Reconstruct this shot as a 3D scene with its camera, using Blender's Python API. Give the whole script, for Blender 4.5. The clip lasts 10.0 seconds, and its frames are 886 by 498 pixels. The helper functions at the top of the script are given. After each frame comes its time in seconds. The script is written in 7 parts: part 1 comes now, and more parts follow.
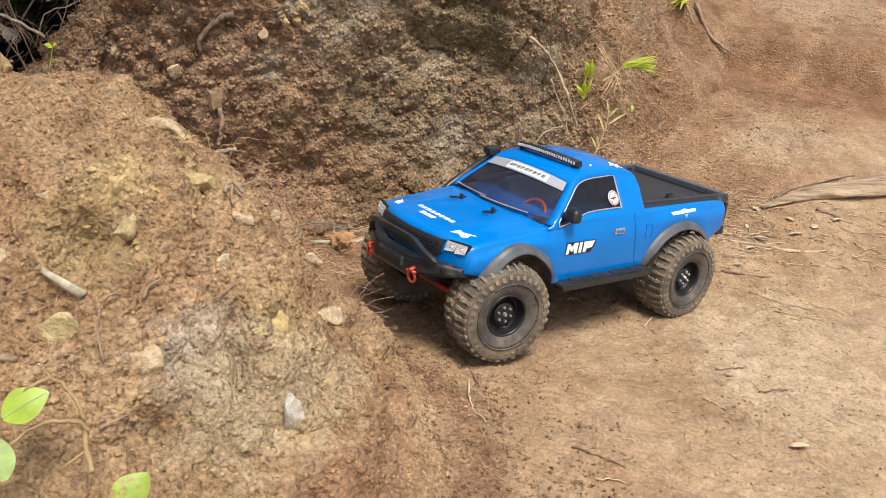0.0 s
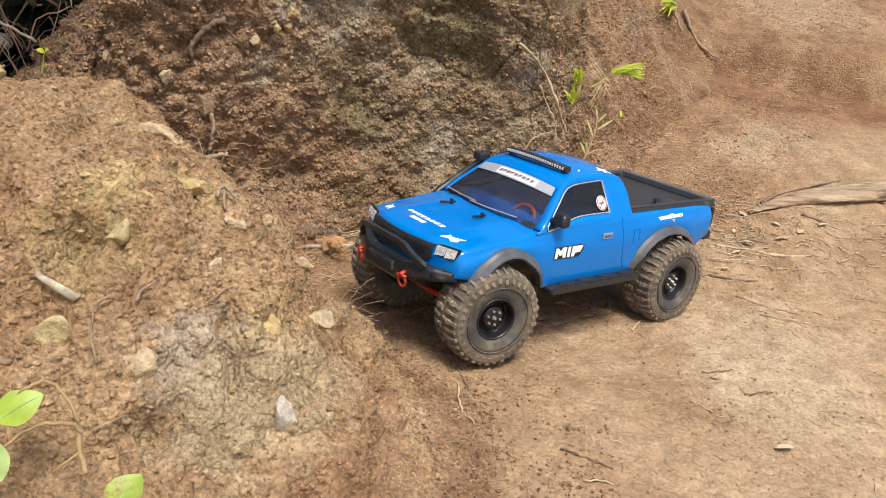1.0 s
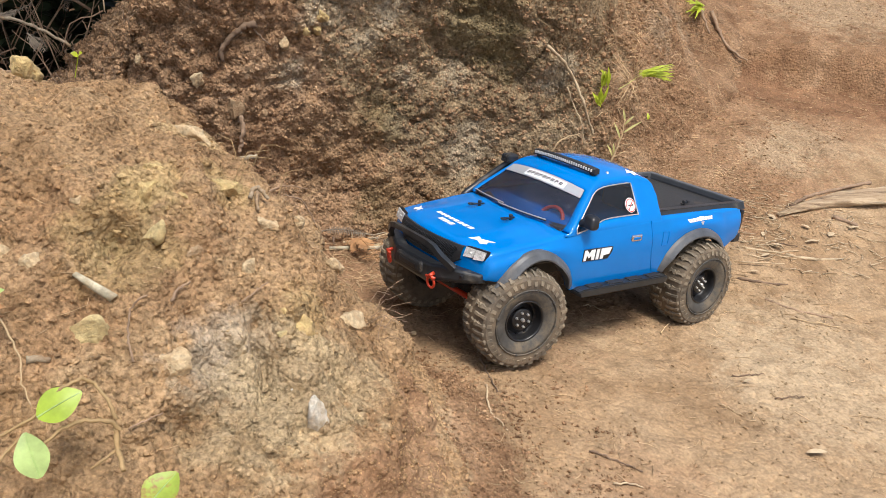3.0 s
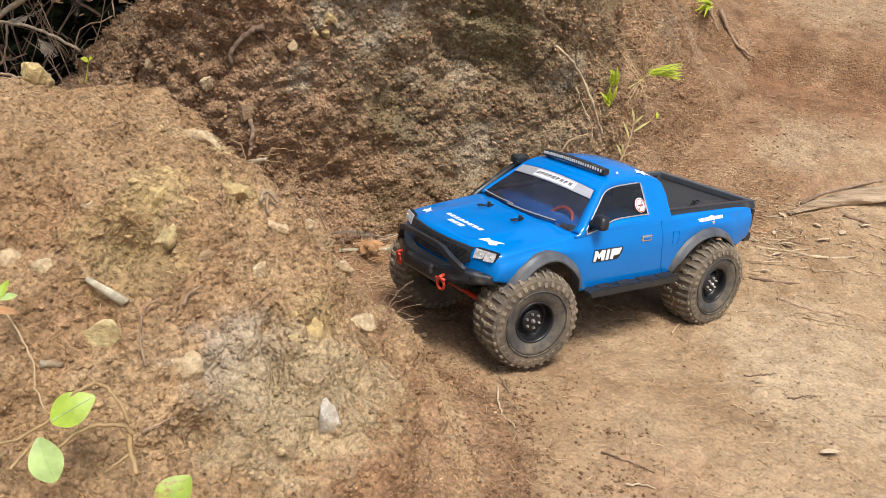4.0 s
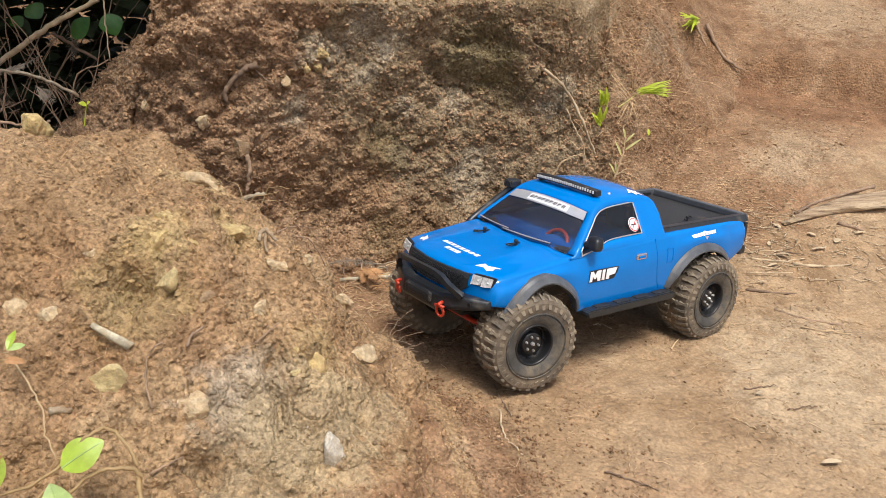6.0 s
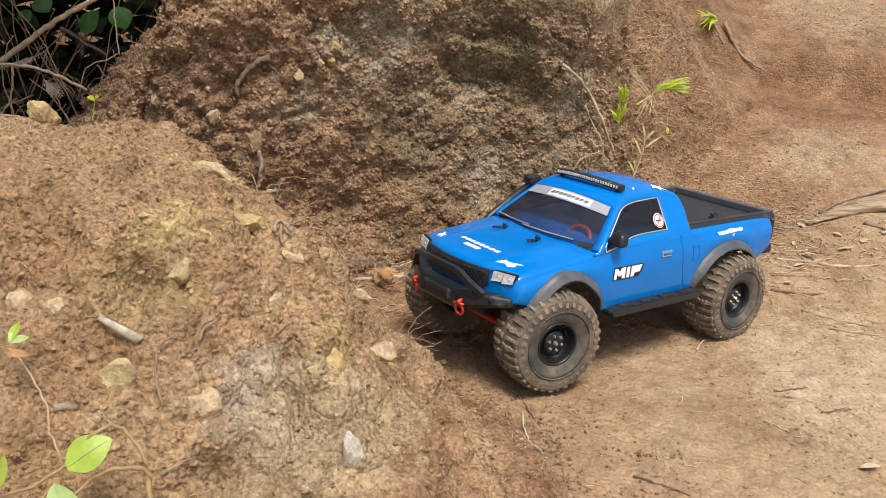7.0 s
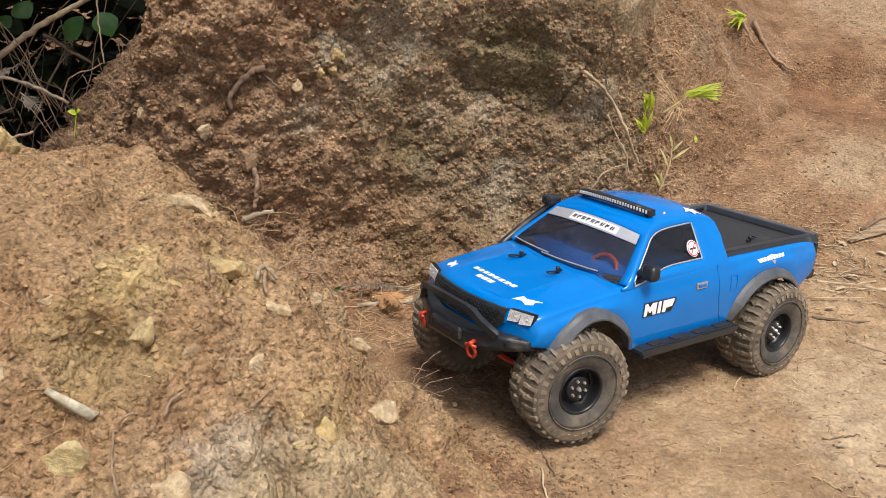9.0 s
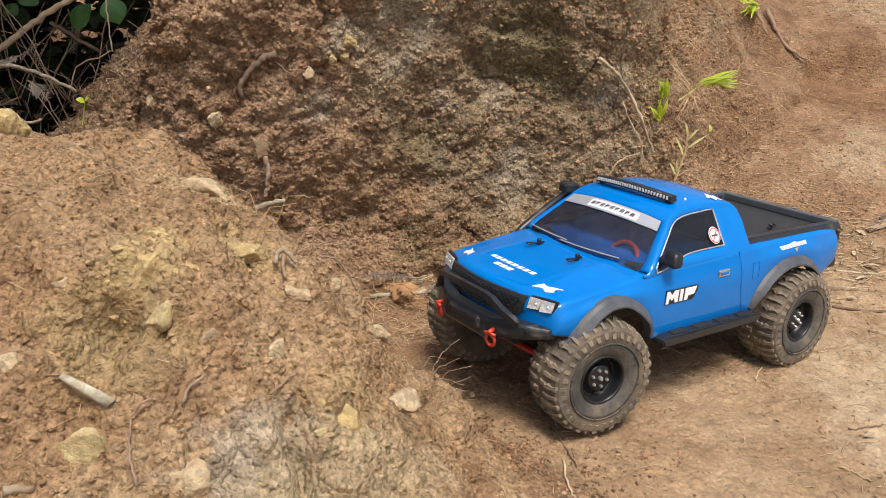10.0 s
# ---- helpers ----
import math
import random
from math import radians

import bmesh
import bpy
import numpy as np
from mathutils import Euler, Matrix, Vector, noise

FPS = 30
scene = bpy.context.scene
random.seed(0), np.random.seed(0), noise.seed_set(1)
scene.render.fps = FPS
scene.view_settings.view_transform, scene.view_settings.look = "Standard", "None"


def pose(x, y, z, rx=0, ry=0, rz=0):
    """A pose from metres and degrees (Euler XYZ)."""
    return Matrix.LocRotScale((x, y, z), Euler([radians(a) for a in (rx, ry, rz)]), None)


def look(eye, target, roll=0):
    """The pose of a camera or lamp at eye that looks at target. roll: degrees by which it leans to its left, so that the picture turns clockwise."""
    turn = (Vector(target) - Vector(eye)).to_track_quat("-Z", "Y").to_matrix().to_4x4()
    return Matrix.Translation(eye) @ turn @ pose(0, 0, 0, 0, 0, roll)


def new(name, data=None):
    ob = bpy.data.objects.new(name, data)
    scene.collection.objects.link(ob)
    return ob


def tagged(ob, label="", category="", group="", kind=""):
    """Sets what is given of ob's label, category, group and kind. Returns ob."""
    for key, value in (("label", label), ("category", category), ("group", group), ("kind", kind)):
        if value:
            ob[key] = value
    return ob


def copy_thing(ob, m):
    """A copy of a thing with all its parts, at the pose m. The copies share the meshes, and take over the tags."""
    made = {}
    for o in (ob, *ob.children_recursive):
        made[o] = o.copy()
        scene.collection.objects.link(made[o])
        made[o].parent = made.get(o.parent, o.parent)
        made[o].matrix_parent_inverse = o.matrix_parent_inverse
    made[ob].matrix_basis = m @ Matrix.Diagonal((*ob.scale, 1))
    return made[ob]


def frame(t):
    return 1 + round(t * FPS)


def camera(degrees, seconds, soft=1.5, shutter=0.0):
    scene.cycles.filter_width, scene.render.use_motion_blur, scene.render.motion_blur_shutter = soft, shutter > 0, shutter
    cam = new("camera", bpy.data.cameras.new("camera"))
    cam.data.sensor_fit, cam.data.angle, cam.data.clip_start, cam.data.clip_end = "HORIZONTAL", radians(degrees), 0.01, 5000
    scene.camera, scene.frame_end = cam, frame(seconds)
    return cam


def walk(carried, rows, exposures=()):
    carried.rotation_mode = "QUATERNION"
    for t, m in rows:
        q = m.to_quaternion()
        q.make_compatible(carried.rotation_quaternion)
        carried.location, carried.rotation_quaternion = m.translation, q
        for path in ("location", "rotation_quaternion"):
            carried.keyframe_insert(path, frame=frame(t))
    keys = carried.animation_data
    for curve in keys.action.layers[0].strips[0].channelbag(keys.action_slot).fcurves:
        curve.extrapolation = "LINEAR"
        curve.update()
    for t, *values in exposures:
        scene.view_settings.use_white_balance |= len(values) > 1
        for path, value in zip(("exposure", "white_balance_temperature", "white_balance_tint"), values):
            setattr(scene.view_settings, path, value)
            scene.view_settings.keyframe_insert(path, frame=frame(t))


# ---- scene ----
# camera: a hand-held phone at knee height, held still and then pushed slowly forward
cam = camera(56.64, 10.0, soft=0.5)
ROWS = [
    (0.0, -0.1840, -1.0601, 0.4465, 70.20, -5.30, 0.16),
    (0.5, -0.1835, -1.0652, 0.4480, 70.49, -5.55, -0.79),
    (1.0, -0.1837, -1.0693, 0.4497, 70.57, -5.55, -0.45),
    (1.5, -0.1857, -1.0713, 0.4535, 70.64, -5.40, -0.06),
    (2.0, -0.1873, -1.0735, 0.4565, 70.79, -5.27, 0.37),
    (2.5, -0.1906, -1.0716, 0.4482, 70.66, -5.41, 0.80),
    (4.0, -0.1920, -1.0714, 0.4499, 70.61, -4.58, 1.53),
    (4.5, -0.1913, -1.0740, 0.4524, 70.65, -4.17, 1.60),
    (5.0, -0.1826, -1.0730, 0.4531, 70.71, -2.74, 1.40),
    (5.5, -0.1875, -1.0755, 0.4629, 70.77, -2.20, 1.32),
    (6.0, -0.1864, -1.0822, 0.4653, 71.93, -2.23, 0.92),
    (6.2, -0.1873, -1.0837, 0.4657, 72.12, -2.21, 1.00),
    (7.3, -0.2028, -1.0276, 0.4348, 72.64, -2.15, 1.42),
    (7.5, -0.2007, -1.0058, 0.4366, 72.70, -2.20, 1.41),
    (8.0, -0.1933, -0.9726, 0.4389, 72.45, -2.11, 1.67),
    (8.5, -0.1943, -0.9608, 0.4463, 72.23, -1.95, 2.13),
    (9.0, -0.1992, -0.9509, 0.4516, 72.05, -1.78, 2.29),
    (9.5, -0.2043, -0.9521, 0.4428, 71.97, -1.71, 2.46),
    (10.0, -0.2145, -0.9381, 0.4350, 71.90, -1.55, 2.41),
]
walk(cam, [(t, pose(x, y, z, rx, ry, rz)) for t, x, y, z, rx, ry, rz in ROWS], ((0.0, 0.58, 6380, 8), (5.5, 0.54, 6380, 8), (7.5, 0.48, 6440, 9), (10.0, 0.46, 6440, 9)))

# ---- world and sun: bright haze, soft shadows ----
world = bpy.data.worlds.new("world")
scene.world = world
world.use_nodes = True
wn = world.node_tree.nodes
sky = wn.new("ShaderNodeTexSky")
sky.sky_type, sky.sun_disc = "NISHITA", False
SUN_UP, SUN_TURN = 64.0, 160.0
sky.sun_elevation, sky.sun_rotation = radians(SUN_UP), radians(SUN_TURN)
sky.dust_density, sky.ozone_density, sky.air_density = 4.0, 1.0, 1.0
world.node_tree.links.new(sky.outputs[0], wn["Background"].inputs[0])
wn["Background"].inputs[1].default_value = 0.13
sun = new("sun", bpy.data.lights.new("sun", "SUN"))
sun.data.energy, sun.data.angle, sun.data.color = 2.5, radians(20), (1.0, 0.95, 0.88)
_d = Vector((math.sin(radians(SUN_TURN)) * math.cos(radians(SUN_UP)), math.cos(radians(SUN_TURN)) * math.cos(radians(SUN_UP)), math.sin(radians(SUN_UP))))
sun.matrix_world = look(_d * 5, (0, 0, 0))

# ---- helpers of this scene ----
def lattice(ix, iy, iz, seed):
    h = (ix * 374761393 + iy * 668265263 + iz * 2147483647 + seed * 974634757) & 0xFFFFFFFF
    h = ((h ^ (h >> 13)) * 1274126177) & 0xFFFFFFFF
    return (h ^ (h >> 16)) & 0xFFFFFFFF


def grain(p, size, seed=0):
    """Smooth noise in -1..1 at the points p (n, 3), with lumps of the given size."""
    q = np.asarray(p, float) / size
    i = np.floor(q).astype(np.int64)
    f = q - i
    w = f * f * f * (f * (f * 6 - 15) + 10)
    out = np.zeros(len(q))
    for dx in (0, 1):
        for dy in (0, 1):
            for dz in (0, 1):
                h = lattice(i[:, 0] + dx, i[:, 1] + dy, i[:, 2] + dz, seed)
                gx, gy, gz = ((h & 1023) / 511.5 - 1), (((h >> 10) & 1023) / 511.5 - 1), (((h >> 20) & 1023) / 511.5 - 1)
                d = gx * (f[:, 0] - dx) + gy * (f[:, 1] - dy) + gz * (f[:, 2] - dz)
                wx = w[:, 0] if dx else 1 - w[:, 0]
                wy = w[:, 1] if dy else 1 - w[:, 1]
                wz = w[:, 2] if dz else 1 - w[:, 2]
                out += d * wx * wy * wz
    return out * 1.2


def lumps(p, size, seed=0):
    """Clod pattern: 1 in the middle of a clod, 0 at its rim (cell noise)."""
    q = np.asarray(p, float) / size
    i = np.floor(q).astype(np.int64)
    best = np.full(len(q), 9.0)
    for dx in (-1, 0, 1):
        for dy in (-1, 0, 1):
            for dz in (-1, 0, 1):
                cx, cy, cz = i[:, 0] + dx, i[:, 1] + dy, i[:, 2] + dz
                h = lattice(cx, cy, cz, seed)
                px, py, pz = cx + (h & 1023) / 1023, cy + ((h >> 10) & 1023) / 1023, cz + ((h >> 20) & 1023) / 1023
                best = np.minimum(best, (px - q[:, 0]) ** 2 + (py - q[:, 1]) ** 2 + (pz - q[:, 2]) ** 2)
    return np.clip(1 - best, 0, 1)


def sstep(a, b, v):
    t = np.clip((v - a) / (b - a), 0, 1)
    return t * t * (3 - 2 * t)


def smin(a, b, k):
    h = np.clip(0.5 + 0.5 * (b - a) / k, 0, 1)
    return b * (1 - h) + a * h - k * h * (1 - h)


def mesh_np(name, verts, faces, material=None, smooth=True):
    """An object from arrays of corners and of four-cornered or three-cornered faces."""
    me = bpy.data.meshes.new(name)
    verts = np.asarray(verts, np.float32)
    faces = np.asarray(faces, np.int32)
    n, k = faces.shape
    me.vertices.add(len(verts))
    me.vertices.foreach_set("co", verts.ravel())
    me.loops.add(n * k)
    me.loops.foreach_set("vertex_index", faces.ravel())
    me.polygons.add(n)
    me.polygons.foreach_set("loop_start", np.arange(0, n * k, k, dtype=np.int32))
    me.polygons.foreach_set("use_smooth", np.full(n, smooth))
    me.update(calc_edges=True)
    me.validate()
    if material:
        me.materials.append(material)
    return new(name, me)


def sheet_faces(nu, nv):
    a = (np.arange(nu - 1)[:, None] * nv + np.arange(nv - 1)[None, :]).ravel()
    return np.stack([a, a + nv, a + nv + 1, a + 1], 1)


def part(name, bm, material, parent=None, label="", smooth=False, place=None):
    """Links a bmesh as one mesh object, under parent where there is one."""
    me = bpy.data.meshes.new(name)
    bm.normal_update()
    bm.to_mesh(me)
    bm.free()
    if material:
        me.materials.append(material)
    if smooth:
        me.polygons.foreach_set("use_smooth", [True] * len(me.polygons))
    ob = new(name, me)
    if parent:
        ob.parent = parent
    if place is not None:
        ob.matrix_basis = place
    if label:
        tagged(ob, label)
    return ob


def holder(name, place, label="", category="", group="", kind=""):
    ob = new(name)
    ob.empty_display_size = 0.05
    ob.matrix_basis = place
    return tagged(ob, label, category, group, kind)


def box(bm, lo, hi, bevel=0.0, segments=2):
    """Adds a box between two corners, with rounded edges."""
    r = bmesh.ops.create_cube(bm, size=1.0)
    c, s = [(a + b) / 2 for a, b in zip(lo, hi)], [abs(b - a) for a, b in zip(lo, hi)]
    for v in r["verts"]:
        v.co = Vector((v.co.x * s[0] + c[0], v.co.y * s[1] + c[1], v.co.z * s[2] + c[2]))
    if bevel:
        edges = list({e for v in r["verts"] for e in v.link_edges})
        bmesh.ops.bevel(bm, geom=edges, offset=bevel, segments=segments, affect="EDGES", profile=0.5)
    return bm


def rod(bm, points, radii, sides=8, cap=True):
    """Adds a tube along points, with a radius at each."""
    pts = [Vector(p) for p in points]
    rings = []
    side = None
    for i, p in enumerate(pts):
        d = (pts[min(i + 1, len(pts) - 1)] - pts[max(i - 1, 0)]).normalized()
        if side is None:
            side = d.orthogonal().normalized()
        side = (side - d * side.dot(d)).normalized()
        up = d.cross(side)
        r = radii[i] if isinstance(radii, (list, tuple)) else radii
        rings.append([bm.verts.new(p + (side * math.cos(a) + up * math.sin(a)) * r) for a in [2 * math.pi * k / sides for k in range(sides)]])
    for a, b in zip(rings, rings[1:]):
        for k in range(sides):
            bm.faces.new((a[k], a[(k + 1) % sides], b[(k + 1) % sides], b[k]))
    if cap:
        bm.faces.new(rings[0][::-1])
        bm.faces.new(rings[-1])
    return bm


def lathe(bm, profile, sides=32, axis="y", closed=False):
    """Adds a turned shape: profile of (radius, along), about the axis."""
    rings = []
    for r, h in profile:
        ring = []
        for k in range(sides):
            a = 2 * math.pi * k / sides
            ring.append(bm.verts.new((r * math.cos(a), h, r * math.sin(a)) if axis == "y" else (r * math.cos(a), r * math.sin(a), h)))
        rings.append(ring)
    pairs = list(zip(rings, rings[1:])) + ([(rings[-1], rings[0])] if closed else [])
    for a, b in pairs:
        for k in range(sides):
            bm.faces.new((a[k], a[(k + 1) % sides], b[(k + 1) % sides], b[k]))
    return rings


def prism(bm, outline, depth, at=0.0):
    """Adds a plate: outline of (a, b) in the x-z plane, thick along y from at to at + depth."""
    lo = [bm.verts.new((a, at, b)) for a, b in outline]
    hi = [bm.verts.new((a, at + depth, b)) for a, b in outline]
    n = len(outline)
    bm.faces.new(lo)
    bm.faces.new(hi[::-1])
    for k in range(n):
        bm.faces.new((lo[k], hi[k], hi[(k + 1) % n], lo[(k + 1) % n]))
    bmesh.ops.recalc_face_normals(bm, faces=bm.faces)
    return bm

# ---- materials ----
def shader(name, rough=0.5, metal=0.0, colour=(0.5, 0.5, 0.5)):
    m = bpy.data.materials.new(name)
    m.use_nodes = True
    b = m.node_tree.nodes["Principled BSDF"]
    b.inputs["Roughness"].default_value, b.inputs["Metallic"].default_value = rough, metal
    b.inputs["Base Color"].default_value = (*colour, 1)
    return m, m.node_tree.nodes, m.node_tree.links, b


def noise_node(m, scale, detail=4, rough=0.6, source=None, distort=0.0):
    n, l = m.node_tree.nodes, m.node_tree.links
    t = n.new("ShaderNodeTexNoise")
    t.inputs["Scale"].default_value, t.inputs["Detail"].default_value, t.inputs["Roughness"].default_value = scale, detail, rough
    t.inputs["Distortion"].default_value = distort
    l.new(source, t.inputs["Vector"])
    return t.outputs[0]


def ramp_node(m, value, stops):
    n, l = m.node_tree.nodes, m.node_tree.links
    r = n.new("ShaderNodeValToRGB")
    e = r.color_ramp.elements
    while len(e) < len(stops):
        e.new(0.5)
    for i, (p, c) in enumerate(stops):
        e[i].position, e[i].color = p, (*c, 1) if len(c) == 3 else c
    l.new(value, r.inputs[0])
    return r.outputs[0]


def mix_node(m, fac, a, b, mode="MIX"):
    n, l = m.node_tree.nodes, m.node_tree.links
    x = n.new("ShaderNodeMix")
    x.data_type, x.blend_type = "RGBA", mode
    for sock, v in ((x.inputs[0], fac), (x.inputs[6], a), (x.inputs[7], b)):
        if isinstance(v, (int, float)):
            sock.default_value = v
        elif isinstance(v, tuple):
            sock.default_value = (*v, 1)
        else:
            l.new(v, sock)
    return x.outputs[2]


def bump_node(m, heights):
    """A chain of bumps: (height socket, distance in metres, strength)."""
    n, l = m.node_tree.nodes, m.node_tree.links
    last = None
    for h, dist, strength in heights:
        b = n.new("ShaderNodeBump")
        b.inputs["Distance"].default_value, b.inputs["Strength"].default_value = dist, strength
        l.new(h, b.inputs["Height"])
        if last:
            l.new(last, b.inputs["Normal"])
        last = b.outputs[0]
    return last


def coords(m, which="Object"):
    return m.node_tree.nodes.new("ShaderNodeTexCoord").outputs[which]


def plain(name, colour, rough=0.6, metal=0.0, vary=0.15, scale=40, bump=0.0, coat=0.0, second=None):
    """A surface with slight uneven tone, and a second tone of dust or wear."""
    m, n, l, b = shader(name, rough, metal)
    c = coords(m)
    f = noise_node(m, scale, 5, 0.65, c)
    lo, hi = tuple(x * (1 - vary) for x in colour), tuple(min(1, x * (1 + vary)) for x in colour)
    col = ramp_node(m, f, [(0.3, lo), (0.7, hi)])
    if second:
        tone, amount = second
        dust = ramp_node(m, noise_node(m, scale * 0.4, 6, 0.7, c, 0.4), [(0.62 - amount * 0.4, (0, 0, 0)), (0.8 - amount * 0.3, (0.9, 0.9, 0.9))])
        col = mix_node(m, dust, col, tone)
        r = n.new("ShaderNodeMapRange")
        r.inputs["To Min"].default_value, r.inputs["To Max"].default_value = rough, 0.95
        l.new(dust, r.inputs["Value"])
        l.new(r.outputs[0], b.inputs["Roughness"])
    l.new(col, b.inputs["Base Color"])
    if bump:
        l.new(bump_node(m, [(noise_node(m, scale * 3, 4, 0.6, c), bump, 0.6)]), b.inputs["Normal"])
    b.inputs["Coat Weight"].default_value = coat
    return m


def soil(name, tones, spread, patches=(), fine=1.0, lift=1.0, islands=False, layers=(), coarse_by=""):
    """Crumbly earth: broad tones, other earths or tones laid over it by a share stored on the mesh, and stains (centre,
    radius, colour, strength).
    """
    m, n, l, b = shader(name, 0.95)
    c = coords(m)
    broad = noise_node(m, spread, 6, 0.62, c, 0.5)
    col = ramp_node(m, broad, [(0.30, tones[0]), (0.44, tones[1]), (0.58, tones[2]), (0.72, tones[3])])
    ragged = noise_node(m, 38, 5, 0.7, c)
    fringe = noise_node(m, 75, 6, 0.75, c)
    for share, other in layers:
        at = n.new("ShaderNodeAttribute")
        at.attribute_name = share
        blend = n.new("ShaderNodeMath")
        blend.operation = "ADD"
        l.new(at.outputs["Fac"], blend.inputs[0])
        l.new(fringe, blend.inputs[1])
        half_sum = n.new("ShaderNodeMath")
        half_sum.operation = "MULTIPLY"
        half_sum.inputs[1].default_value = 0.5
        l.new(blend.outputs[0], half_sum.inputs[0])
        over = ramp_node(m, broad, [(0.30, other[0]), (0.44, other[1]), (0.58, other[2]), (0.72, other[3])])
        col = mix_node(m, ramp_node(m, half_sum.outputs[0], [(0.425, (0, 0, 0)), (0.5, (0.5, 0.5, 0.5)), (0.575, (1, 1, 1))]), col, over)
    for centre, radius, colour, amount in patches:
        far = n.new("ShaderNodeVectorMath")
        far.operation = "DISTANCE"
        l.new(c, far.inputs[0])
        far.inputs[1].default_value = centre
        near_by = n.new("ShaderNodeMath")
        near_by.operation = "MULTIPLY_ADD"
        near_by.inputs[1].default_value, near_by.inputs[2].default_value = -0.5 / radius, 0.5
        l.new(far.outputs["Value"], near_by.inputs[0])
        both = n.new("ShaderNodeMath")
        both.operation = "MULTIPLY_ADD"
        both.inputs[1].default_value = 1.3
        l.new(ragged, both.inputs[0])
        l.new(near_by.outputs[0], both.inputs[2])
        col = mix_node(m, ramp_node(m, both.outputs[0], [(0.62, (0, 0, 0)), (0.86, (amount,) * 3)]), col, colour)
    for scale, low, high in ((85, 0.10, 0.10), (190, 0.14, 0.16)):
        cell = n.new("ShaderNodeTexVoronoi")
        cell.inputs["Scale"].default_value = scale
        l.new(c, cell.inputs["Vector"])
        tint = ramp_node(m, cell.outputs["Color"], [(0.15, (1 - low * fine,) * 3), (0.5, (1, 1, 1)), (0.85, (1 + high * fine, 1 + high * 0.95 * fine, 1 + high * 0.85 * fine))])
        col = mix_node(m, 1.0, col, tint, "MULTIPLY")
    grit = ramp_node(m, noise_node(m, 240, 3, 0.6, c), [(0.38, (1 - 0.42 * fine,) * 3), (0.5, (1, 1, 1)), (0.62, (1 + 0.45 * fine,) * 3)])
    patchy = ramp_node(m, noise_node(m, 24, 5, 0.65, c), [(0.35, (0.81, 0.79, 0.77)), (0.5, (1, 1, 1)), (0.65, (1.14, 1.14, 1.13))])
    col = mix_node(m, 1.0, col, patchy, "MULTIPLY")
    amount = 1.0
    if coarse_by:
        by = n.new("ShaderNodeAttribute")
        by.attribute_name = coarse_by
        amount = ramp_node(m, by.outputs["Fac"], [(0.0, (0.55, 0.55, 0.55)), (1.0, (0.9, 0.9, 0.9))])
    col = mix_node(m, amount, col, grit, "MULTIPLY")
    if islands:
        geo = n.new("ShaderNodeNewGeometry")
        each = ramp_node(m, geo.outputs["Random Per Island"], [(0.0, (0.88, 0.87, 0.86)), (0.5, (1.0, 1.0, 1.0)), (1.0, (1.2, 1.19, 1.16))])
        col = mix_node(m, 1.0, col, each, "MULTIPLY")
    v = n.new("ShaderNodeTexVoronoi")
    v.inputs["Scale"].default_value = 260
    l.new(c, v.inputs["Vector"])
    fleck = ramp_node(m, v.outputs["Distance"], [(0.10, (1, 1, 1)), (0.22, (0, 0, 0))])
    pick_at = ramp_node(m, noise_node(m, 60, 2, 0.5, c), [(0.60, (0, 0, 0)), (0.66, (0.6, 0.6, 0.6))])
    col = mix_node(m, mix_node(m, 1.0, fleck, pick_at, "MULTIPLY"), col, tuple(min(0.75, x * 1.5) for x in tones[3]))
    l.new(col, b.inputs["Base Color"])
    v2 = n.new("ShaderNodeTexVoronoi")
    v2.inputs["Scale"].default_value = 190
    l.new(c, v2.inputs["Vector"])
    clod = ramp_node(m, v2.outputs["Distance"], [(0.0, (1, 1, 1)), (0.75, (0, 0, 0))])
    relief = bump_node(m, [(clod, 0.004 * lift, 0.9), (noise_node(m, 330, 4, 0.65, c), 0.0045 * lift, 1.0)])
    if coarse_by:
        for bump in [q for q in n if q.type == "BUMP"]:
            l.new(ramp_node(m, by.outputs["Fac"], [(0.0, (0.38, 0.38, 0.38)), (1.0, (1, 1, 1))]), bump.inputs["Strength"])
    l.new(relief, b.inputs["Normal"])
    b.inputs["Specular IOR Level"].default_value = 0.12
    return m


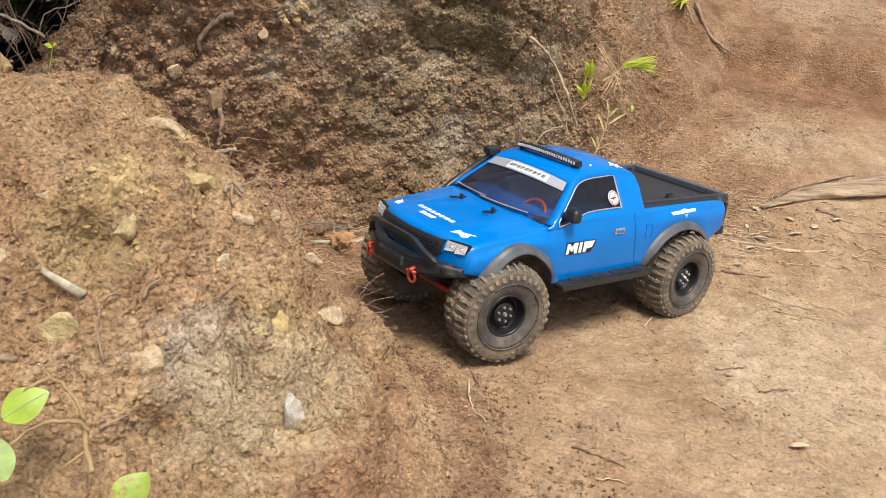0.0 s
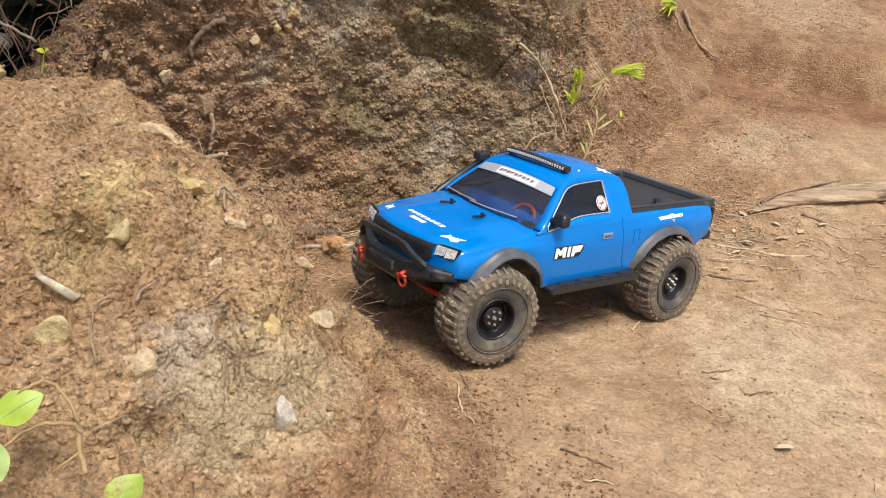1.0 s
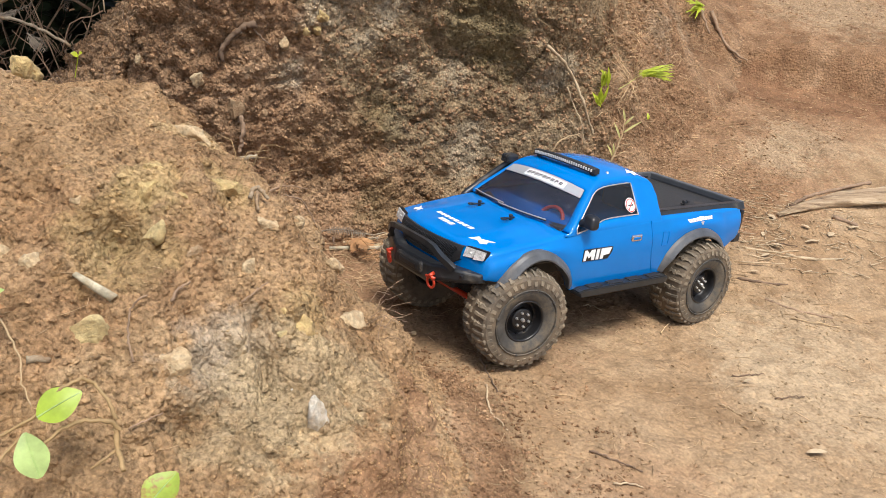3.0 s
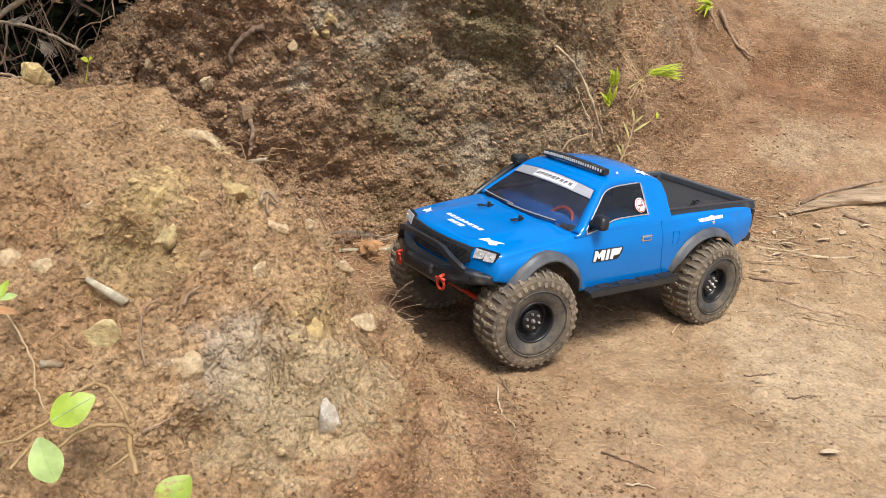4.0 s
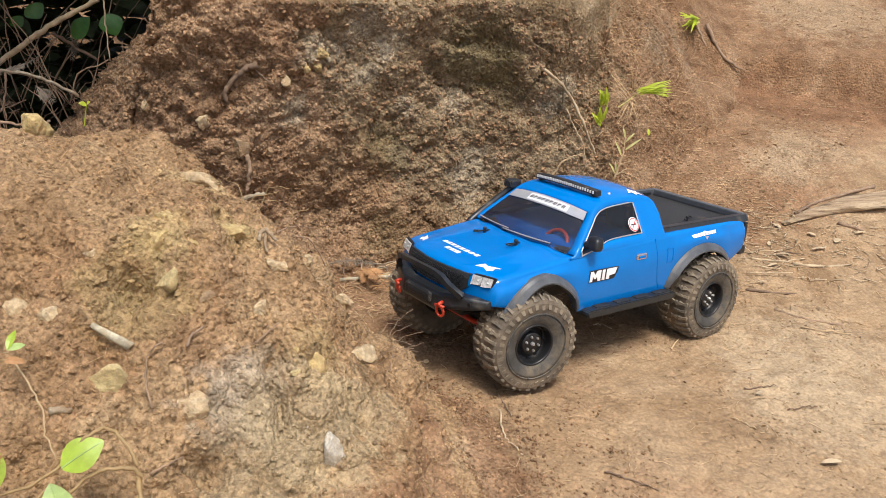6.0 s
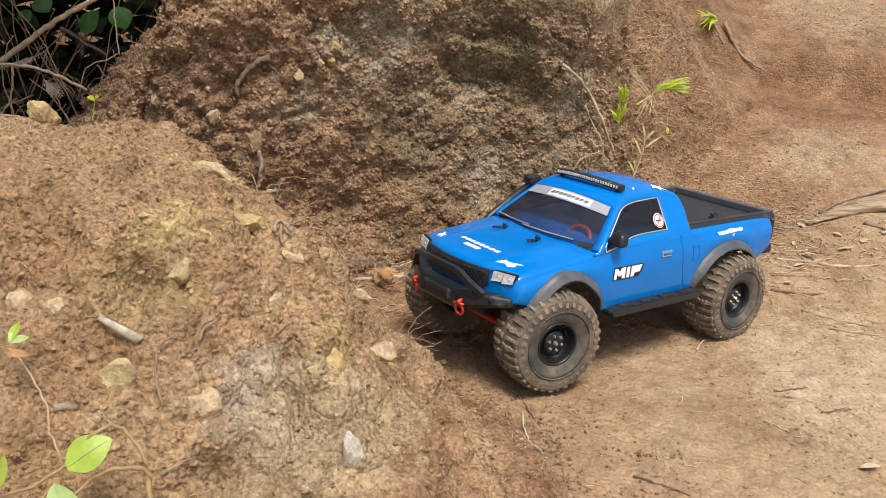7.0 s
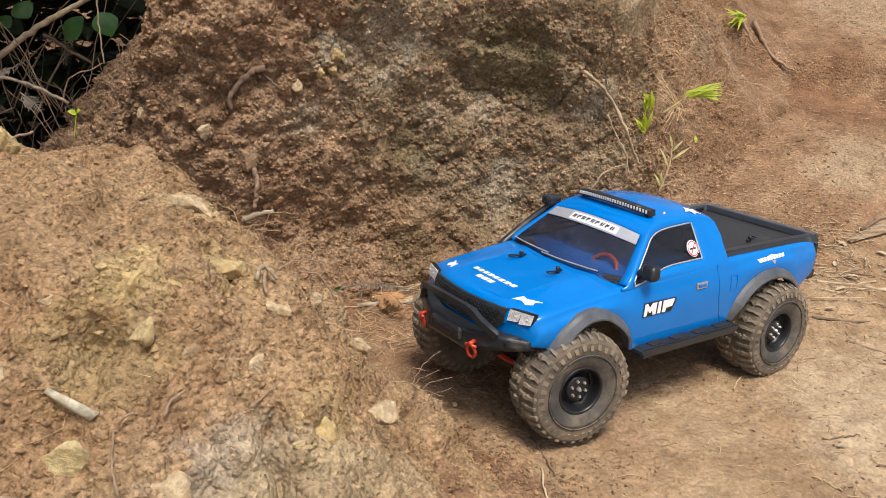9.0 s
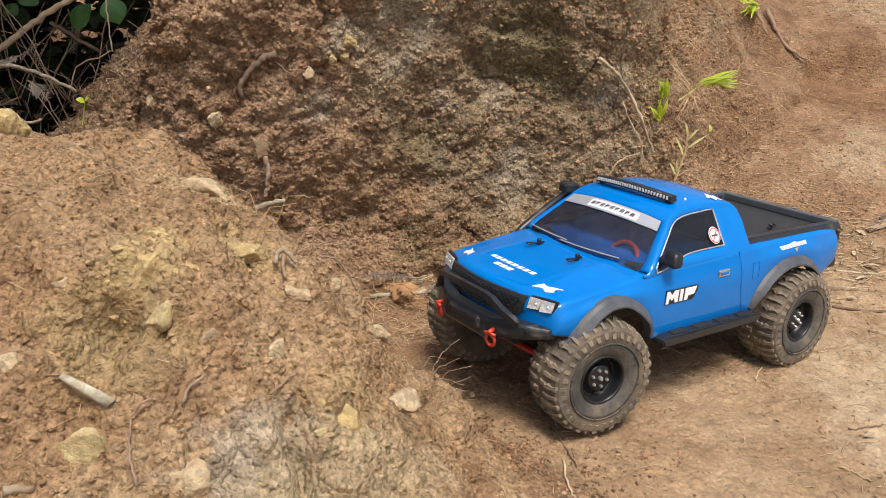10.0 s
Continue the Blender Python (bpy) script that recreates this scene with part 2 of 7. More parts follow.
CHALK, MOSS, OCHRE, BEIGE, RED = (0.42, 0.355, 0.255), (0.16, 0.122, 0.060), (0.45, 0.325, 0.155), (0.42, 0.32, 0.19), (0.29, 0.15, 0.075)
bank_stains = (
    ((-0.318, 0.187, 0.391), 0.040, CHALK, 0.56), ((-0.286, 0.214, 0.366), 0.035, CHALK, 0.56), ((-0.311, 0.209, 0.327), 0.022, CHALK, 0.63), ((-0.163, 0.291, 0.338), 0.050, CHALK, 0.42), ((-0.178, 0.306, 0.272), 0.030, CHALK, 0.35), ((-0.017, 0.326, 0.276), 0.030, CHALK, 0.63), ((-0.153, 0.309, 0.148), 0.060, CHALK, 0.49), ((-0.266, 0.238, 0.197), 0.025, CHALK, 0.24), ((-0.365, 0.169, 0.366), 0.030, CHALK, 0.42), ((-0.395, 0.146, 0.362), 0.028, CHALK, 0.49), ((-0.424, 0.161, 0.270), 0.025, CHALK, 0.56), ((-0.259, 0.246, 0.268), 0.025, CHALK, 0.32), ((-0.362, 0.203, 0.190), 0.030, CHALK, 0.28), ((-0.327, 0.197, 0.328), 0.020, CHALK, 0.56), ((-0.108, 0.308, 0.348), 0.030, CHALK, 0.28), ((0.001, 0.326, 0.296), 0.035, CHALK, 0.42),
    ((-0.292, 0.226, 0.198), 0.055, MOSS, 0.55), ((-0.281, 0.221, 0.067), 0.050, MOSS, 0.70), ((-0.145, 0.301, 0.356), 0.070, MOSS, 0.80), ((-0.105, 0.314, 0.311), 0.050, MOSS, 0.70),
    ((0.204, 0.70, 0.34), 0.07, CHALK, 0.35), ((0.30, 0.80, 0.36), 0.06, CHALK, 0.32), ((-0.36, 0.19, 0.15), 0.09, (0.30, 0.19, 0.105), 0.7), ((-0.24, 0.25, 0.07), 0.08, (0.30, 0.195, 0.11), 0.6))
mound_stains = (
    ((-0.425, -0.430, 0.267), 0.034, OCHRE, 0.55), ((-0.374, -0.377, 0.246), 0.030, OCHRE, 0.52), ((-0.294, -0.436, 0.154), 0.036, OCHRE, 0.52), ((-0.437, -0.458, 0.217), 0.055, (0.36, 0.28, 0.13), 0.60), ((-0.345, -0.487, 0.131), 0.050, (0.46, 0.40, 0.31), 0.62), ((-0.283, -0.481, 0.114), 0.070, BEIGE, 0.70), ((-0.332, -0.467, 0.146), 0.030, (0.36, 0.28, 0.19), 0.35), ((-0.255, -0.434, 0.100), 0.050, BEIGE, 0.60), ((-0.430, -0.302, 0.270), 0.035, (0.50, 0.37, 0.20), 0.60), ((-0.471, -0.524, 0.177), 0.050, RED, 0.25), ((-0.398, -0.470, 0.195), 0.060, RED, 0.25), ((-0.321, -0.521, 0.095), 0.060, BEIGE, 0.60), ((-0.472, -0.478, 0.237), 0.050, RED, 0.25), ((-0.373, -0.437, 0.227), 0.030, RED, 0.20))
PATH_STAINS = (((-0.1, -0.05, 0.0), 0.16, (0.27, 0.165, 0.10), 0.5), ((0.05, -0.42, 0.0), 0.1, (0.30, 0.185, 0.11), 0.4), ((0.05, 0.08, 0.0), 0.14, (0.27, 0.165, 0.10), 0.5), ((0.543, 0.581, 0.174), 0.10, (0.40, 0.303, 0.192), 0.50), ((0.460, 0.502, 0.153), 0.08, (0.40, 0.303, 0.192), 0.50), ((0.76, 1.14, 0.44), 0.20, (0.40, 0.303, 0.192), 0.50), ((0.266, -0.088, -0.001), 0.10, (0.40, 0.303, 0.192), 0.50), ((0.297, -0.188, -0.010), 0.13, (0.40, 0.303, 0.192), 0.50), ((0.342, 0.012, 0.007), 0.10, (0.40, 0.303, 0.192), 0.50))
BANK_TONES = [(0.215, 0.125, 0.070), (0.295, 0.180, 0.103), (0.37, 0.239, 0.142), (0.45, 0.311, 0.192)]
MOUND_TONES = [(0.285, 0.168, 0.086), (0.335, 0.210, 0.111), (0.385, 0.254, 0.140), (0.44, 0.314, 0.182)]
SLOPE_TONES = [(0.19, 0.105, 0.056), (0.245, 0.142, 0.078), (0.30, 0.184, 0.105), (0.37, 0.245, 0.150)]
OLIVE_TONES = [(0.190, 0.130, 0.072), (0.250, 0.178, 0.103), (0.31, 0.228, 0.138), (0.38, 0.294, 0.190)]
PATH_TONES = [(0.238, 0.152, 0.084), (0.282, 0.187, 0.106), (0.326, 0.226, 0.134), (0.385, 0.284, 0.176)]
# reddish lip earth, made darker to hold the shade of its overhang
LIP_SHADE_TONES = [(0.170, 0.090, 0.048), (0.210, 0.114, 0.062), (0.255, 0.144, 0.080), (0.32, 0.192, 0.112)]
bank_earth = soil("bank_earth", BANK_TONES, 9, bank_stains, 0.65, 0.9, layers=(("olive", OLIVE_TONES), ("flank", SLOPE_TONES)))
bank_crumb_earth = soil("bank_crumb_earth", BANK_TONES, 9, bank_stains, 0.8, 0.8, True)
ground_earth = soil("path_and_mound_earth", PATH_TONES, 7, PATH_STAINS + mound_stains, 0.55, 0.8, layers=(("loose_brown", SLOPE_TONES), ("lip", LIP_SHADE_TONES), ("ochre", MOUND_TONES)), coarse_by="coarse")
mound_crumb_earth = soil("mound_crumb_earth", MOUND_TONES, 7, mound_stains, 0.7, 0.8, True)
path_crumb_earth = soil("path_crumb_earth", PATH_TONES, 7, PATH_STAINS, 0.5, 0.5, True)
slope_crumb_earth = soil("slope_crumb_earth", SLOPE_TONES, 9, (), 0.8, 0.8, True)


# ---- ground: path, mound, gully and rising slope in one sheet ----
def mound_raw(x, y):
    p = np.stack([x, y, np.zeros_like(x)], 1)
    top = 0.274 - 0.065 * (np.maximum(x, -0.75) + 0.45) - 0.039 * (y + 0.35) - 0.12 * np.maximum(0, -0.75 - x)
    right = 0.158 - 1.25 * (x + 0.28) - 0.2 * (y + 0.4)
    front = 0.166 + 1.05 * (y + 0.48) - 0.546 * (np.maximum(x, -0.6) + 0.38)
    back_face = 0.238 - 2.25 * (y + 0.20) - 1.45 * (np.maximum(x, -0.51) + 0.42)
    m = smin(smin(smin(top, right, 0.07), front, 0.09), back_face, 0.05)
    m = m - 0.022 * np.exp(-(((x + 0.37) / 0.045) ** 2 + ((y + 0.51) / 0.035) ** 2))
    across, beside = 0.61 * (x + 0.415) + 0.79 * (y + 0.228), 0.79 * (x + 0.415) - 0.61 * (y + 0.228)
    m = m - 0.050 * sstep(-0.05, 0.01, across) * np.exp(-(beside / 0.10) ** 2) + 0.036 * np.exp(-(((x + 0.57) / 0.10) ** 2 + ((y + 0.28) / 0.07) ** 2))
    m = m + 0.03 * grain(p, 0.16, 1) * sstep(-0.05, 0.12, m) + 0.012 * grain(p, 0.07, 2) * sstep(-0.03, 0.05, m)
    m = m - 0.016 * np.exp(-(((x + 0.36) / 0.04) ** 2 + ((y + 0.32) / 0.06) ** 2)) + 0.026 * np.exp(-(((x + 0.232) / 0.026) ** 2 + ((y + 0.25) / 0.045) ** 2))
    m = m - 0.5 * np.maximum(0, np.hypot(x + 0.5, y + 0.35) - 0.75)
    return m


def ground_height(x, y):
    p = np.stack([x, y, np.zeros_like(x)], 1)
    fall = np.minimum(0.5, np.maximum(0, -(y + 0.12) + 0.25 * (x - 0.1)))
    z = -0.09 * fall * sstep(-0.25, 0.1, x)
    yy = np.minimum(y, 3.0)
    side = sstep(0.02, 0.30, x)
    rise = yy - 0.10 - 0.16 * (1 - side)
    rise = np.where(rise > 0.3, rise, np.log(np.exp(np.clip(rise, -0.6, 0.3) * 16) + 1) / 16)
    side = sstep(-0.2, 0.15, x)
    z = z + 0.38 * rise * side + 0.06 * np.maximum(0, yy - 0.1) * (1 - side)
    edge = y - (0.86 - 0.08 * (np.clip(x, -1, 1.5) - 0.6) + 0.035 * grain(p, 0.3, 5) + 0.012 * grain(p, 0.08, 6))
    z = z - 0.055 * sstep(-0.4, 0.0, edge) * (1 - sstep(0.0, 0.03, edge)) * sstep(0.3, 0.6, x)
    z = z + 0.03 * sstep(-0.01, 0.05, edge) * sstep(0.25, 0.6, x)
    m = mound_raw(x, y)
    z = z + np.log(np.exp(np.clip(m * 60, -40, 40)) + 1) / 60
    # the hollow behind the mound climbs to the left, under the thicket
    z = z + 0.06 * sstep(-0.45, -0.8, x) * sstep(-0.15, 0.12, y) + 0.5 * sstep(0.8, 1.6, y) * sstep(-0.5, -0.9, x)
    # the hill that the bank is cut from
    hill = np.minimum(np.maximum(np.minimum((y - 0.42 - 0.47 * x) / 1.1, (x + 0.85 - 0.1 * y)), (y - 1.0) / 1.2), (0.12 + 0.3 * (np.minimum(y, 8) - 0.4) - x) / 1.05)
    z = np.where(hill > 0.01, np.maximum(z, 0.72 * sstep(0.12, 0.42, hill) + 0.12 * np.maximum(0, np.minimum(hill, 6))), z)
    away = np.clip(np.hypot(x, y) - 4, 0, 60)
    return z + 0.03 * away * grain(p, 9, 9) + 0.03 * away


def spans(*pieces):
    """Grid lines: (from, to, step) end to end, then ever wider steps out to the horizon."""
    core = []
    for a, b, s in pieces:
        core += list(np.arange(a, b - s / 2, s))
    core.append(pieces[-1][1])
    left, right = [], []
    s, a = pieces[0][2], pieces[0][0]
    while a > -500:
        s *= 1.25
        a -= s
        left.append(a)
    s, b = pieces[-1][2], pieces[-1][1]
    while b < 500:
        s *= 1.25
        b += s
        right.append(b)
    return np.array(left[::-1] + core + right)


gx = spans((-0.90, -0.50, 0.0030), (-0.50, -0.12, 0.0021), (-0.12, 0.40, 0.0029), (0.40, 0.90, 0.006))
gy = spans((-0.74, -0.56, 0.0032), (-0.56, -0.16, 0.0021), (-0.16, 0.05, 0.0030), (0.05, 0.45, 0.0045), (0.45, 1.5, 0.009))
X, Y = [a.ravel() for a in np.meshgrid(gx, gy, indexing="ij")]
Z = ground_height(X, Y)
P = np.stack([X, Y, Z], 1)
near = (np.abs(X) < 2.5) & (np.abs(Y) < 2.5)
Pn = P[near]
mr = mound_raw(Pn[:, 0], Pn[:, 1]) + 0.02 * grain(Pn, 0.05, 19)
moundy = sstep(-0.03, 0.045, mr)
loose = sstep(-0.4, 0.3, grain(Pn, 0.13, 10))
add = 0.005 * grain(Pn, 0.09, 11) + 0.003 * grain(Pn, 0.035, 12)
pellet = lambda size, seed: np.sqrt(np.clip(2.0 * lumps(Pn, size, seed) - 1.0, 0, 1)) - 0.5
big_at, mid_at = sstep(0.0, 0.35, grain(Pn, 0.11, 10)), sstep(-0.15, 0.25, grain(Pn, 0.06, 26))
clods = 0.018 * pellet(0.085, 48) * sstep(-0.1, 0.25, grain(Pn, 0.15, 49)) + 0.020 * grain(Pn, 0.06, 13) + 0.012 * np.abs(grain(Pn, 0.09, 47)) + 0.019 * pellet(0.046, 14) * big_at + 0.010 * pellet(0.022, 15) * (0.3 + 0.7 * mid_at) + 0.0036 * pellet(0.012, 20) + 0.0016 * grain(Pn, 0.007, 16)
clods -= 0.020 * np.exp(-((Pn[:, 0] + 0.318 + 0.25 * (Pn[:, 1] + 0.475) + 0.006 * grain(Pn, 0.02, 57)) / 0.007) ** 2 - ((Pn[:, 1] + 0.475) / 0.03) ** 2)
clods -= 0.022 * np.exp(-((Pn[:, 0] + 0.368 + 0.005 * grain(Pn, 0.02, 58)) / 0.012) ** 2 - ((Pn[:, 1] + 0.532) / 0.010) ** 2)
clods -= 0.016 * np.exp(-((Pn[:, 0] + 0.438 + 0.005 * grain(Pn, 0.02, 59)) / 0.014) ** 2 - ((Pn[:, 1] + 0.463) / 0.007) ** 2)
packed = 0.0022 * grain(Pn, 0.02, 17) + 0.0030 * pellet(0.015, 18) * sstep(-0.15, 0.4, grain(Pn, 0.09, 21)) + 0.0012 * pellet(0.010, 27) + 0.0035 * pellet(0.03, 28) * sstep(0.1, 0.5, grain(Pn, 0.12, 29))
gz = Z.reshape(len(gx), len(gy))
slope_x, slope_y = np.gradient(gz, gx, gy)
facing = np.stack([-slope_x.ravel(), -slope_y.ravel(), np.ones(len(Z))], 1)
facing /= np.linalg.norm(facing, axis=1)[:, None]
P[near] += facing[near] * (add + moundy * clods + (1 - moundy) * packed)[:, None]
ground = mesh_np("ground", P, sheet_faces(len(gx), len(gy)), ground_earth)
tagged(ground, "dry tan earth path with crumbly ochre mound beside it", "ground", kind="structure")


def store_share(ob, name, values):
    """How much of another earth or tone lies at each corner of the mesh."""
    a = ob.data.attributes.new(name, "FLOAT", "POINT")
    a.data.foreach_set("value", np.asarray(values, np.float32))


ochre, brown = np.zeros(len(P)), np.zeros(len(P))
foot_brink = sstep(0.012, 0.030, mr) * (1 - sstep(0.055, 0.080, mr)) * sstep(-0.30, -0.255, Pn[:, 0]) * sstep(-0.60, -0.54, Pn[:, 1]) * (1 - sstep(-0.36, -0.27, Pn[:, 1])) * 0.75
ochre[near] = sstep(-0.03, 0.03, mr) * (1 - foot_brink)
blur = 0.06 * grain(Pn, 0.12, 23) + 0.05 * grain(Pn, 0.03, 24)
flank = (Pn[:, 0] - (0.10 + 0.85 * (Pn[:, 1] - 0.37))) / 1.31 + blur
brink = Pn[:, 1] - (0.86 - 0.08 * (np.clip(Pn[:, 0], -1, 1.5) - 0.6)) + 0.5 * blur
behind = (1 - sstep(0.16, 0.44, flank)) * sstep(0.16, 0.36, Pn[:, 1] - blur) * sstep(-0.45, -0.3, Pn[:, 0])
lip = sstep(-0.17, -0.05, brink) * (1 - sstep(-0.005, 0.022, brink)) * sstep(0.2, 0.4, Pn[:, 0])
gully = sstep(-0.16, 0.02, Pn[:, 1] - blur) * (1 - sstep(-0.14, -0.03, Pn[:, 0] - blur - 0.5 * np.maximum(0, Pn[:, 1]))) * (np.hypot(Pn[:, 0], Pn[:, 1]) < 1.9)
foot_strip = 0.9 * sstep(-0.12, -0.04, mr) * (1 - sstep(-0.03, 0.01, mr)) * sstep(-0.75, -0.5, Pn[:, 1])
brown[near] = np.maximum.reduce([behind, gully, foot_strip, foot_brink])
lip_share = np.zeros(len(P))
lip_share[near] = lip
store_share(ground, "lip", lip_share)
store_share(ground, "coarse", np.maximum.reduce([ochre, 0.75 * brown, 0.5 * lip_share]))
store_share(ground, "ochre", ochre)
store_share(ground, "loose_brown", brown)


def soil_at(x, y):
    """Height of the finished ground near the truck, for things that lie on it."""
    i, j = int(np.clip(np.searchsorted(gx, x), 1, len(gx) - 1)), int(np.clip(np.searchsorted(gy, y), 1, len(gy) - 1))
    zz = P[:, 2].reshape(len(gx), len(gy))
    return float(zz[i - 1:i + 1, j - 1:j + 1].mean())


# ---- earth bank: a steep cut headland behind the truck ----
def curve_points(pts, n):
    """A smooth line through the plan points, in even steps."""
    pts = np.array(pts, float)
    out = []
    for i in range(len(pts) - 1):
        p0, p1, p2, p3 = pts[max(i - 1, 0)], pts[i], pts[i + 1], pts[min(i + 2, len(pts) - 1)]
        for t in np.linspace(0, 1, 60, endpoint=False):
            out.append(0.5 * (2 * p1 + (p2 - p0) * t + (2 * p0 - 5 * p1 + 4 * p2 - p3) * t * t + (3 * p1 - p0 - 3 * p2 + p3) * t ** 3))
    out = np.array(out + [pts[-1]])
    s = np.concatenate([[0], np.cumsum(np.linalg.norm(np.diff(out[:, :2], axis=0), axis=1))])
    q = np.interp(np.linspace(0, 1, n), [0, 0.16, 0.80, 1], [0, s[-1] * 0.27, s[-1] * 0.66, s[-1]])
    return np.stack([np.interp(q, s, out[:, k]) for k in range(out.shape[1])], 1)


# plan x, plan y, lean (inwards per height), slant (along the face per height), height
BANK = [(-0.5, 2.0, 0.3, 0, 0.8), (-0.75, 1.1, 0.4, 0.2, 0.75), (-0.90, 0.5, 0.5, 0.4, 0.7), (-0.97, 0.24, 0.4, 0.6, 0.7), (-0.97, 0.10, 0.25, 0.8, 0.7), (-0.90, 0.05, 0.12, 0.8, 0.7), (-0.79, 0.055, 0.05, 0.55, 0.72), (-0.68, 0.085, 0.0, 0.2, 0.75), (-0.55, 0.125, -0.08, 0.0, 0.78),
        (-0.42, 0.190, -0.10, 0, 0.78), (-0.29, 0.250, -0.10, 0, 0.78), (-0.15, 0.315, -0.06, 0, 0.76), (-0.03, 0.325, -0.05, 0, 0.7), (0.09, 0.365, 0.12, 0, 0.62), (0.19, 0.44, 0.4, 0, 0.55),
        (0.30, 0.58, 0.6, 0, 0.5), (0.40, 0.75, 0.75, 0, 0.5), (0.47, 0.96, 0.85, 0, 0.5), (0.53, 1.4, 1.0, 0, 0.6), (0.6, 2.4, 1.2, 0, 0.8)]
NU = 1000
line = curve_points(BANK, NU)
tang = np.gradient(line[:, :2], axis=0)
tang /= np.linalg.norm(tang, axis=1)[:, None]
inward = np.stack([-tang[:, 1], tang[:, 0]], 1)
for _ in range(40):
    inward[1:-1] = (inward[:-2] + inward[1:-1] + inward[2:]) / 3
    tang[1:-1] = (tang[:-2] + tang[1:-1] + tang[2:]) / 3
inward /= np.linalg.norm(inward, axis=1)[:, None]
v = np.concatenate([np.linspace(-0.12, 0.56, 245), np.linspace(0.58, 1.0, 24), np.linspace(1.05, 1.9, 8)])
U, V = np.meshgrid(np.arange(NU), v, indexing="ij")
base_z = np.minimum(0.03, ground_height(line[:, 0], line[:, 1]))
right_base = ground_height(line[:, 0], line[:, 1])
base_z = np.where(line[:, 0] > 0, right_base - 0.02, base_z)
hgt = np.clip(V, -0.15, 1.0) * line[U, 4]
up = np.maximum(hgt, -0.02)
off = line[U, 2] * up + 1.3 * np.maximum(hgt - 0.42, 0) - 0.045 * np.exp(-(up / 0.06) ** 2)
slant = line[U, 3] * np.minimum(up, 0.5)
bx = line[U, 0] + inward[U, 0] * off + 0.91 * slant
by = line[U, 1] + inward[U, 1] * off + 0.41 * slant
bz = base_z[U] + hgt
cap = np.clip((V - 1.0) / 0.9, 0, 1)
along = np.clip((by - 0.2) / 1.6, 0, 1.4)
bx, by, bz = bx + (-0.42 + 0.3 * along - bx) * cap, by + (0.65 + 1.1 * along - by) * cap, bz + 0.12 * np.sin(cap * math.pi / 2)
B = np.stack([bx.ravel(), by.ravel(), bz.ravel()], 1)
nrm = np.stack([-inward[U, 0].ravel(), -inward[U, 1].ravel(), np.full(U.size, 0.25) + 0.5 * np.clip(line[U, 2].ravel(), 0, 1)], 1)
flat = B * np.array([1.0, 1.0, 1.15])
soft_right = 1 - 0.6 * sstep(0.0, 0.25, B[:, 0])
d = (0.035 * grain(B, 0.22, 31) + 0.018 * grain(flat, 0.1, 32) + 0.012 * grain(B, 0.05, 33)) * soft_right
crumb = sstep(-0.35, 0.35, grain(B, 0.18, 34) - 1.6 * (B[:, 0] + 0.40)) * 0.6 + 0.5
ball = lambda size, seed: np.sqrt(np.clip(2.0 * lumps(B, size, seed) - 1.0, 0, 1)) - 0.5
d += crumb * soft_right * (0.018 * ball(0.055, 35) * sstep(-0.1, 0.3, grain(B, 0.1, 46)) + 0.009 * ball(0.025, 36) + 0.006 * ball(0.0135, 39))
d += 0.0025 * grain(B, 0.009, 38)
ledge = B @ np.array([0.35, 0.25, 1.0]) + 0.05 * grain(B, 0.11, 55)
d += 0.012 * (np.abs(((ledge / 0.075) % 1.0) - 0.5) * 2 - 0.5) * sstep(-0.1, 0.35, grain(B, 0.2, 56)) * sstep(-0.45, -0.2, B[:, 0]) * soft_right
crack = np.abs(grain(B + 0.02 * np.stack([grain(B, 0.05, 41)] * 3, 1), 0.13, 40))
d -= 0.011 * (1 - sstep(0.0, 0.04, crack)) * soft_right * sstep(0.1, 0.35, grain(B, 0.12, 42))
B += nrm * (d * (1 - cap.ravel()))[:, None]
bank_faces = sheet_faces(NU, len(v))
bank = mesh_np("earth_bank", B, bank_faces, bank_earth)
store_share(bank, "flank", sstep(-0.12, 0.30, B[:, 0] + 0.10 * grain(B, 0.1, 43) + 0.07 * grain(B, 0.03, 44) - 0.25 * (B[:, 2] - 0.2)))
store_share(bank, "olive", sstep(-0.42, -0.22, B[:, 0] + 0.5 * (B[:, 2] - 0.2) + 0.12 * grain(B, 0.12, 53) + 0.05 * grain(B, 0.03, 54)))
tagged(bank, "steep dark brown earth bank with pale mineral patches", "earth bank", kind="structure")

# ---- model truck ----
MUD = (0.27, 0.213, 0.143)
blue = plain("blue_paint", (0.0003, 0.160, 0.52), 0.04, vary=0.05, scale=25, coat=0.0)
blue.node_tree.nodes["Principled BSDF"].inputs["Specular IOR Level"].default_value = 0.4
satin = plain("satin_black_plastic", (0.018, 0.020, 0.023), 0.34, vary=0.3, scale=60, bump=0.0003, second=((0.15, 0.13, 0.10), 0.14))
flare_grey = plain("dark_grey_flare_plastic", (0.075, 0.079, 0.085), 0.32, vary=0.35, scale=45, bump=0.0002, second=((0.15, 0.13, 0.11), 0.2))
black = plain("matt_black_plastic", (0.016, 0.016, 0.017), 0.6, vary=0.3, scale=80, second=(MUD, 0.05))
cover_black = plain("textured_black_cover", (0.022, 0.021, 0.021), 0.65, vary=0.3, scale=120, bump=0.0005, second=((0.12, 0.09, 0.07), 0.08))
rail_grey = plain("grey_rail_plastic", (0.075, 0.08, 0.088), 0.55, vary=0.2, scale=60, second=((0.15, 0.12, 0.09), 0.1))
rubber = plain("muddy_rubber", (0.105, 0.090, 0.070), 0.88, vary=0.4, scale=70, bump=0.0006, second=(MUD, 0.7))
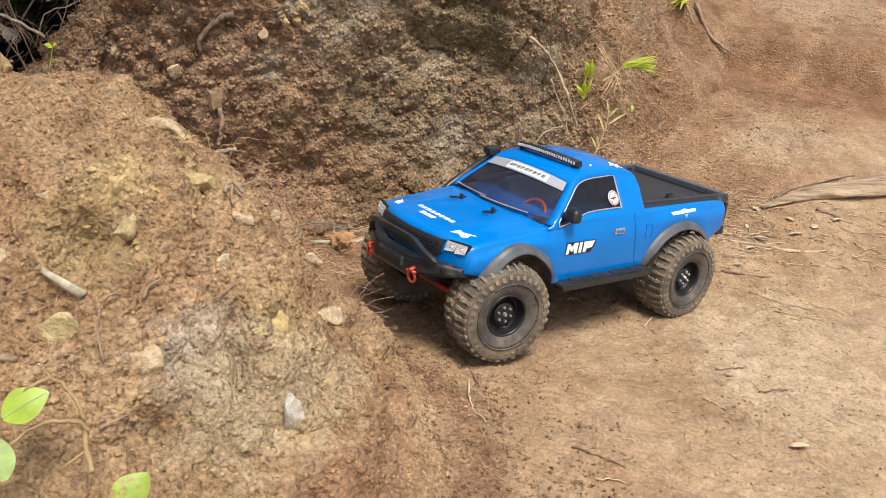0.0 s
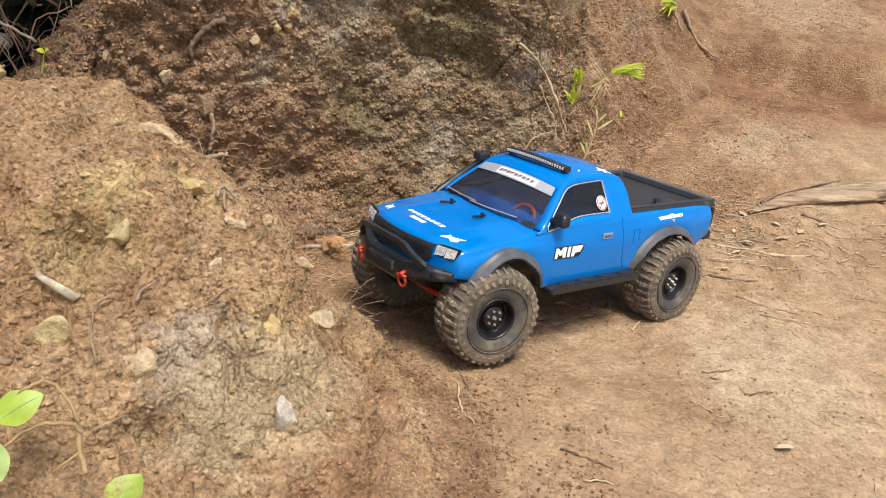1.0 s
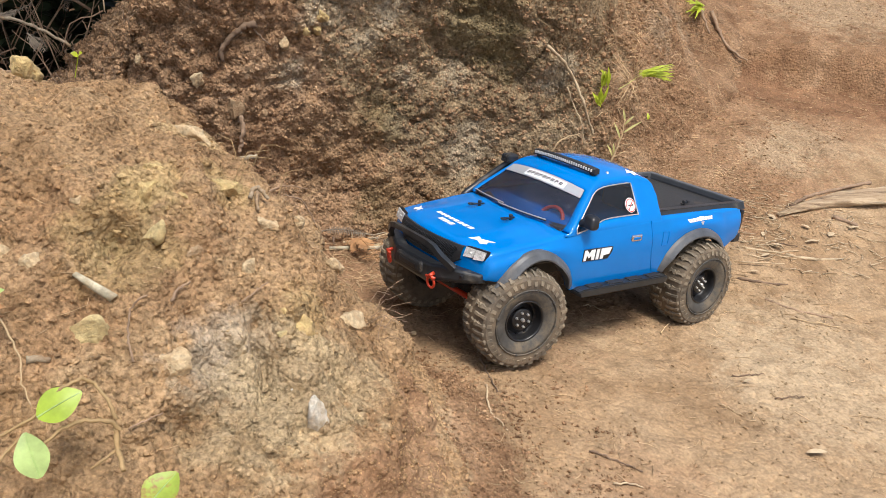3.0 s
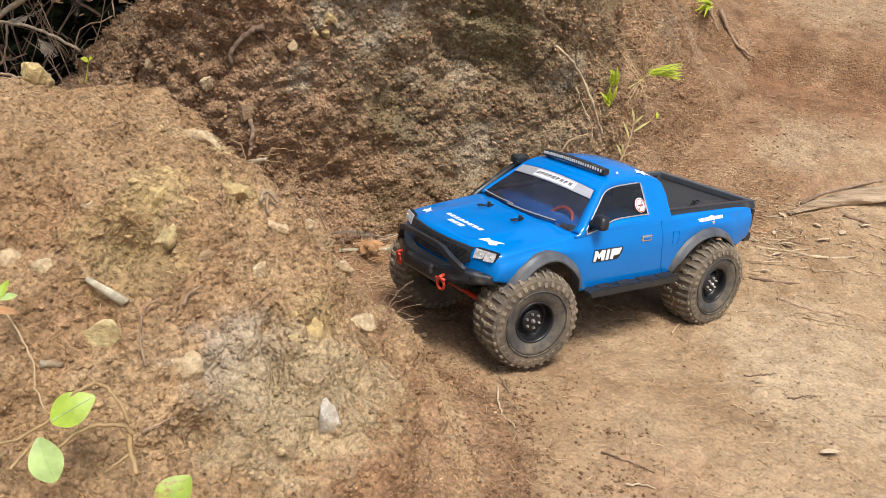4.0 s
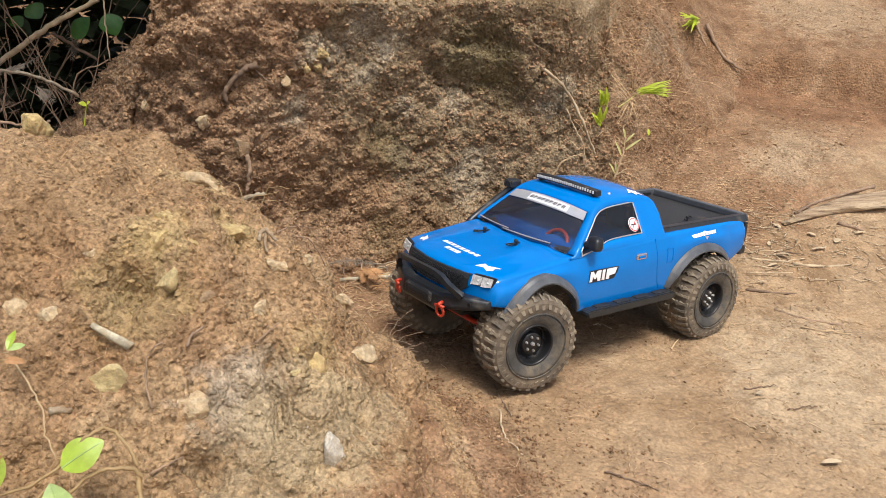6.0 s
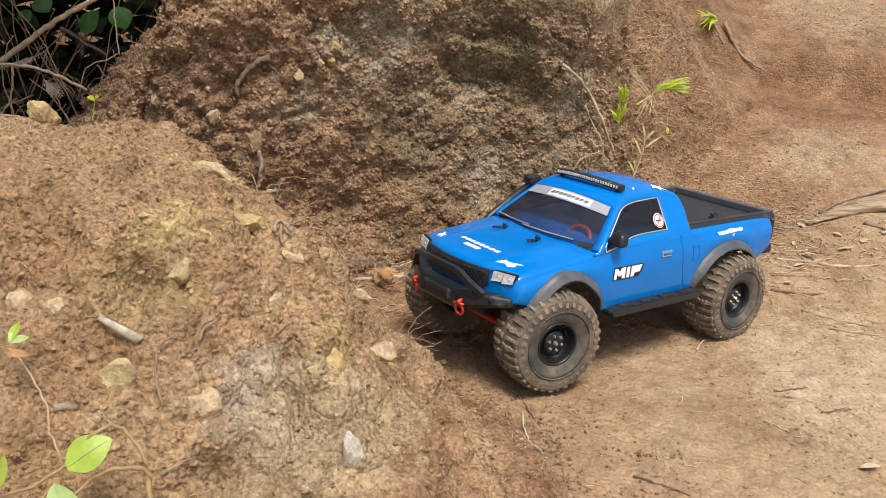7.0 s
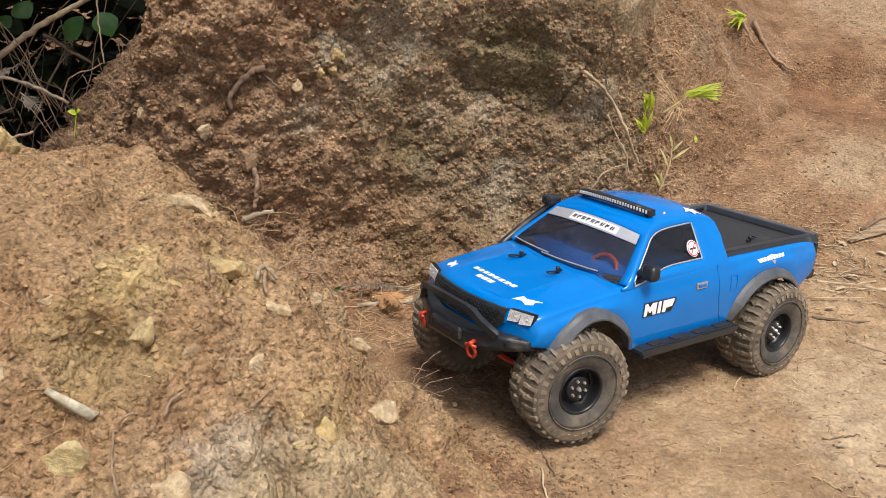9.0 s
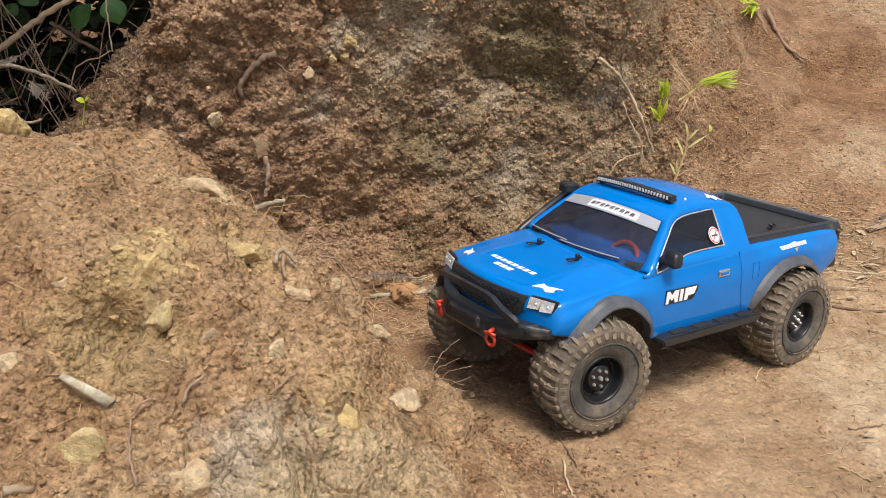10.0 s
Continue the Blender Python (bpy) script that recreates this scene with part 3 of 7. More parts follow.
sidewall_rubber = plain("dusty_black_rubber", (0.060, 0.056, 0.050), 0.6, vary=0.4, scale=60, second=((0.22, 0.17, 0.11), 0.3))
groove_rubber = plain("dark_muddy_rubber", (0.105, 0.082, 0.058), 0.9, vary=0.4, scale=70, bump=0.0008, second=((0.19, 0.14, 0.09), 0.5))
rim_black = plain("black_rim", (0.012, 0.012, 0.013), 0.35, vary=0.2, scale=60, second=(MUD, 0.04))
steel = plain("steel", (0.55, 0.54, 0.53), 0.38, 0.8, vary=0.2, scale=200)
orange_red = plain("red_anodised", (0.55, 0.05, 0.02), 0.4, vary=0.2, scale=100, second=(MUD, 0.05))
chrome = plain("chrome", (0.75, 0.75, 0.76), 0.16, 1.0, vary=0.1, scale=200)
lamp_white = plain("lamp_lens_white", (0.62, 0.61, 0.58), 0.2, vary=0.15, scale=300, coat=0.5)
reflector_silver = plain("faceted_reflector", (0.62, 0.62, 0.61), 0.3, 0.35, vary=0.4, scale=320)
sticker_white = plain("white_vinyl", (0.8, 0.8, 0.8), 0.4, vary=0.04, scale=90)
sticker_black = plain("black_vinyl", (0.012, 0.012, 0.014), 0.4, vary=0.1, scale=90)
sticker_silver = plain("silver_vinyl", (0.42, 0.43, 0.45), 0.38, 0.3, vary=0.08, scale=60)
sticker_red = plain("red_vinyl", (0.55, 0.05, 0.05), 0.4, vary=0.05, scale=60)
cabin_dark = plain("dark_blue_cabin_lining", (0.025, 0.085, 0.30), 0.6, vary=0.3, scale=40)


def pane_material(name, tint, haze, haze_amount):
    """Thin smoked pane: see-through tint, a gloss, and a little dust."""
    m, n, l, b = shader(name)
    n.remove(b)
    out = n["Material Output"]
    clear, gloss, dust = n.new("ShaderNodeBsdfTransparent"), n.new("ShaderNodeBsdfGlossy"), n.new("ShaderNodeBsdfDiffuse")
    clear.inputs[0].default_value = (*tint, 1)
    gloss.inputs["Roughness"].default_value = 0.05
    dust.inputs[0].default_value = (*haze, 1)
    fres = n.new("ShaderNodeFresnel")
    fres.inputs[0].default_value = 1.5
    a, c2 = n.new("ShaderNodeMixShader"), n.new("ShaderNodeMixShader")
    l.new(fres.outputs[0], a.inputs[0])
    l.new(clear.outputs[0], a.inputs[1])
    l.new(gloss.outputs[0], a.inputs[2])
    spots = ramp_node(m, noise_node(m, 150, 6, 0.75, coords(m), 0.6), [(0.45, (haze_amount * 0.4,) * 3), (0.72, (haze_amount * 2.2,) * 3)])
    l.new(spots, c2.inputs[0])
    l.new(a.outputs[0], c2.inputs[1])
    l.new(dust.outputs[0], c2.inputs[2])
    l.new(c2.outputs[0], out.inputs[0])
    return m


windscreen_glass = pane_material("dusty_windscreen", (0.62, 0.66, 0.76), (0.40, 0.42, 0.46), 0.06)
side_glass = pane_material("smoked_side_glass", (0.30, 0.30, 0.30), (0.25, 0.23, 0.2), 0.05)

TRUCK_YAW = -143.8
TRUCK = pose(-0.014, -0.011, -0.0005, 0.1, -1.2, TRUCK_YAW)
truck = holder("toy_truck", TRUCK, "bright blue plastic model pickup truck with muddy tyres on earth path", "toy truck")


def lerp_table(x, table):
    """Straight-line look-up in (x, value) pairs sorted by x."""
    return float(np.interp(x, [a for a, _ in table], [b for _, b in table]))


ARCH_F, ARCH_R, ARCH_Z, ARCH_RAD = 0.155, -0.144, 0.064, 0.0695


def shell_bottom(x):
    z = lerp_table(x, [(-0.26, 0.122), (-0.215, 0.104), (-0.2, 0.094), (-0.1, 0.086), (0.09, 0.084), (0.2, 0.1), (0.215, 0.108), (0.24, 0.112)])
    for c in (ARCH_F, ARCH_R):
        if abs(x - c) < ARCH_RAD:
            z = max(z, ARCH_Z + math.sqrt(ARCH_RAD ** 2 - (x - c) ** 2))
    return z


def shell_top(x):
    return lerp_table(x, [(-0.262, 0.1605), (-0.25, 0.1625), (-0.07, 0.1625), (0.06, 0.161), (0.09, 0.1585), (0.13, 0.1565), (0.17, 0.1535), (0.2, 0.1505), (0.214, 0.149), (0.223, 0.1475), (0.229, 0.1445), (0.2325, 0.139), (0.234, 0.132)])


def shell_side(x):
    return lerp_table(x, [(-0.262, 0.088), (-0.25, 0.096), (-0.2, 0.1005), (-0.05, 0.103), (0.08, 0.103), (0.14, 0.102), (0.19, 0.1005), (0.215, 0.0995), (0.228, 0.098), (0.234, 0.0955)])


def shell_section(x):
    """Half a cross-section of the painted shell, from the lower edge to the middle of the top."""
    zb, zt, y = shell_bottom(x), shell_top(x), shell_side(x)
    rim = zt - lerp_table(x, [(-0.07, 0.0), (0.08, 0.003), (0.15, 0.0055), (0.234, 0.006)])
    rim = max(rim, zb + 0.008)
    pts = [(y - 0.005, zb), (y - 0.0006, zb), (y, zb + 0.001)]
    for k in range(1, 7):
        f = k / 7
        z = zb + (rim - 0.006 - zb) * f
        bulge = 0.0022 * math.sin(math.pi * f) - 0.004 * max(0, f - 0.75) / 0.25
        pts.append((y + bulge, z))
    for k in range(0, 6):
        a = k / 5 * math.pi / 2
        pts.append((y - 0.004 - 0.008 * (1 - math.cos(a)), rim - 0.006 + 0.006 * math.sin(a)))
    inner = y - 0.012
    for k in range(1, 9):
        f = k / 8
        crown = (zt - rim) * (1 - (1 - f) ** 2.2)
        ridge = 0.0022 * math.exp(-((inner * (1 - f) - 0.052) / 0.007) ** 2) * (1 if x > 0.09 else 0)
        drop = 0.014 if x < -0.0665 and k >= 1 else 0.0
        pts.append((inner * (1 - f), rim + crown + ridge - drop))
    return pts


def sweep(x, y):
    """The nose and tail are bowed in plan."""
    return x - max(0, x - 0.12) / 0.114 * 0.017 * (y / 0.09) ** 2 + max(0, -0.2 - x) / 0.06 * 0.006 * (y / 0.09) ** 2


def loft_half(bm, sections, flip):
    rows = []
    for x, pts in sections:
        rows.append([bm.verts.new((sweep(x, yy), yy * flip, zz)) for yy, zz in pts])
    for a, b in zip(rows, rows[1:]):
        for k in range(len(a) - 1):
            q = (a[k], b[k], b[k + 1], a[k + 1])
            bm.faces.new(q if flip > 0 else q[::-1])
    return rows


stations = sorted(set([round(-0.262 + 0.004 * k, 4) for k in range(125)] + [0.234, 0.231, 0.2265, 0.222]))
stations = [s for s in stations if s <= 0.234]
bm = bmesh.new()
ends = []
for flip in (1, -1):
    rows = loft_half(bm, [(s, shell_section(s)) for s in stations], flip)
    ends.append((rows[0], rows[-1]))
for which in (0, 1):
    xs = stations[0] if which == 0 else stations[-1]
    lines = []
    for yy, zz in shell_section(xs):
        lines.append([bm.verts.new((sweep(xs, yy * k / 8), yy * k / 8, zz)) for k in range(-8, 9)])
    for a, c in zip(lines, lines[1:]):
        for k in range(16):
            bm.faces.new((a[k], a[k + 1], c[k + 1], c[k]))
bmesh.ops.remove_doubles(bm, verts=bm.verts, dist=0.0002)
bmesh.ops.dissolve_degenerate(bm, edges=bm.edges, dist=0.00005)
bmesh.ops.recalc_face_normals(bm, faces=bm.faces)
body = part("body", bm, blue, truck, smooth=True)


# cab: roof, pillars and panes share one grid
def cab_top(x):
    return lerp_table(x, [(-0.0700, 0.156), (-0.0690, 0.1945), (-0.0655, 0.2085), (-0.0590, 0.2135), (-0.045, 0.2165), (-0.02, 0.2180), (0.02, 0.2162), (0.036, 0.2125), (0.0455, 0.2065), (0.052, 0.2005), (0.1005, 0.1562), (0.108, 0.1500)])


def cab_point(x, f):
    """Half of the cab's skin; f runs 0..1 up the side and 1..2 from the roof's rail to its middle."""
    zt = cab_top(x)
    crown = 0.0065 * min(1, max(0, (zt - 0.16) / 0.04))
    rail = zt - crown
    belt = 0.152
    zz = lambda z: 0.0985 - max(0, z - 0.1585) * 0.62
    if f <= 1:
        z = belt + (max(rail - 0.004, belt) - belt) * f
        y = zz(z)
    else:
        g = f - 1
        y0 = zz(max(rail - 0.004, belt))
        r = 0.0045
        if g < 0.2:
            a = g / 0.2 * math.pi / 2
            y, z = y0 - r * (1 - math.cos(a)), max(rail - 0.004, belt) + r * math.sin(a)
        else:
            h = (g - 0.2) / 0.8
            y = (y0 - r) * (1 - h)
            z = max(rail - 0.004, belt) + r + crown * (1 - (1 - h) ** 2)
    bow = 0.010 * (1 - (y / 0.08) ** 2) * max(0, min(1, (x - 0.02) / 0.05))
    return Vector((x + bow, y, z))


CX = [-0.0700, -0.0690, -0.0672, -0.0655, -0.0625, -0.059, -0.052, -0.045, -0.035, -0.0265, -0.019, -0.012, 0.0, 0.012, 0.024, 0.032, 0.038, 0.0425, 0.0465, 0.0495, 0.057, 0.064, 0.071, 0.078, 0.084, 0.090, 0.096, 0.1005, 0.108]
CF = [0.0, 0.06, 0.15, 0.3, 0.45, 0.6, 0.75, 0.86, 0.94, 1.0, 1.05, 1.1, 1.15, 1.2, 1.26, 1.31, 1.4, 1.5, 1.65, 1.8, 2.0]


def cab_kind(x, f):
    """Which skin the cell at x, f belongs to."""
    if -0.0265 < x < 0.090 and 0.3 < f < 0.94:
        return "side"
    if 0.0495 < x < 0.1005 and f > 1.26:
        return "front"
    if -0.0695 < x < -0.0625 and f > 1.31:
        return "rear"
    if x > 0.1005 and f > 1.1:
        return "none"
    return "skin"


def cab_mesh(kind, flips, inset=0.0):
    b = bmesh.new()
    for flip in flips:
        for i in range(len(CX) - 1):
            for j in range(len(CF) - 1):
                if cab_kind((CX[i] + CX[i + 1]) / 2, (CF[j] + CF[j + 1]) / 2) != kind:
                    continue
                q = [cab_point(CX[i], CF[j]), cab_point(CX[i + 1], CF[j]), cab_point(CX[i + 1], CF[j + 1]), cab_point(CX[i], CF[j + 1])]
                b.faces.new([b.verts.new((p.x, p.y * flip, p.z)) for p in (q if flip > 0 else q[::-1])])
    bmesh.ops.remove_doubles(b, verts=b.verts, dist=0.00005)
    bmesh.ops.recalc_face_normals(b, faces=b.faces)
    if inset:
        b.normal_update()
        for v in b.verts:
            v.co -= v.normal * inset
    return b


cab = part("cab_shell", cab_mesh("skin", (1, -1)), blue, truck, smooth=True)
shellmod = cab.modifiers.new("thick", "SOLIDIFY")
shellmod.thickness, shellmod.offset = 0.0012, -1
wind = part("windscreen", cab_mesh("front", (1, -1), 0.0006), windscreen_glass, truck, "dusty clear windscreen", smooth=True)
part("rear_window", cab_mesh("rear", (1, -1), 0.0006), side_glass, truck, smooth=True)
for flip in (1, -1):
    part("side_window", cab_mesh("side", (flip,), 0.0006), side_glass, truck, "smoked side window", smooth=True)
    # black rubber line round the window
    ring = [cab_point(x, 0.3) for x in CX if -0.0265 <= x <= 0.090] + [cab_point(0.090, f) for f in (0.4, 0.6, 0.94)] + [cab_point(x, 0.94) for x in CX[::-1] if -0.0265 <= x <= 0.0864] + [cab_point(-0.0265, f) for f in (0.6, 0.4, 0.3)]
    b = bmesh.new()
    rod(b, [(p.x, (p.y + 0.0003) * flip, p.z) for p in ring], 0.0008, 5)
    part("window_seal", b, sticker_silver if flip > 0 else sticker_black, truck)


def on_windscreen(u, v, lift=0.0008):
    """A place on the windscreen: u -1..1 across, v 0 at the base and 1 at the top."""
    x = 0.1005 + (0.0495 - 0.1005) * v
    f = 1.26 + (1 - abs(u)) * 0.74
    p = cab_point(x, f)
    return Vector((p.x + lift * 0.6, p.y * (1 if u >= 0 else -1), p.z + lift * 0.8))


def skin_strip(name, at, u0, u1, v0, v1, material, parent, label="", n=14, thick=0.0006, slant=0.0):
    """A thin sticker that follows a curved skin given by at(u, v, lift)."""
    b = bmesh.new()
    rows = []
    for lift in (0.0004, 0.0004 + thick):
        row = []
        for k in range(n + 1):
            u = u0 + (u1 - u0) * k / n
            row.append([b.verts.new(at(u + slant * (v - v0), v, lift)) for v in (v0, v1)])
        rows.append(row)
    lo, hi = rows
    for k in range(n):
        b.faces.new((hi[k][0], hi[k + 1][0], hi[k + 1][1], hi[k][1]))
        b.faces.new((lo[k][0], hi[k][0], hi[k][1], lo[k][1])) if k == 0 else None
        for a in (0, 1):
            b.faces.new((lo[k][a], lo[k + 1][a], hi[k + 1][a], hi[k][a]))
    bmesh.ops.recalc_face_normals(b, faces=b.faces)
    return part(name, b, material, parent, label, smooth=False)


banner = skin_strip("sun_strip", on_windscreen, -1, 1, 0.80, 1.0, sticker_silver, truck, "silver banner across the windscreen top", 24)
skin_strip("banner_patch", lambda u, v, l: on_windscreen(u, v, l + 0.0006), -0.42, 0.62, 0.825, 0.965, sticker_white, banner, "", 16)
for k in range(18):
    u = -0.37 + 0.105 * (k // 2) + 0.042 * (k % 2)
    high = (0.865, 0.93) if k % 4 != 3 else (0.895, 0.93)
    skin_strip("lettering_bar", lambda u, v, l: on_windscreen(u, v, l + 0.0012), u, u + (0.026 if k % 2 else 0.03), high[0], high[1], sticker_black, banner, "", 2, slant=0.25)

# cabin: floor tub, dashboard, seats' hump, red steering wheel
b = bmesh.new()
box(b, (-0.066, -0.088, 0.13), (0.10, 0.088, 0.1500), 0.004)
part("cabin_tub", b, cabin_dark, truck)
b = bmesh.new()
box(b, (0.074, -0.084, 0.150), (0.100, 0.084, 0.1575), 0.003)
part("dashboard", b, black, truck)
for sy in (-1, 1):
    b = bmesh.new()
    box(b, (-0.045, sy * 0.042 - 0.02, 0.1635), (-0.03, sy * 0.042 + 0.02, 0.194), 0.004)
    part("seat_back", b, black, truck)
b = bmesh.new()
rod(b, [(0.0, 0.021 * math.cos(a), 0.021 * math.sin(a)) for a in [2 * math.pi * k / 24 for k in range(25)]], 0.0026, 8, False)
for a in (3.5, 5.9):
    rod(b, [(0, 0, 0), (0.0, 0.021 * math.cos(a), 0.021 * math.sin(a))], 0.0016, 6)
part("steering_wheel", b, orange_red, truck, "red steering wheel", True, pose(0.075, 0.038, 0.1505, 0, -32, 0))

# wipers
for y0, y1, v0 in ((-0.075, -0.012, 0.03), (-0.02, 0.055, 0.02)):
    b = bmesh.new()
    u0, u1 = y0 / 0.078, y1 / 0.078
    pts = [on_windscreen(u0 + (u1 - u0) * k / 8, v0 + 0.02 + 0.03 * k / 8, 0.0022) for k in range(9)]
    rod(b, pts, 0.0011, 6)
    w = part("wiper", b, sticker_black, truck)
    b = bmesh.new()
    rod(b, [p + Vector((0.0008, 0, 0.0012)) for p in pts], 0.0009, 5)
    part("wiper_blade", b, sticker_silver, w, "pale grey wiper blade")


def on_side(x, z, lift=0.0, flip=1):
    """A place on the painted flank."""
    zb, y = shell_bottom(x), shell_side(x)
    rim = shell_top(x) - lerp_table(x, [(-0.07, 0.0), (0.08, 0.003), (0.15, 0.0055), (0.234, 0.006)])
    f = min(1, max(0, (z - zb) / max(1e-4, rim - 0.006 - zb)))
    yy = y + 0.0022 * math.sin(math.pi * f) - 0.004 * max(0, f - 0.75) / 0.25
    return Vector((sweep(x, yy), (yy + lift) * flip, z))


def side_plate(name, outline, material, parent, label="", lift=0.0003, thick=0.0005, flip=1):
    """A thin plate on the flank with the given (x, z) outline."""
    b = bmesh.new()
    lo = [b.verts.new(on_side(x, z, lift, flip)) for x, z in outline]
    hi = [b.verts.new(on_side(x, z, lift + thick, flip)) for x, z in outline]
    n = len(outline)
    b.faces.new(hi)
    for k in range(n):
        b.faces.new((lo[k], lo[(k + 1) % n], hi[(k + 1) % n], hi[k]))
    bmesh.ops.recalc_face_normals(b, faces=b.faces)
    return part(name, b, material, parent, label)


for flip in (1, -1):
    # sponsor sticker on the door: white blocks on a black patch
    z0 = 0.1215
    patch = side_plate("door_sticker", [(0.0755, z0 - 0.0010), (0.0320, z0 - 0.0010), (0.0255, z0 + 0.0070), (0.0240, z0 + 0.0132), (0.0270, z0 + 0.0142), (0.0740, z0 + 0.0140)], sticker_black, truck, "white block sticker with black outline", flip=flip)
    for pts in ([(0.0745, 0.0), (0.0705, 0.0), (0.0690, 0.0065), (0.0665, 0.0030), (0.0640, 0.0030), (0.0625, 0.0065), (0.0610, 0.0), (0.0565, 0.0), (0.0550, 0.0130), (0.0615, 0.0130), (0.0655, 0.0085), (0.0690, 0.0130), (0.0730, 0.0130)], [(0.0540, 0.0), (0.0492, 0.0), (0.0478, 0.0130), (0.0525, 0.0130)], [(0.0465, 0.0), (0.0415, 0.0), (0.0405, 0.0042), (0.0310, 0.0050), (0.0270, 0.0130), (0.0450, 0.0130)]):
        side_plate("block", [(x, z0 + dz) for x, dz in pts], sticker_white, patch, lift=0.0009, flip=flip)
    # door handle
    b = bmesh.new()
    c = on_side(-0.018, 0.1415, 0.0, flip)
    box(b, (c.x - 0.0095, c.y - 0.001, c.z - 0.0042), (c.x + 0.0095, c.y + 0.0022 * flip, c.z + 0.0042), 0.0016)
    handle = part("door_handle", b, chrome, truck, "small chrome door handle")
    b = bmesh.new()
    box(b, (c.x - 0.0065, c.y + 0.001 * flip, c.z - 0.0022), (c.x + 0.0065, c.y + 0.003 * flip, c.z + 0.0014), 0.0008)
    part("grip", b, blue, handle)
    # fuel flap outline and door shut lines
    for seq in ([(-0.069, 0.126), (-0.080, 0.127), (-0.0815, 0.144), (-0.070, 0.144), (-0.069, 0.126)], [(-0.047, 0.160), (-0.049, 0.14), (-0.050, 0.12), (-0.055, 0.10), (-0.062, 0.088)]):
        b = bmesh.new()
        rod(b, [on_side(x0 + (x1 - x0) * f, z0_ + (z1 - z0_) * f, 0.0001, flip) for (x0, z0_), (x1, z1) in zip(seq, seq[1:]) for f in (0, 0.25, 0.5, 0.75, 1.0)], 0.0006, 5)
        part("shut_line", b, blue, truck)
    # quarter-panel emblem: winged bars
    em = side_plate("emblem", [(-0.122, 0.1520), (-0.172, 0.1530), (-0.174, 0.1565), (-0.158, 0.1562), (-0.149, 0.1580), (-0.140, 0.156), (-0.120, 0.1555)], sticker_white, truck, "silver winged emblem", flip=flip)
    for k in range(8):
        x = -0.124 - 0.006 * k
        side_plate("bar", [(x, 0.1530), (x - 0.0012, 0.1530), (x - 0.0012, 0.1552), (x, 0.1552)], sticker_silver, em, lift=0.0009, flip=flip)
    side_plate("bar", [(-0.145, 0.1515), (-0.149, 0.147), (-0.153, 0.1515)], sticker_silver, em, lift=0.0004, flip=flip)

# round no-smoking sticker on the window
sx, sf = -0.0155, 0.5


def on_window(dx, dz, lift):
    base = cab_point(sx + dx, sf)
    return Vector((base.x, base.y + lift - dz * 0.6, base.z + dz))


def disc(name, r0, r1, material, parent, lift, label=""):
    b = bmesh.new()
    n = 28
    outer = [b.verts.new(on_window(r1 * math.cos(2 * math.pi * k / n), r1 * math.sin(2 * math.pi * k / n) * 0.9, lift)) for k in range(n)]
    if r0:
        inner = [b.verts.new(on_window(r0 * math.cos(2 * math.pi * k / n), r0 * math.sin(2 * math.pi * k / n) * 0.9, lift)) for k in range(n)]
        for k in range(n):
            b.faces.new((outer[k], outer[(k + 1) % n], inner[(k + 1) % n], inner[k]))
    else:
        b.faces.new(outer)
    return part(name, b, material, parent, label)


nosmoke = disc("round_sticker", 0, 0.0092, sticker_white, truck, 0.0010, "round white window sticker with red ring")
disc("ring", 0.0072, 0.0084, sticker_red, nosmoke, 0.0015)
b = bmesh.new()
b.faces.new([b.verts.new(on_window(x, z, 0.0014)) for x, z in ((-0.0048, -0.0008), (0.0048, -0.0008), (0.0048, 0.0008), (-0.0048, 0.0008))])
part("bar", b, sticker_black, nosmoke)
b = bmesh.new()
b.faces.new([b.verts.new(on_window(x, z, 0.0017)) for x, z in ((-0.0054, 0.0046), (-0.0046, 0.0054), (0.0054, -0.0046), (0.0046, -0.0054))])
part("slash", b, sticker_red, nosmoke)


# bonnet stickers
def bonnet_z(x, y):
    pts = shell_section(x)
    ys, zs = [p[0] for p in pts][::-1], [p[1] for p in pts][::-1]
    return float(np.interp(abs(y), ys[:14], zs[:14]))


def on_bonnet(x, y, lift):
    return Vector((sweep(x, y), y, bonnet_z(x, y) + lift))


def bonnet_plate(name, outline, parent, label="", material=None):
    b = bmesh.new()
    lo = [b.verts.new(on_bonnet(x, y, 0.0004)) for x, y in outline]
    hi = [b.verts.new(on_bonnet(x, y, 0.0010)) for x, y in outline]
    n = len(outline)
    b.faces.new(hi)
    for k in range(n):
        b.faces.new((lo[k], lo[(k + 1) % n], hi[(k + 1) % n], hi[k]))
    bmesh.ops.recalc_face_normals(b, faces=b.faces)
    return part(name, b, material or sticker_white, parent, label)


for k in range(8):
    y = -0.037 + 0.0092 * k
    bonnet_plate("bonnet_block", [(0.197, y), (0.197, y + 0.0062), (0.1915, y + 0.0074), (0.1915, y + 0.0012)], truck, "white block of a bonnet sticker" if k == 0 else "")
for k in range(3):
    y = -0.016 + 0.0098 * k
    bonnet_plate("bonnet_block", [(0.208, y), (0.208, y + 0.0076), (0.202, y + 0.0086), (0.202, y + 0.001)], truck)
for s in (1, -1):
    bonnet_plate("splash_sticker", [(0.219, s * 0.055), (0.213, s * 0.062), (0.2165, s * 0.069), (0.211, s * 0.074), (0.205, s * 0.0715), (0.199, s * 0.076), (0.2035, s * 0.067), (0.207, s * 0.063), (0.206, s * 0.058)], truck, "white splash sticker above the headlight")
b = bmesh.new()
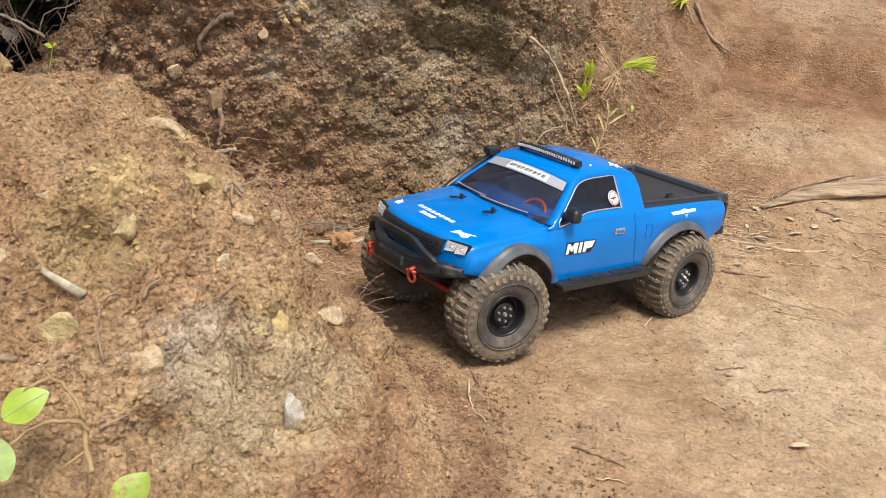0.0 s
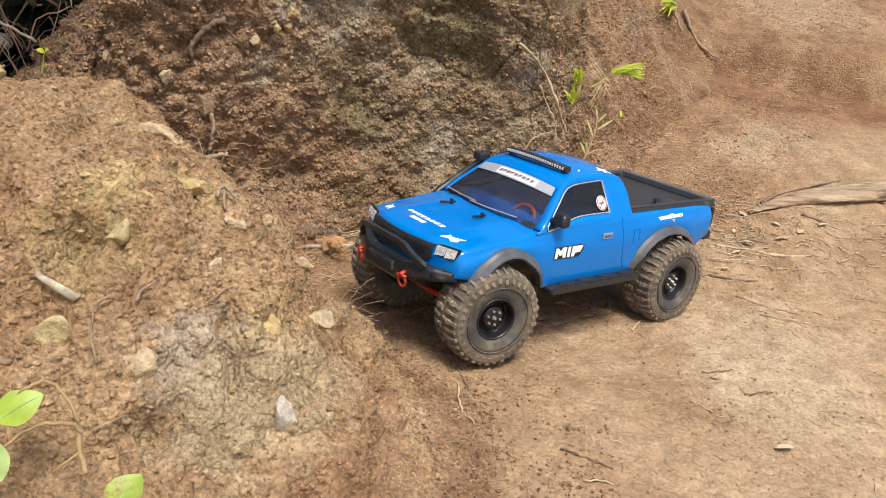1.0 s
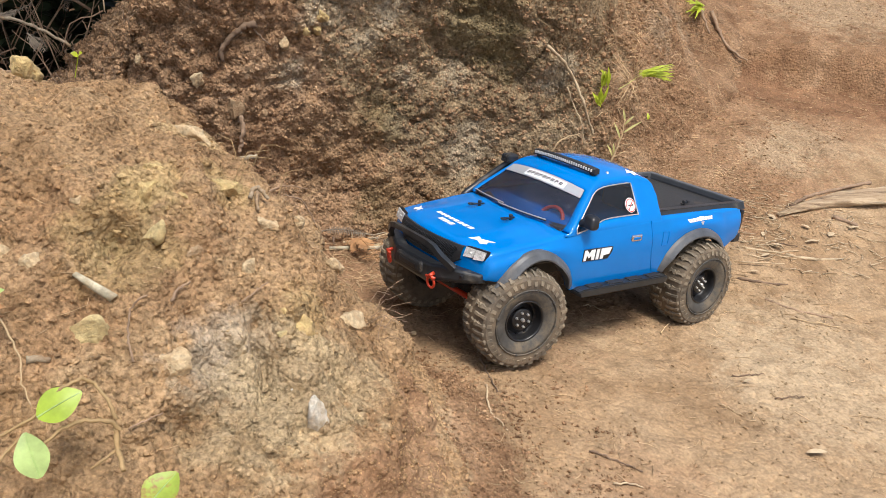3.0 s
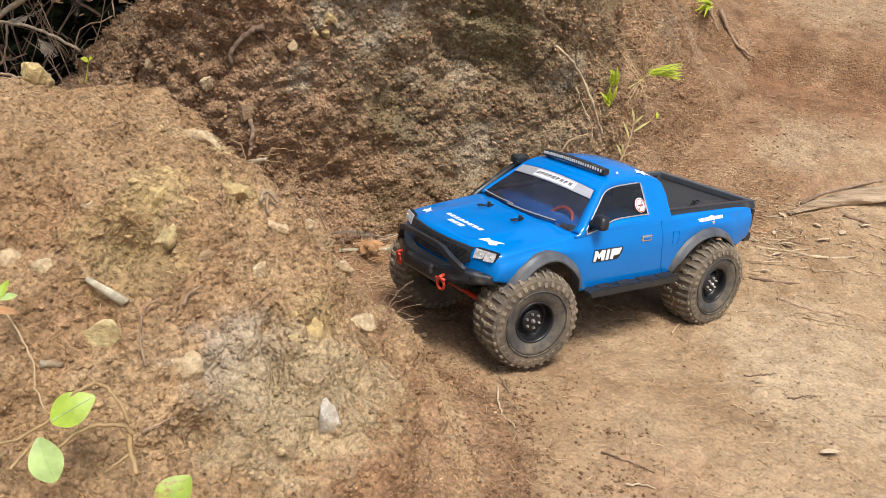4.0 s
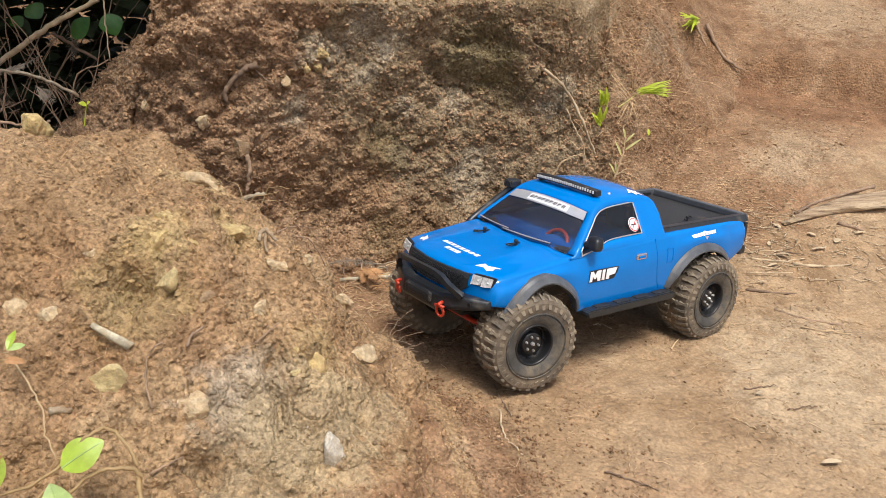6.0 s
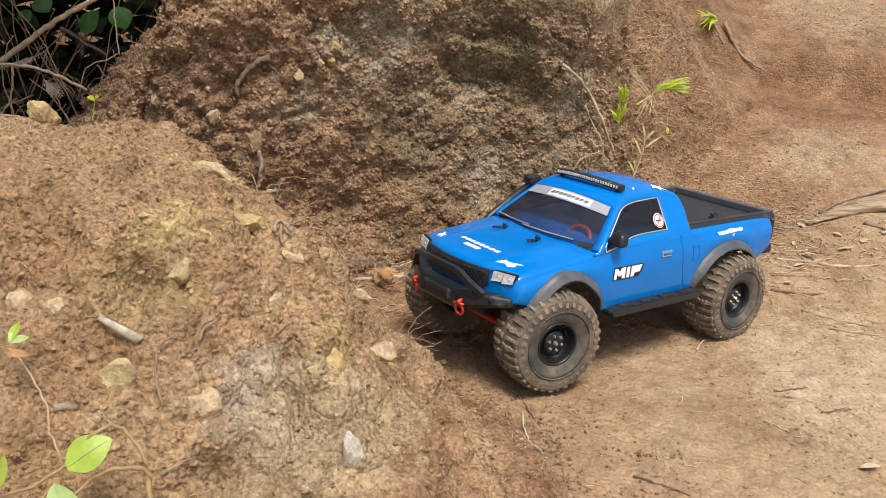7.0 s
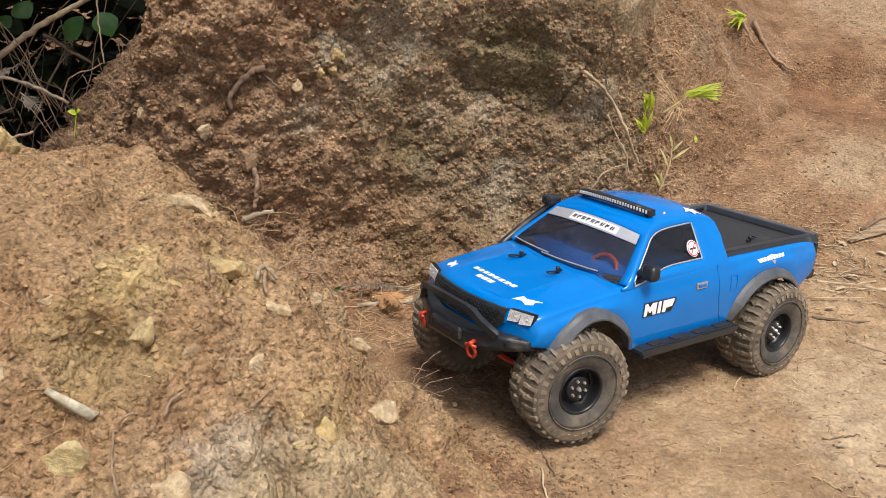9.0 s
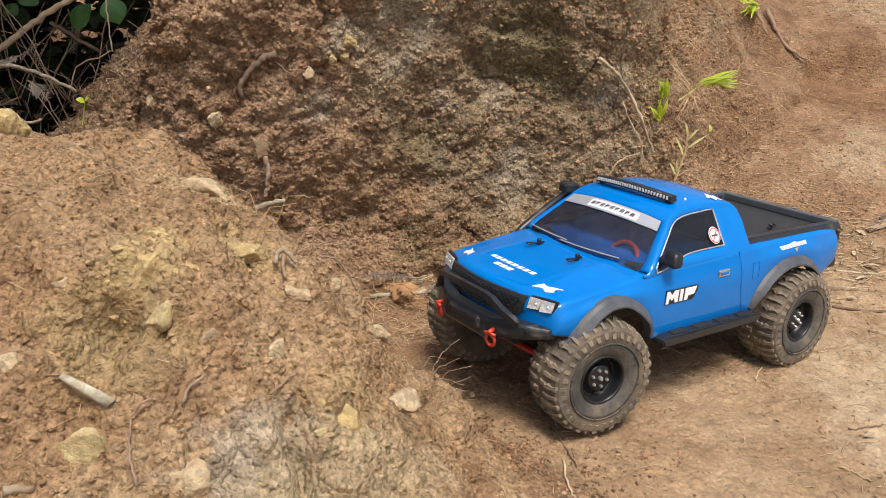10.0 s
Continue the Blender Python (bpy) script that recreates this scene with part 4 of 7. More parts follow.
rp = [(-0.040, 0.046), (-0.036, 0.052), (-0.030, 0.0585), (-0.038, 0.0575), (-0.0385, 0.066), (-0.043, 0.0615), (-0.050, 0.0655), (-0.0475, 0.058), (-0.0515, 0.051), (-0.045, 0.053)]


def roof_z(x, y):
    fs = np.linspace(1.0, 2.0, 60)
    q = [cab_point(x, f) for f in fs][::-1]
    return float(np.interp(abs(y), [p.y for p in q], [p.z for p in q]))


b.faces.new([b.verts.new((x, y, roof_z(x, y) + 0.0009)) for x, y in rp])
bmesh.ops.recalc_face_normals(b, faces=b.faces)
part("roof_sticker", b, sticker_white, truck, "white splash sticker on the roof corner")

# bonnet pins with clips, and the two on the bed cover
for k, (x, y, on) in enumerate(((0.133, 0.031, 1), (0.133, -0.031, 1), (-0.168, 0.052, 0), (-0.105, -0.05, 0))):
    z = bonnet_z(x, y) if on else 0.158
    b = bmesh.new()
    lathe(b, [(0.0, 0.0075), (0.0018, 0.0075), (0.0026, 0.006), (0.002, 0.0035), (0.0022, -0.002)], 12, "z")
    pin = part("body_post", b, sticker_black, truck, smooth=True, place=Matrix.Translation((sweep(x, y), y, z)))
    b = bmesh.new()
    rod(b, [(-0.007, 0.0, 0.003), (0.003, 0.0008, 0.003), (0.011, 0.003, 0.0034), (0.0155, 0.004, 0.0036), (0.0175, 0.001, 0.0036), (0.0155, -0.0025, 0.0036), (0.011, -0.002, 0.0034), (0.004, 0.0, 0.003), (-0.004, 0.0025, 0.003)], 0.0009, 6)
    part("clip", b, sticker_black, pin, smooth=True, place=pose(0, 0, 0, 0, 0, (10, -5, 200, 30)[k]))

# bed: cover sunk between raised rails
b = bmesh.new()
box(b, (-0.252, -0.084, 0.150), (-0.073, 0.084, 0.1585), 0.001)
bed = part("bed_cover", b, cover_black, truck, "flat black bed cover")
for s in (1, -1):
    b = bmesh.new()
    n0 = len(b.verts)
    prism(b, [(-0.256, 0.1585), (-0.072, 0.1585), (-0.072, 0.1665), (-0.075, 0.1685), (-0.252, 0.1675), (-0.256, 0.166)], 0.0125, 0.0)
    for v in b.verts:
        v.co.y = s * (0.0795 + v.co.y - (0.004 if v.co.z > 0.163 and v.co.y > 0.006 else 0))
    bmesh.ops.recalc_face_normals(b, faces=b.faces)
    rail = part("bed_rail", b, rail_grey if s < 0 else satin, bed)
    for k in range(7):
        b = bmesh.new()
        x = -0.09 - 0.0235 * k
        box(b, (x - 0.008, s * 0.0775 - 0.0014, 0.1605), (x + 0.008, s * 0.0775 + 0.0014, 0.1645), 0.0007)
        part("rail_slot", b, sticker_black, rail)
for x in (-0.0755, -0.2535):
    b = bmesh.new()
    box(b, (x - 0.005, -0.087, 0.1585), (x + 0.005, 0.087, 0.1680), 0.0015)
    part("cross_rail", b, rail_grey, bed)

# tail: panel lamps and bumper stub
for s in (1, -1):
    b = bmesh.new()
    box(b, (-0.2625, s * 0.083 - 0.006, 0.125), (-0.254, s * 0.083 + 0.006, 0.155), 0.002)
    part("tail_lamp", b, sticker_black, truck)
b = bmesh.new()
box(b, (-0.272, -0.085, 0.104), (-0.255, 0.085, 0.118), 0.003)
part("rear_bumper", b, satin, truck)

# nose: grille, headlights
def nose_x(y, z):
    """How far forward the painted nose reaches at a height."""
    return lerp_table(z, [(0.11, 0.2345), (0.132, 0.234), (0.139, 0.2325), (0.1445, 0.229), (0.1475, 0.223)]) - 0.017 * (y / 0.09) ** 2


b = bmesh.new()
cols = []
for q in range(25):
    y = -0.0625 + 0.125 * q / 24
    low = 0.1165 if abs(y) < 0.049 else 0.1165 + (abs(y) - 0.049) * 0.75
    cols.append([b.verts.new((nose_x(y, z) + lift, y, z)) for lift, z in ((-0.003, 0.1418), (0.0022, 0.1414), (0.0022, 0.136), (0.0024, 0.130), (0.0024, low + 0.0006), (-0.003, low))])
for p0, p1 in zip(cols, cols[1:]):
    for k in range(5):
        b.faces.new((p0[k], p0[k + 1], p1[k + 1], p1[k]))
bmesh.ops.recalc_face_normals(b, faces=b.faces)
grille = part("grille", b, black, truck, "black honeycomb grille")
for r in range(6):
    for k in range(15):
        y = -0.0505 + 0.0072 * k + (0.0036 if r % 2 else 0)
        z = 0.1195 + 0.0036 * r
        if abs(y) > 0.0475 + 0.0035 * r * 0.6:
            continue
        b = bmesh.new()
        xx = nose_x(y, z) + 0.0030
        rod(b, [(xx, y + 0.0033 * math.cos(a), z + 0.0016 * math.sin(a)) for a in [2 * math.pi * q / 6 for q in range(7)]], 0.00055, 4, False)
        part("grille_cell", b, satin, grille)
for s in (1, -1):
    b = bmesh.new()
    prism(b, [(0.0640, 0.1428), (0.0720, 0.1430), (0.0800, 0.1432), (0.0920, 0.1430), (0.0905, 0.1325), (0.0800, 0.1315), (0.0720, 0.1308), (0.0640, 0.1300)], 0.005, 0.0)
    for v in b.verts:
        y, dep, z = v.co.x, v.co.y, v.co.z
        v.co = Vector((nose_x(y, z) - 0.0042 + dep, y * s, z))
    bmesh.ops.recalc_face_normals(b, faces=b.faces)
    bmesh.ops.bevel(b, geom=list(b.edges), offset=0.0008, segments=2, affect="EDGES")
    lampset = part("headlight", b, sticker_black, truck, "clear headlight with bright reflector")
    for q, (ya, yb) in enumerate(((0.0650, 0.0775), (0.0785, 0.0908))):
        b = bmesh.new()
        prism(b, [(ya, 0.1421), (yb, 0.1421), (yb - 0.0004, 0.1328), (ya, 0.1313)], 0.0015, 0.0)
        for v in b.verts:
            y, dep, z = v.co.x, v.co.y, v.co.z
            v.co = Vector((nose_x(y, z) + 0.0003 + dep, y * s, z))
        bmesh.ops.recalc_face_normals(b, faces=b.faces)
        part("reflector", b, reflector_silver, lampset)
        for zc, rr in ((0.1372, 0.0036),):
            yc = (ya + yb) / 2 + (0.0015 if zc < 0.138 else -0.001)
            b = bmesh.new()
            bmesh.ops.create_uvsphere(b, u_segments=12, v_segments=8, radius=rr * 0.35)
            part("bulb", b, lamp_white, lampset, smooth=True, place=Matrix.Translation((nose_x(yc, zc) + 0.0012, yc * s, zc)))

# front bumper: beam, wings, hoop, winch fairlead, shackles
b = bmesh.new()
prof = [(-0.092, 0.2215, 0.106, 0.1165), (-0.075, 0.236, 0.1025, 0.1175), (-0.05, 0.2475, 0.098, 0.117), (-0.034, 0.2535, 0.092, 0.1145), (0.034, 0.2535, 0.092, 0.1145), (0.05, 0.2475, 0.098, 0.117), (0.075, 0.236, 0.1025, 0.1175), (0.092, 0.2215, 0.106, 0.1165)]
rows = []
for y, x, z0, z1 in prof:
    rows.append([b.verts.new(c) for c in ((x - 0.016, y, z0 + 0.002), (x - 0.002, y, z0), (x, y, z0 + 0.004), (x - 0.001, y, z1 - 0.002), (x - 0.004, y, z1), (x - 0.018, y, z1))])
for a, c in zip(rows, rows[1:]):
    for k in range(6):
        b.faces.new((a[k], a[(k + 1) % 6], c[(k + 1) % 6], c[k]))
b.faces.new(rows[0])
b.faces.new(rows[-1][::-1])
bmesh.ops.recalc_face_normals(b, faces=b.faces)
bmesh.ops.bevel(b, geom=list(b.edges), offset=0.0008, segments=1, affect="EDGES")
bumper = part("front_bumper", b, satin, truck, "scuffed black crawler bumper")
b = bmesh.new()
rod(b, [(0.238, -0.066, 0.117), (0.249, -0.053, 0.129), (0.2535, -0.043, 0.138), (0.2555, -0.034, 0.1405), (0.2565, 0.0, 0.1412), (0.2555, 0.034, 0.1405), (0.2535, 0.043, 0.138), (0.249, 0.053, 0.129), (0.238, 0.066, 0.117)], [0.0048, 0.0048, 0.0046, 0.0042, 0.004, 0.0042, 0.0046, 0.0048, 0.0048], 4)
part("hoop", b, satin, bumper)
b = bmesh.new()
box(b, (0.248, -0.027, 0.098), (0.2565, 0.027, 0.1125), 0.004, 3)
fair = part("fairlead", b, black, bumper)
b = bmesh.new()
box(b, (0.2560, -0.017, 0.1025), (0.2578, 0.017, 0.1080), 0.0008)
part("slot", b, sticker_black, fair)
for s in (1, -1):
    b = bmesh.new()
    box(b, (0.2325, s * 0.0765 - 0.0026, 0.1080), (0.2362, s * 0.0765 + 0.0026, 0.1130), 0.0006)
    part("square_hole", b, sticker_black, bumper, place=None)
    b = bmesh.new()
    ring = [(0.0, 0.0052 * math.cos(a), -0.006 + 0.0068 * math.sin(a)) for a in [2 * math.pi * k / 16 for k in range(17)]]
    rod(b, ring, 0.0017, 8, False)
    rod(b, [(0, -0.0068, 0.001), (0, 0.0068, 0.001)], 0.0017, 8)
    rod(b, [(-0.006, 0, 0.003), (0.002, 0, 0.003)], 0.0024, 8)
    part("shackle", b, orange_red, bumper, "red recovery shackle", True, pose(0.2545, s * 0.0455, 0.1015, 0, 12, 15 * s))

# wheel-arch flares
for cx in (ARCH_F, ARCH_R):
    for s in (1, -1):
        b = bmesh.new()
        rows = []
        a0, a1 = (22, 160) if cx > 0 else (20, 158)
        for k in range(41):
            a = radians(a0 + (a1 - a0) * k / 40)
            taper = min(1, 0.5 + min(k, 40 - k) / 10)
            sec = [(ARCH_RAD + 0.0095, 0.1005), (ARCH_RAD + 0.0090, 0.1045), (ARCH_RAD + 0.0062, 0.1075), (ARCH_RAD + 0.0006, 0.1120), (ARCH_RAD - 0.0012, 0.1120), (ARCH_RAD - 0.0016, 0.1105), (ARCH_RAD - 0.001, 0.1)]
            row = []
            for rr, y in sec:
                yy = 0.0995 + (y - 0.0995) * taper
                x, z = cx + rr * math.cos(a), ARCH_Z + rr * math.sin(a)
                row.append(b.verts.new((sweep(x, yy), yy * s, z)))
            rows.append(row)
        for p, q in zip(rows, rows[1:]):
            for k in range(7):
                b.faces.new((p[k], p[(k + 1) % 7], q[(k + 1) % 7], q[k]))
        b.faces.new(rows[0])
        b.faces.new(rows[-1][::-1])
        bmesh.ops.recalc_face_normals(b, faces=b.faces)
        part("wheel_arch_flare", b, flare_grey, truck, "scuffed dark grey arch flare", False)

# side steps
for s in (1, -1):
    b = bmesh.new()
    prism(b, [(0.082, 0.0845), (0.078, 0.0775), (-0.076, 0.0775), (-0.082, 0.0845), (-0.078, 0.0875), (0.076, 0.0875)], 0.020, 0.0)
    for v in b.verts:
        v.co.y = s * (0.0965 + v.co.y)
    bmesh.ops.recalc_face_normals(b, faces=b.faces)
    bmesh.ops.bevel(b, geom=list(b.edges), offset=0.0014, segments=2, affect="EDGES")
    step = part("side_step", b, satin, truck, "worn black side step")
    for k in range(4):
        b = bmesh.new()
        x = 0.05 - 0.036 * k
        box(b, (x - 0.012, s * 0.1065 - 0.006, 0.0872), (x + 0.012, s * 0.1065 + 0.006, 0.0886), 0.0006)
        part("tread_pad", b, black, step)

# wing mirror, on the driver's side alone
for s in (1,):
    b = bmesh.new()
    box(b, (0.066, 0.099, 0.1625), (0.080, 0.1165, 0.1785), 0.0045, 3)
    for v in b.verts:
        f = (v.co.z - 0.1655) / 0.018
        v.co.x += -0.004 * f
        v.co.y = s * (v.co.y - (0.004 * f))
    bmesh.ops.recalc_face_normals(b, faces=b.faces)
    mir = part("mirror", b, sticker_black, truck, "glossy black wing mirror", True)
    b = bmesh.new()
    rod(b, [(0.076, s * 0.095, 0.1665), (0.075, s * 0.110, 0.1685)], [0.005, 0.0035], 8)
    part("mirror_arm", b, black, mir, smooth=True)

# light bar on the roof
b = bmesh.new()
N_LED = 30
arc = [(0.0335 - 0.010 * (y / 0.057) ** 2, y, 0.2218 - 0.0045 * (y / 0.057) ** 2) for y in np.linspace(-0.057, 0.057, 25)]
rows = []
for x, y, z in arc:
    rows.append([b.verts.new(c) for c in ((x - 0.005, y, z - 0.0034), (x + 0.003, y, z - 0.0038), (x + 0.004, y, z - 0.0026), (x + 0.004, y, z + 0.0026), (x + 0.003, y, z + 0.0034), (x - 0.004, y, z + 0.0034))])
for a, c in zip(rows, rows[1:]):
    for k in range(6):
        b.faces.new((a[k], a[(k + 1) % 6], c[(k + 1) % 6], c[k]))
b.faces.new(rows[0])
b.faces.new(rows[-1][::-1])
bmesh.ops.recalc_face_normals(b, faces=b.faces)
lightbar = part("light_bar", b, black, truck, "curved black roof light bar with white diodes")
for k in range(N_LED):
    y = -0.0525 + 0.105 * k / (N_LED - 1)
    x, z = 0.0335 - 0.010 * (y / 0.057) ** 2, 0.2218 - 0.0045 * (y / 0.057) ** 2
    b = bmesh.new()
    box(b, (x + 0.0032, y - 0.0010, z - 0.0019), (x + 0.0050, y + 0.0010, z + 0.0019), 0.0004)
    part("diode", b, lamp_white, lightbar)
for s in (1, -1):
    b = bmesh.new()
    box(b, (0.018, s * 0.05 - 0.003, roof_z(0.022, 0.05) - 0.002), (0.026, s * 0.05 + 0.003, 0.2178), 0.0008)
    part("bracket", b, black, lightbar)
b = bmesh.new()
lathe(b, [(0, 0.0022), (0.0016, 0.002), (0.0022, 0.0)], 12, "z")
part("roof_screw", b, steel, truck, smooth=True, place=Matrix.Translation((-0.001, 0.052, roof_z(-0.001, 0.052) - 0.0004)))

# snorkel on the far pillar
b = bmesh.new()
rod(b, [(0.112, -0.097, 0.146), (0.100, -0.1005, 0.1525), (0.084, -0.0995, 0.163), (0.062, -0.092, 0.1815), (0.046, -0.086, 0.1945), (0.0435, -0.084, 0.200)], [0.0048, 0.005, 0.005, 0.005, 0.005, 0.0056], 10)
snork = part("snorkel", b, satin, truck, "black snorkel along the windscreen pillar", True)
b = bmesh.new()
box(b, (0.037, -0.0915, 0.1965), (0.0555, -0.0745, 0.2085), 0.003, 2)
head = part("snorkel_head", b, black, snork)
for k in range(4):
    b = bmesh.new()
    box(b, (0.0552, -0.0898 + 0.0037 * k, 0.1985), (0.0563, -0.0875 + 0.0037 * k, 0.2065), 0.0004)
    part("slat", b, satin, head)

# chassis under the shell
b = bmesh.new()
box(b, (-0.235, -0.045, 0.082), (0.222, 0.045, 0.108), 0.004)
part("chassis", b, black, truck)
b = bmesh.new()
box(b, (-0.24, -0.090, 0.118), (0.196, 0.090, 0.1285), 0.002)
part("shell_lining", b, sticker_black, truck)
for x in (0.162, -0.162):
    b = bmesh.new()
    rod(b, [(x, -0.085, 0.062), (x, 0.085, 0.062)], 0.009, 10)
    lathe_c = bmesh.ops.create_uvsphere(b, u_segments=16, v_segments=10, radius=0.019)
    for v in lathe_c["verts"]:
        v.co = Vector((v.co.x + x, v.co.y + 0.022, v.co.z + 0.062))
    axle = part("axle", b, black, truck, smooth=True)
    for s in (1, -1):
        b = bmesh.new()
        rod(b, [(x + 0.012, s * 0.052, 0.066), (x + 0.004, s * 0.05, 0.128)], 0.0075, 12)
        shock = part("shock_absorber", b, orange_red, truck, "red shock absorber", True)
b = bmesh.new()
rod(b, [(0.183, -0.07, 0.06), (0.183, 0.07, 0.062)], 0.0035, 8)
part("steering_link", b, orange_red, truck, "red steering link", True)


# wheels
def tyre_mesh():
    b = bmesh.new()
    lathe(b, [(0.0245, 0.0185), (0.0255, 0.0205), (0.030, 0.0232), (0.036, 0.0252), (0.042, 0.0262), (0.047, 0.0265), (0.0530, 0.0260), (0.0564, 0.0226), (0.0574, 0.014), (0.0581, 0.006), (0.0583, 0.0), (0.0581, -0.006), (0.0574, -0.014), (0.0564, -0.0226), (0.0530, -0.0260), (0.047, -0.0265), (0.042, -0.0262), (0.036, -0.0252), (0.030, -0.0232), (0.0255, -0.0205), (0.0245, -0.0185)], 96)

    def lug(pts, r0, r1, shrink=0.82):
        """pts: outline of (angle*radius, along) on the tread."""
        cx, cy = sum(p[0] for p in pts) / len(pts), sum(p[1] for p in pts) / len(pts)
        lo, hi = [], []
        for u, y in pts:
            a = u / 0.058
            edge = max(0, abs(y) - 0.016)
            lo.append(b.verts.new(((r0 - edge * 0.75) * math.cos(a), y, (r0 - edge * 0.75) * math.sin(a))))
            u2, y2 = cx + (u - cx) * shrink, cy + (y - cy) * shrink
            a2 = u2 / 0.058
            edge = max(0, abs(y2) - 0.015)
            hi.append(b.verts.new(((r1 - edge * 0.42) * math.cos(a2), y2 * (1.0 + edge * 4), (r1 - edge * 0.42) * math.sin(a2))))
        n = len(pts)
        b.faces.new(hi)
        for k in range(n):
            b.faces.new((lo[k], lo[(k + 1) % n], hi[(k + 1) % n], hi[k]))

    n = 17
    pitch = 2 * math.pi * 0.058 / n
    for k in range(n):
        u = k * pitch
        for s in (1, -1):
            o = u + (pitch / 2 if s < 0 else 0)
            # dog-bone block beside the middle
            lug([(o - 0.0042, s * 0.0018), (o - 0.0012, s * 0.0040), (o - 0.0014, s * 0.0085), (o - 0.0040, s * 0.0112), (o + 0.0002, s * 0.0124), (o + 0.0034, s * 0.0100), (o + 0.0020, s * 0.0072), (o + 0.0026, s * 0.0040), (o + 0.0036, s * 0.0010)], 0.0560, 0.0608, 0.80)
            # narrow shoulder bar, then a waisted shoulder block
            o2 = o + pitch / 2
            lug([(o2 - 0.0016, s * 0.0050), (o2 + 0.0016, s * 0.0048), (o2 + 0.0020, s * 0.0110), (o2 + 0.0014, s * 0.0160), (o2 + 0.0024, s * 0.0250), (o2 - 0.0024, s * 0.0250), (o2 - 0.0014, s * 0.0160), (o2 - 0.0020, s * 0.0110)], 0.0560, 0.0606, 0.84)
            lug([(o - 0.0034, s * 0.0136), (o, s * 0.0128), (o + 0.0034, s * 0.0136), (o + 0.0017, s * 0.0178), (o + 0.0017, s * 0.0205), (o + 0.0036, s * 0.0246), (o, s * 0.0254), (o - 0.0036, s * 0.0246), (o - 0.0017, s * 0.0205), (o - 0.0017, s * 0.0178)], 0.0560, 0.0607, 0.84)
            # sidewall knobs
            for q, rr in ((o, 0.0502), (o2, 0.0490)):
                a = q / 0.058
                c, sn = math.cos(a), math.sin(a)
                w, h = 0.0019, 0.0030
                corners = []
                for du, dr in ((-w, -h), (w, -h), (w * 1.3, h), (-w * 1.3, h)):
                    r = rr + dr
                    corners.append((r * c - du * sn, r * sn + du * c))
                lo = [b.verts.new((x, s * 0.0250, z)) for x, z in corners]
                hi = [b.verts.new((x * 0.996, s * (0.0281 - (0.0022 if i > 1 else 0)), z * 0.996)) for i, (x, z) in enumerate(corners)]
                b.faces.new(hi)
                for i in range(4):
                    b.faces.new((lo[i], lo[(i + 1) % 4], hi[(i + 1) % 4], hi[i]))
    bmesh.ops.recalc_face_normals(b, faces=b.faces)
    return b


def ring_torus(r, y, thick, sides=48):
    b = bmesh.new()
    rod(b, [(r * math.cos(a), y, r * math.sin(a)) for a in [2 * math.pi * k / sides for k in range(sides + 1)]], thick, 6, False)
    return b


def make_wheel(place):
    hub = new("wheel")
    hub.parent, hub.matrix_basis = truck, place
    tyre = part("tyre", tyre_mesh(), rubber, hub, "mud-caked knobbly black tyre")
    tyre.data.materials.append(groove_rubber)
    tyre.data.polygons.foreach_set("material_index", [1 if k < 96 * 20 else 0 for k in range(len(tyre.data.polygons))])
    b = bmesh.new()
    lathe(b, [(0.0250, 0.0212), (0.028, 0.0232), (0.032, 0.0248), (0.0362, 0.0260), (0.0405, 0.0266), (0.0405, 0.0240), (0.027, 0.0195)], 64)
    part("sidewall", b, sidewall_rubber, hub, "dusty black sidewall", True)
    part("sidewall_bead", ring_torus(0.0405, 0.0268, 0.0009), sidewall_rubber, hub, smooth=True)
    for k in range(8):
        a = 2 * math.pi * k / 8 + 0.2
        b = bmesh.new()
        lathe(b, [(0.0, 0.0014), (0.0011, 0.0013), (0.0017, 0.0004), (0.0017, -0.001)], 6)
        part("bead_knob", b, sidewall_rubber, hub, place=Matrix.Translation((0.0405 * math.cos(a), 0.0268, 0.0405 * math.sin(a))))
    b = bmesh.new()
    lathe(b, [(0.0262, 0.0215), (0.0254, 0.0228), (0.0240, 0.0226), (0.0232, 0.0210), (0.0228, 0.0140), (0.0215, 0.0100), (0.0200, 0.0090), (0.0186, 0.0096), (0.0168, 0.0112), (0.0145, 0.0120), (0.0138, 0.0132), (0.0132, 0.0158), (0.0120, 0.0165), (0.0, 0.0165)], 56)
    part("rim", b, rim_black, hub, "black dished steel-style rim", True)
    b = bmesh.new()
    lathe(b, [(0.0262, -0.0215), (0.025, -0.0225), (0.0235, -0.021), (0.0225, -0.010), (0.0, -0.008)], 40)
    part("rim_back", b, rim_black, hub, smooth=True)
    for k in range(12):
        a = 2 * math.pi * k / 12
        b = bmesh.new()
        box(b, (-0.0013, -0.0006, -0.0022), (0.0013, 0.0010, 0.0022), 0.0005)
        part("rim_slot", b, sticker_black, hub, place=Matrix.Translation((0.0203 * math.cos(a), 0.0096, 0.0203 * math.sin(a))) @ pose(0, 0, 0, 0, -math.degrees(a), 0))
    for k in range(6):
        a = 2 * math.pi * k / 6 + 0.3
        b = bmesh.new()
        lathe(b, [(0.0, 0.0035), (0.0012, 0.0033), (0.0017, 0.002), (0.0017, 0.0)], 6)
        part("wheel_nut", b, steel, hub, place=Matrix.Translation((0.0088 * math.cos(a), 0.0163, 0.0088 * math.sin(a))))
    b = bmesh.new()
    lathe(b, [(0.0, 0.0046), (0.0016, 0.0046), (0.0024, 0.003), (0.0026, 0.0)], 6)
    part("axle_nut", b, steel, hub, place=Matrix.Translation((0, 0.0163, 0)))
    return hub


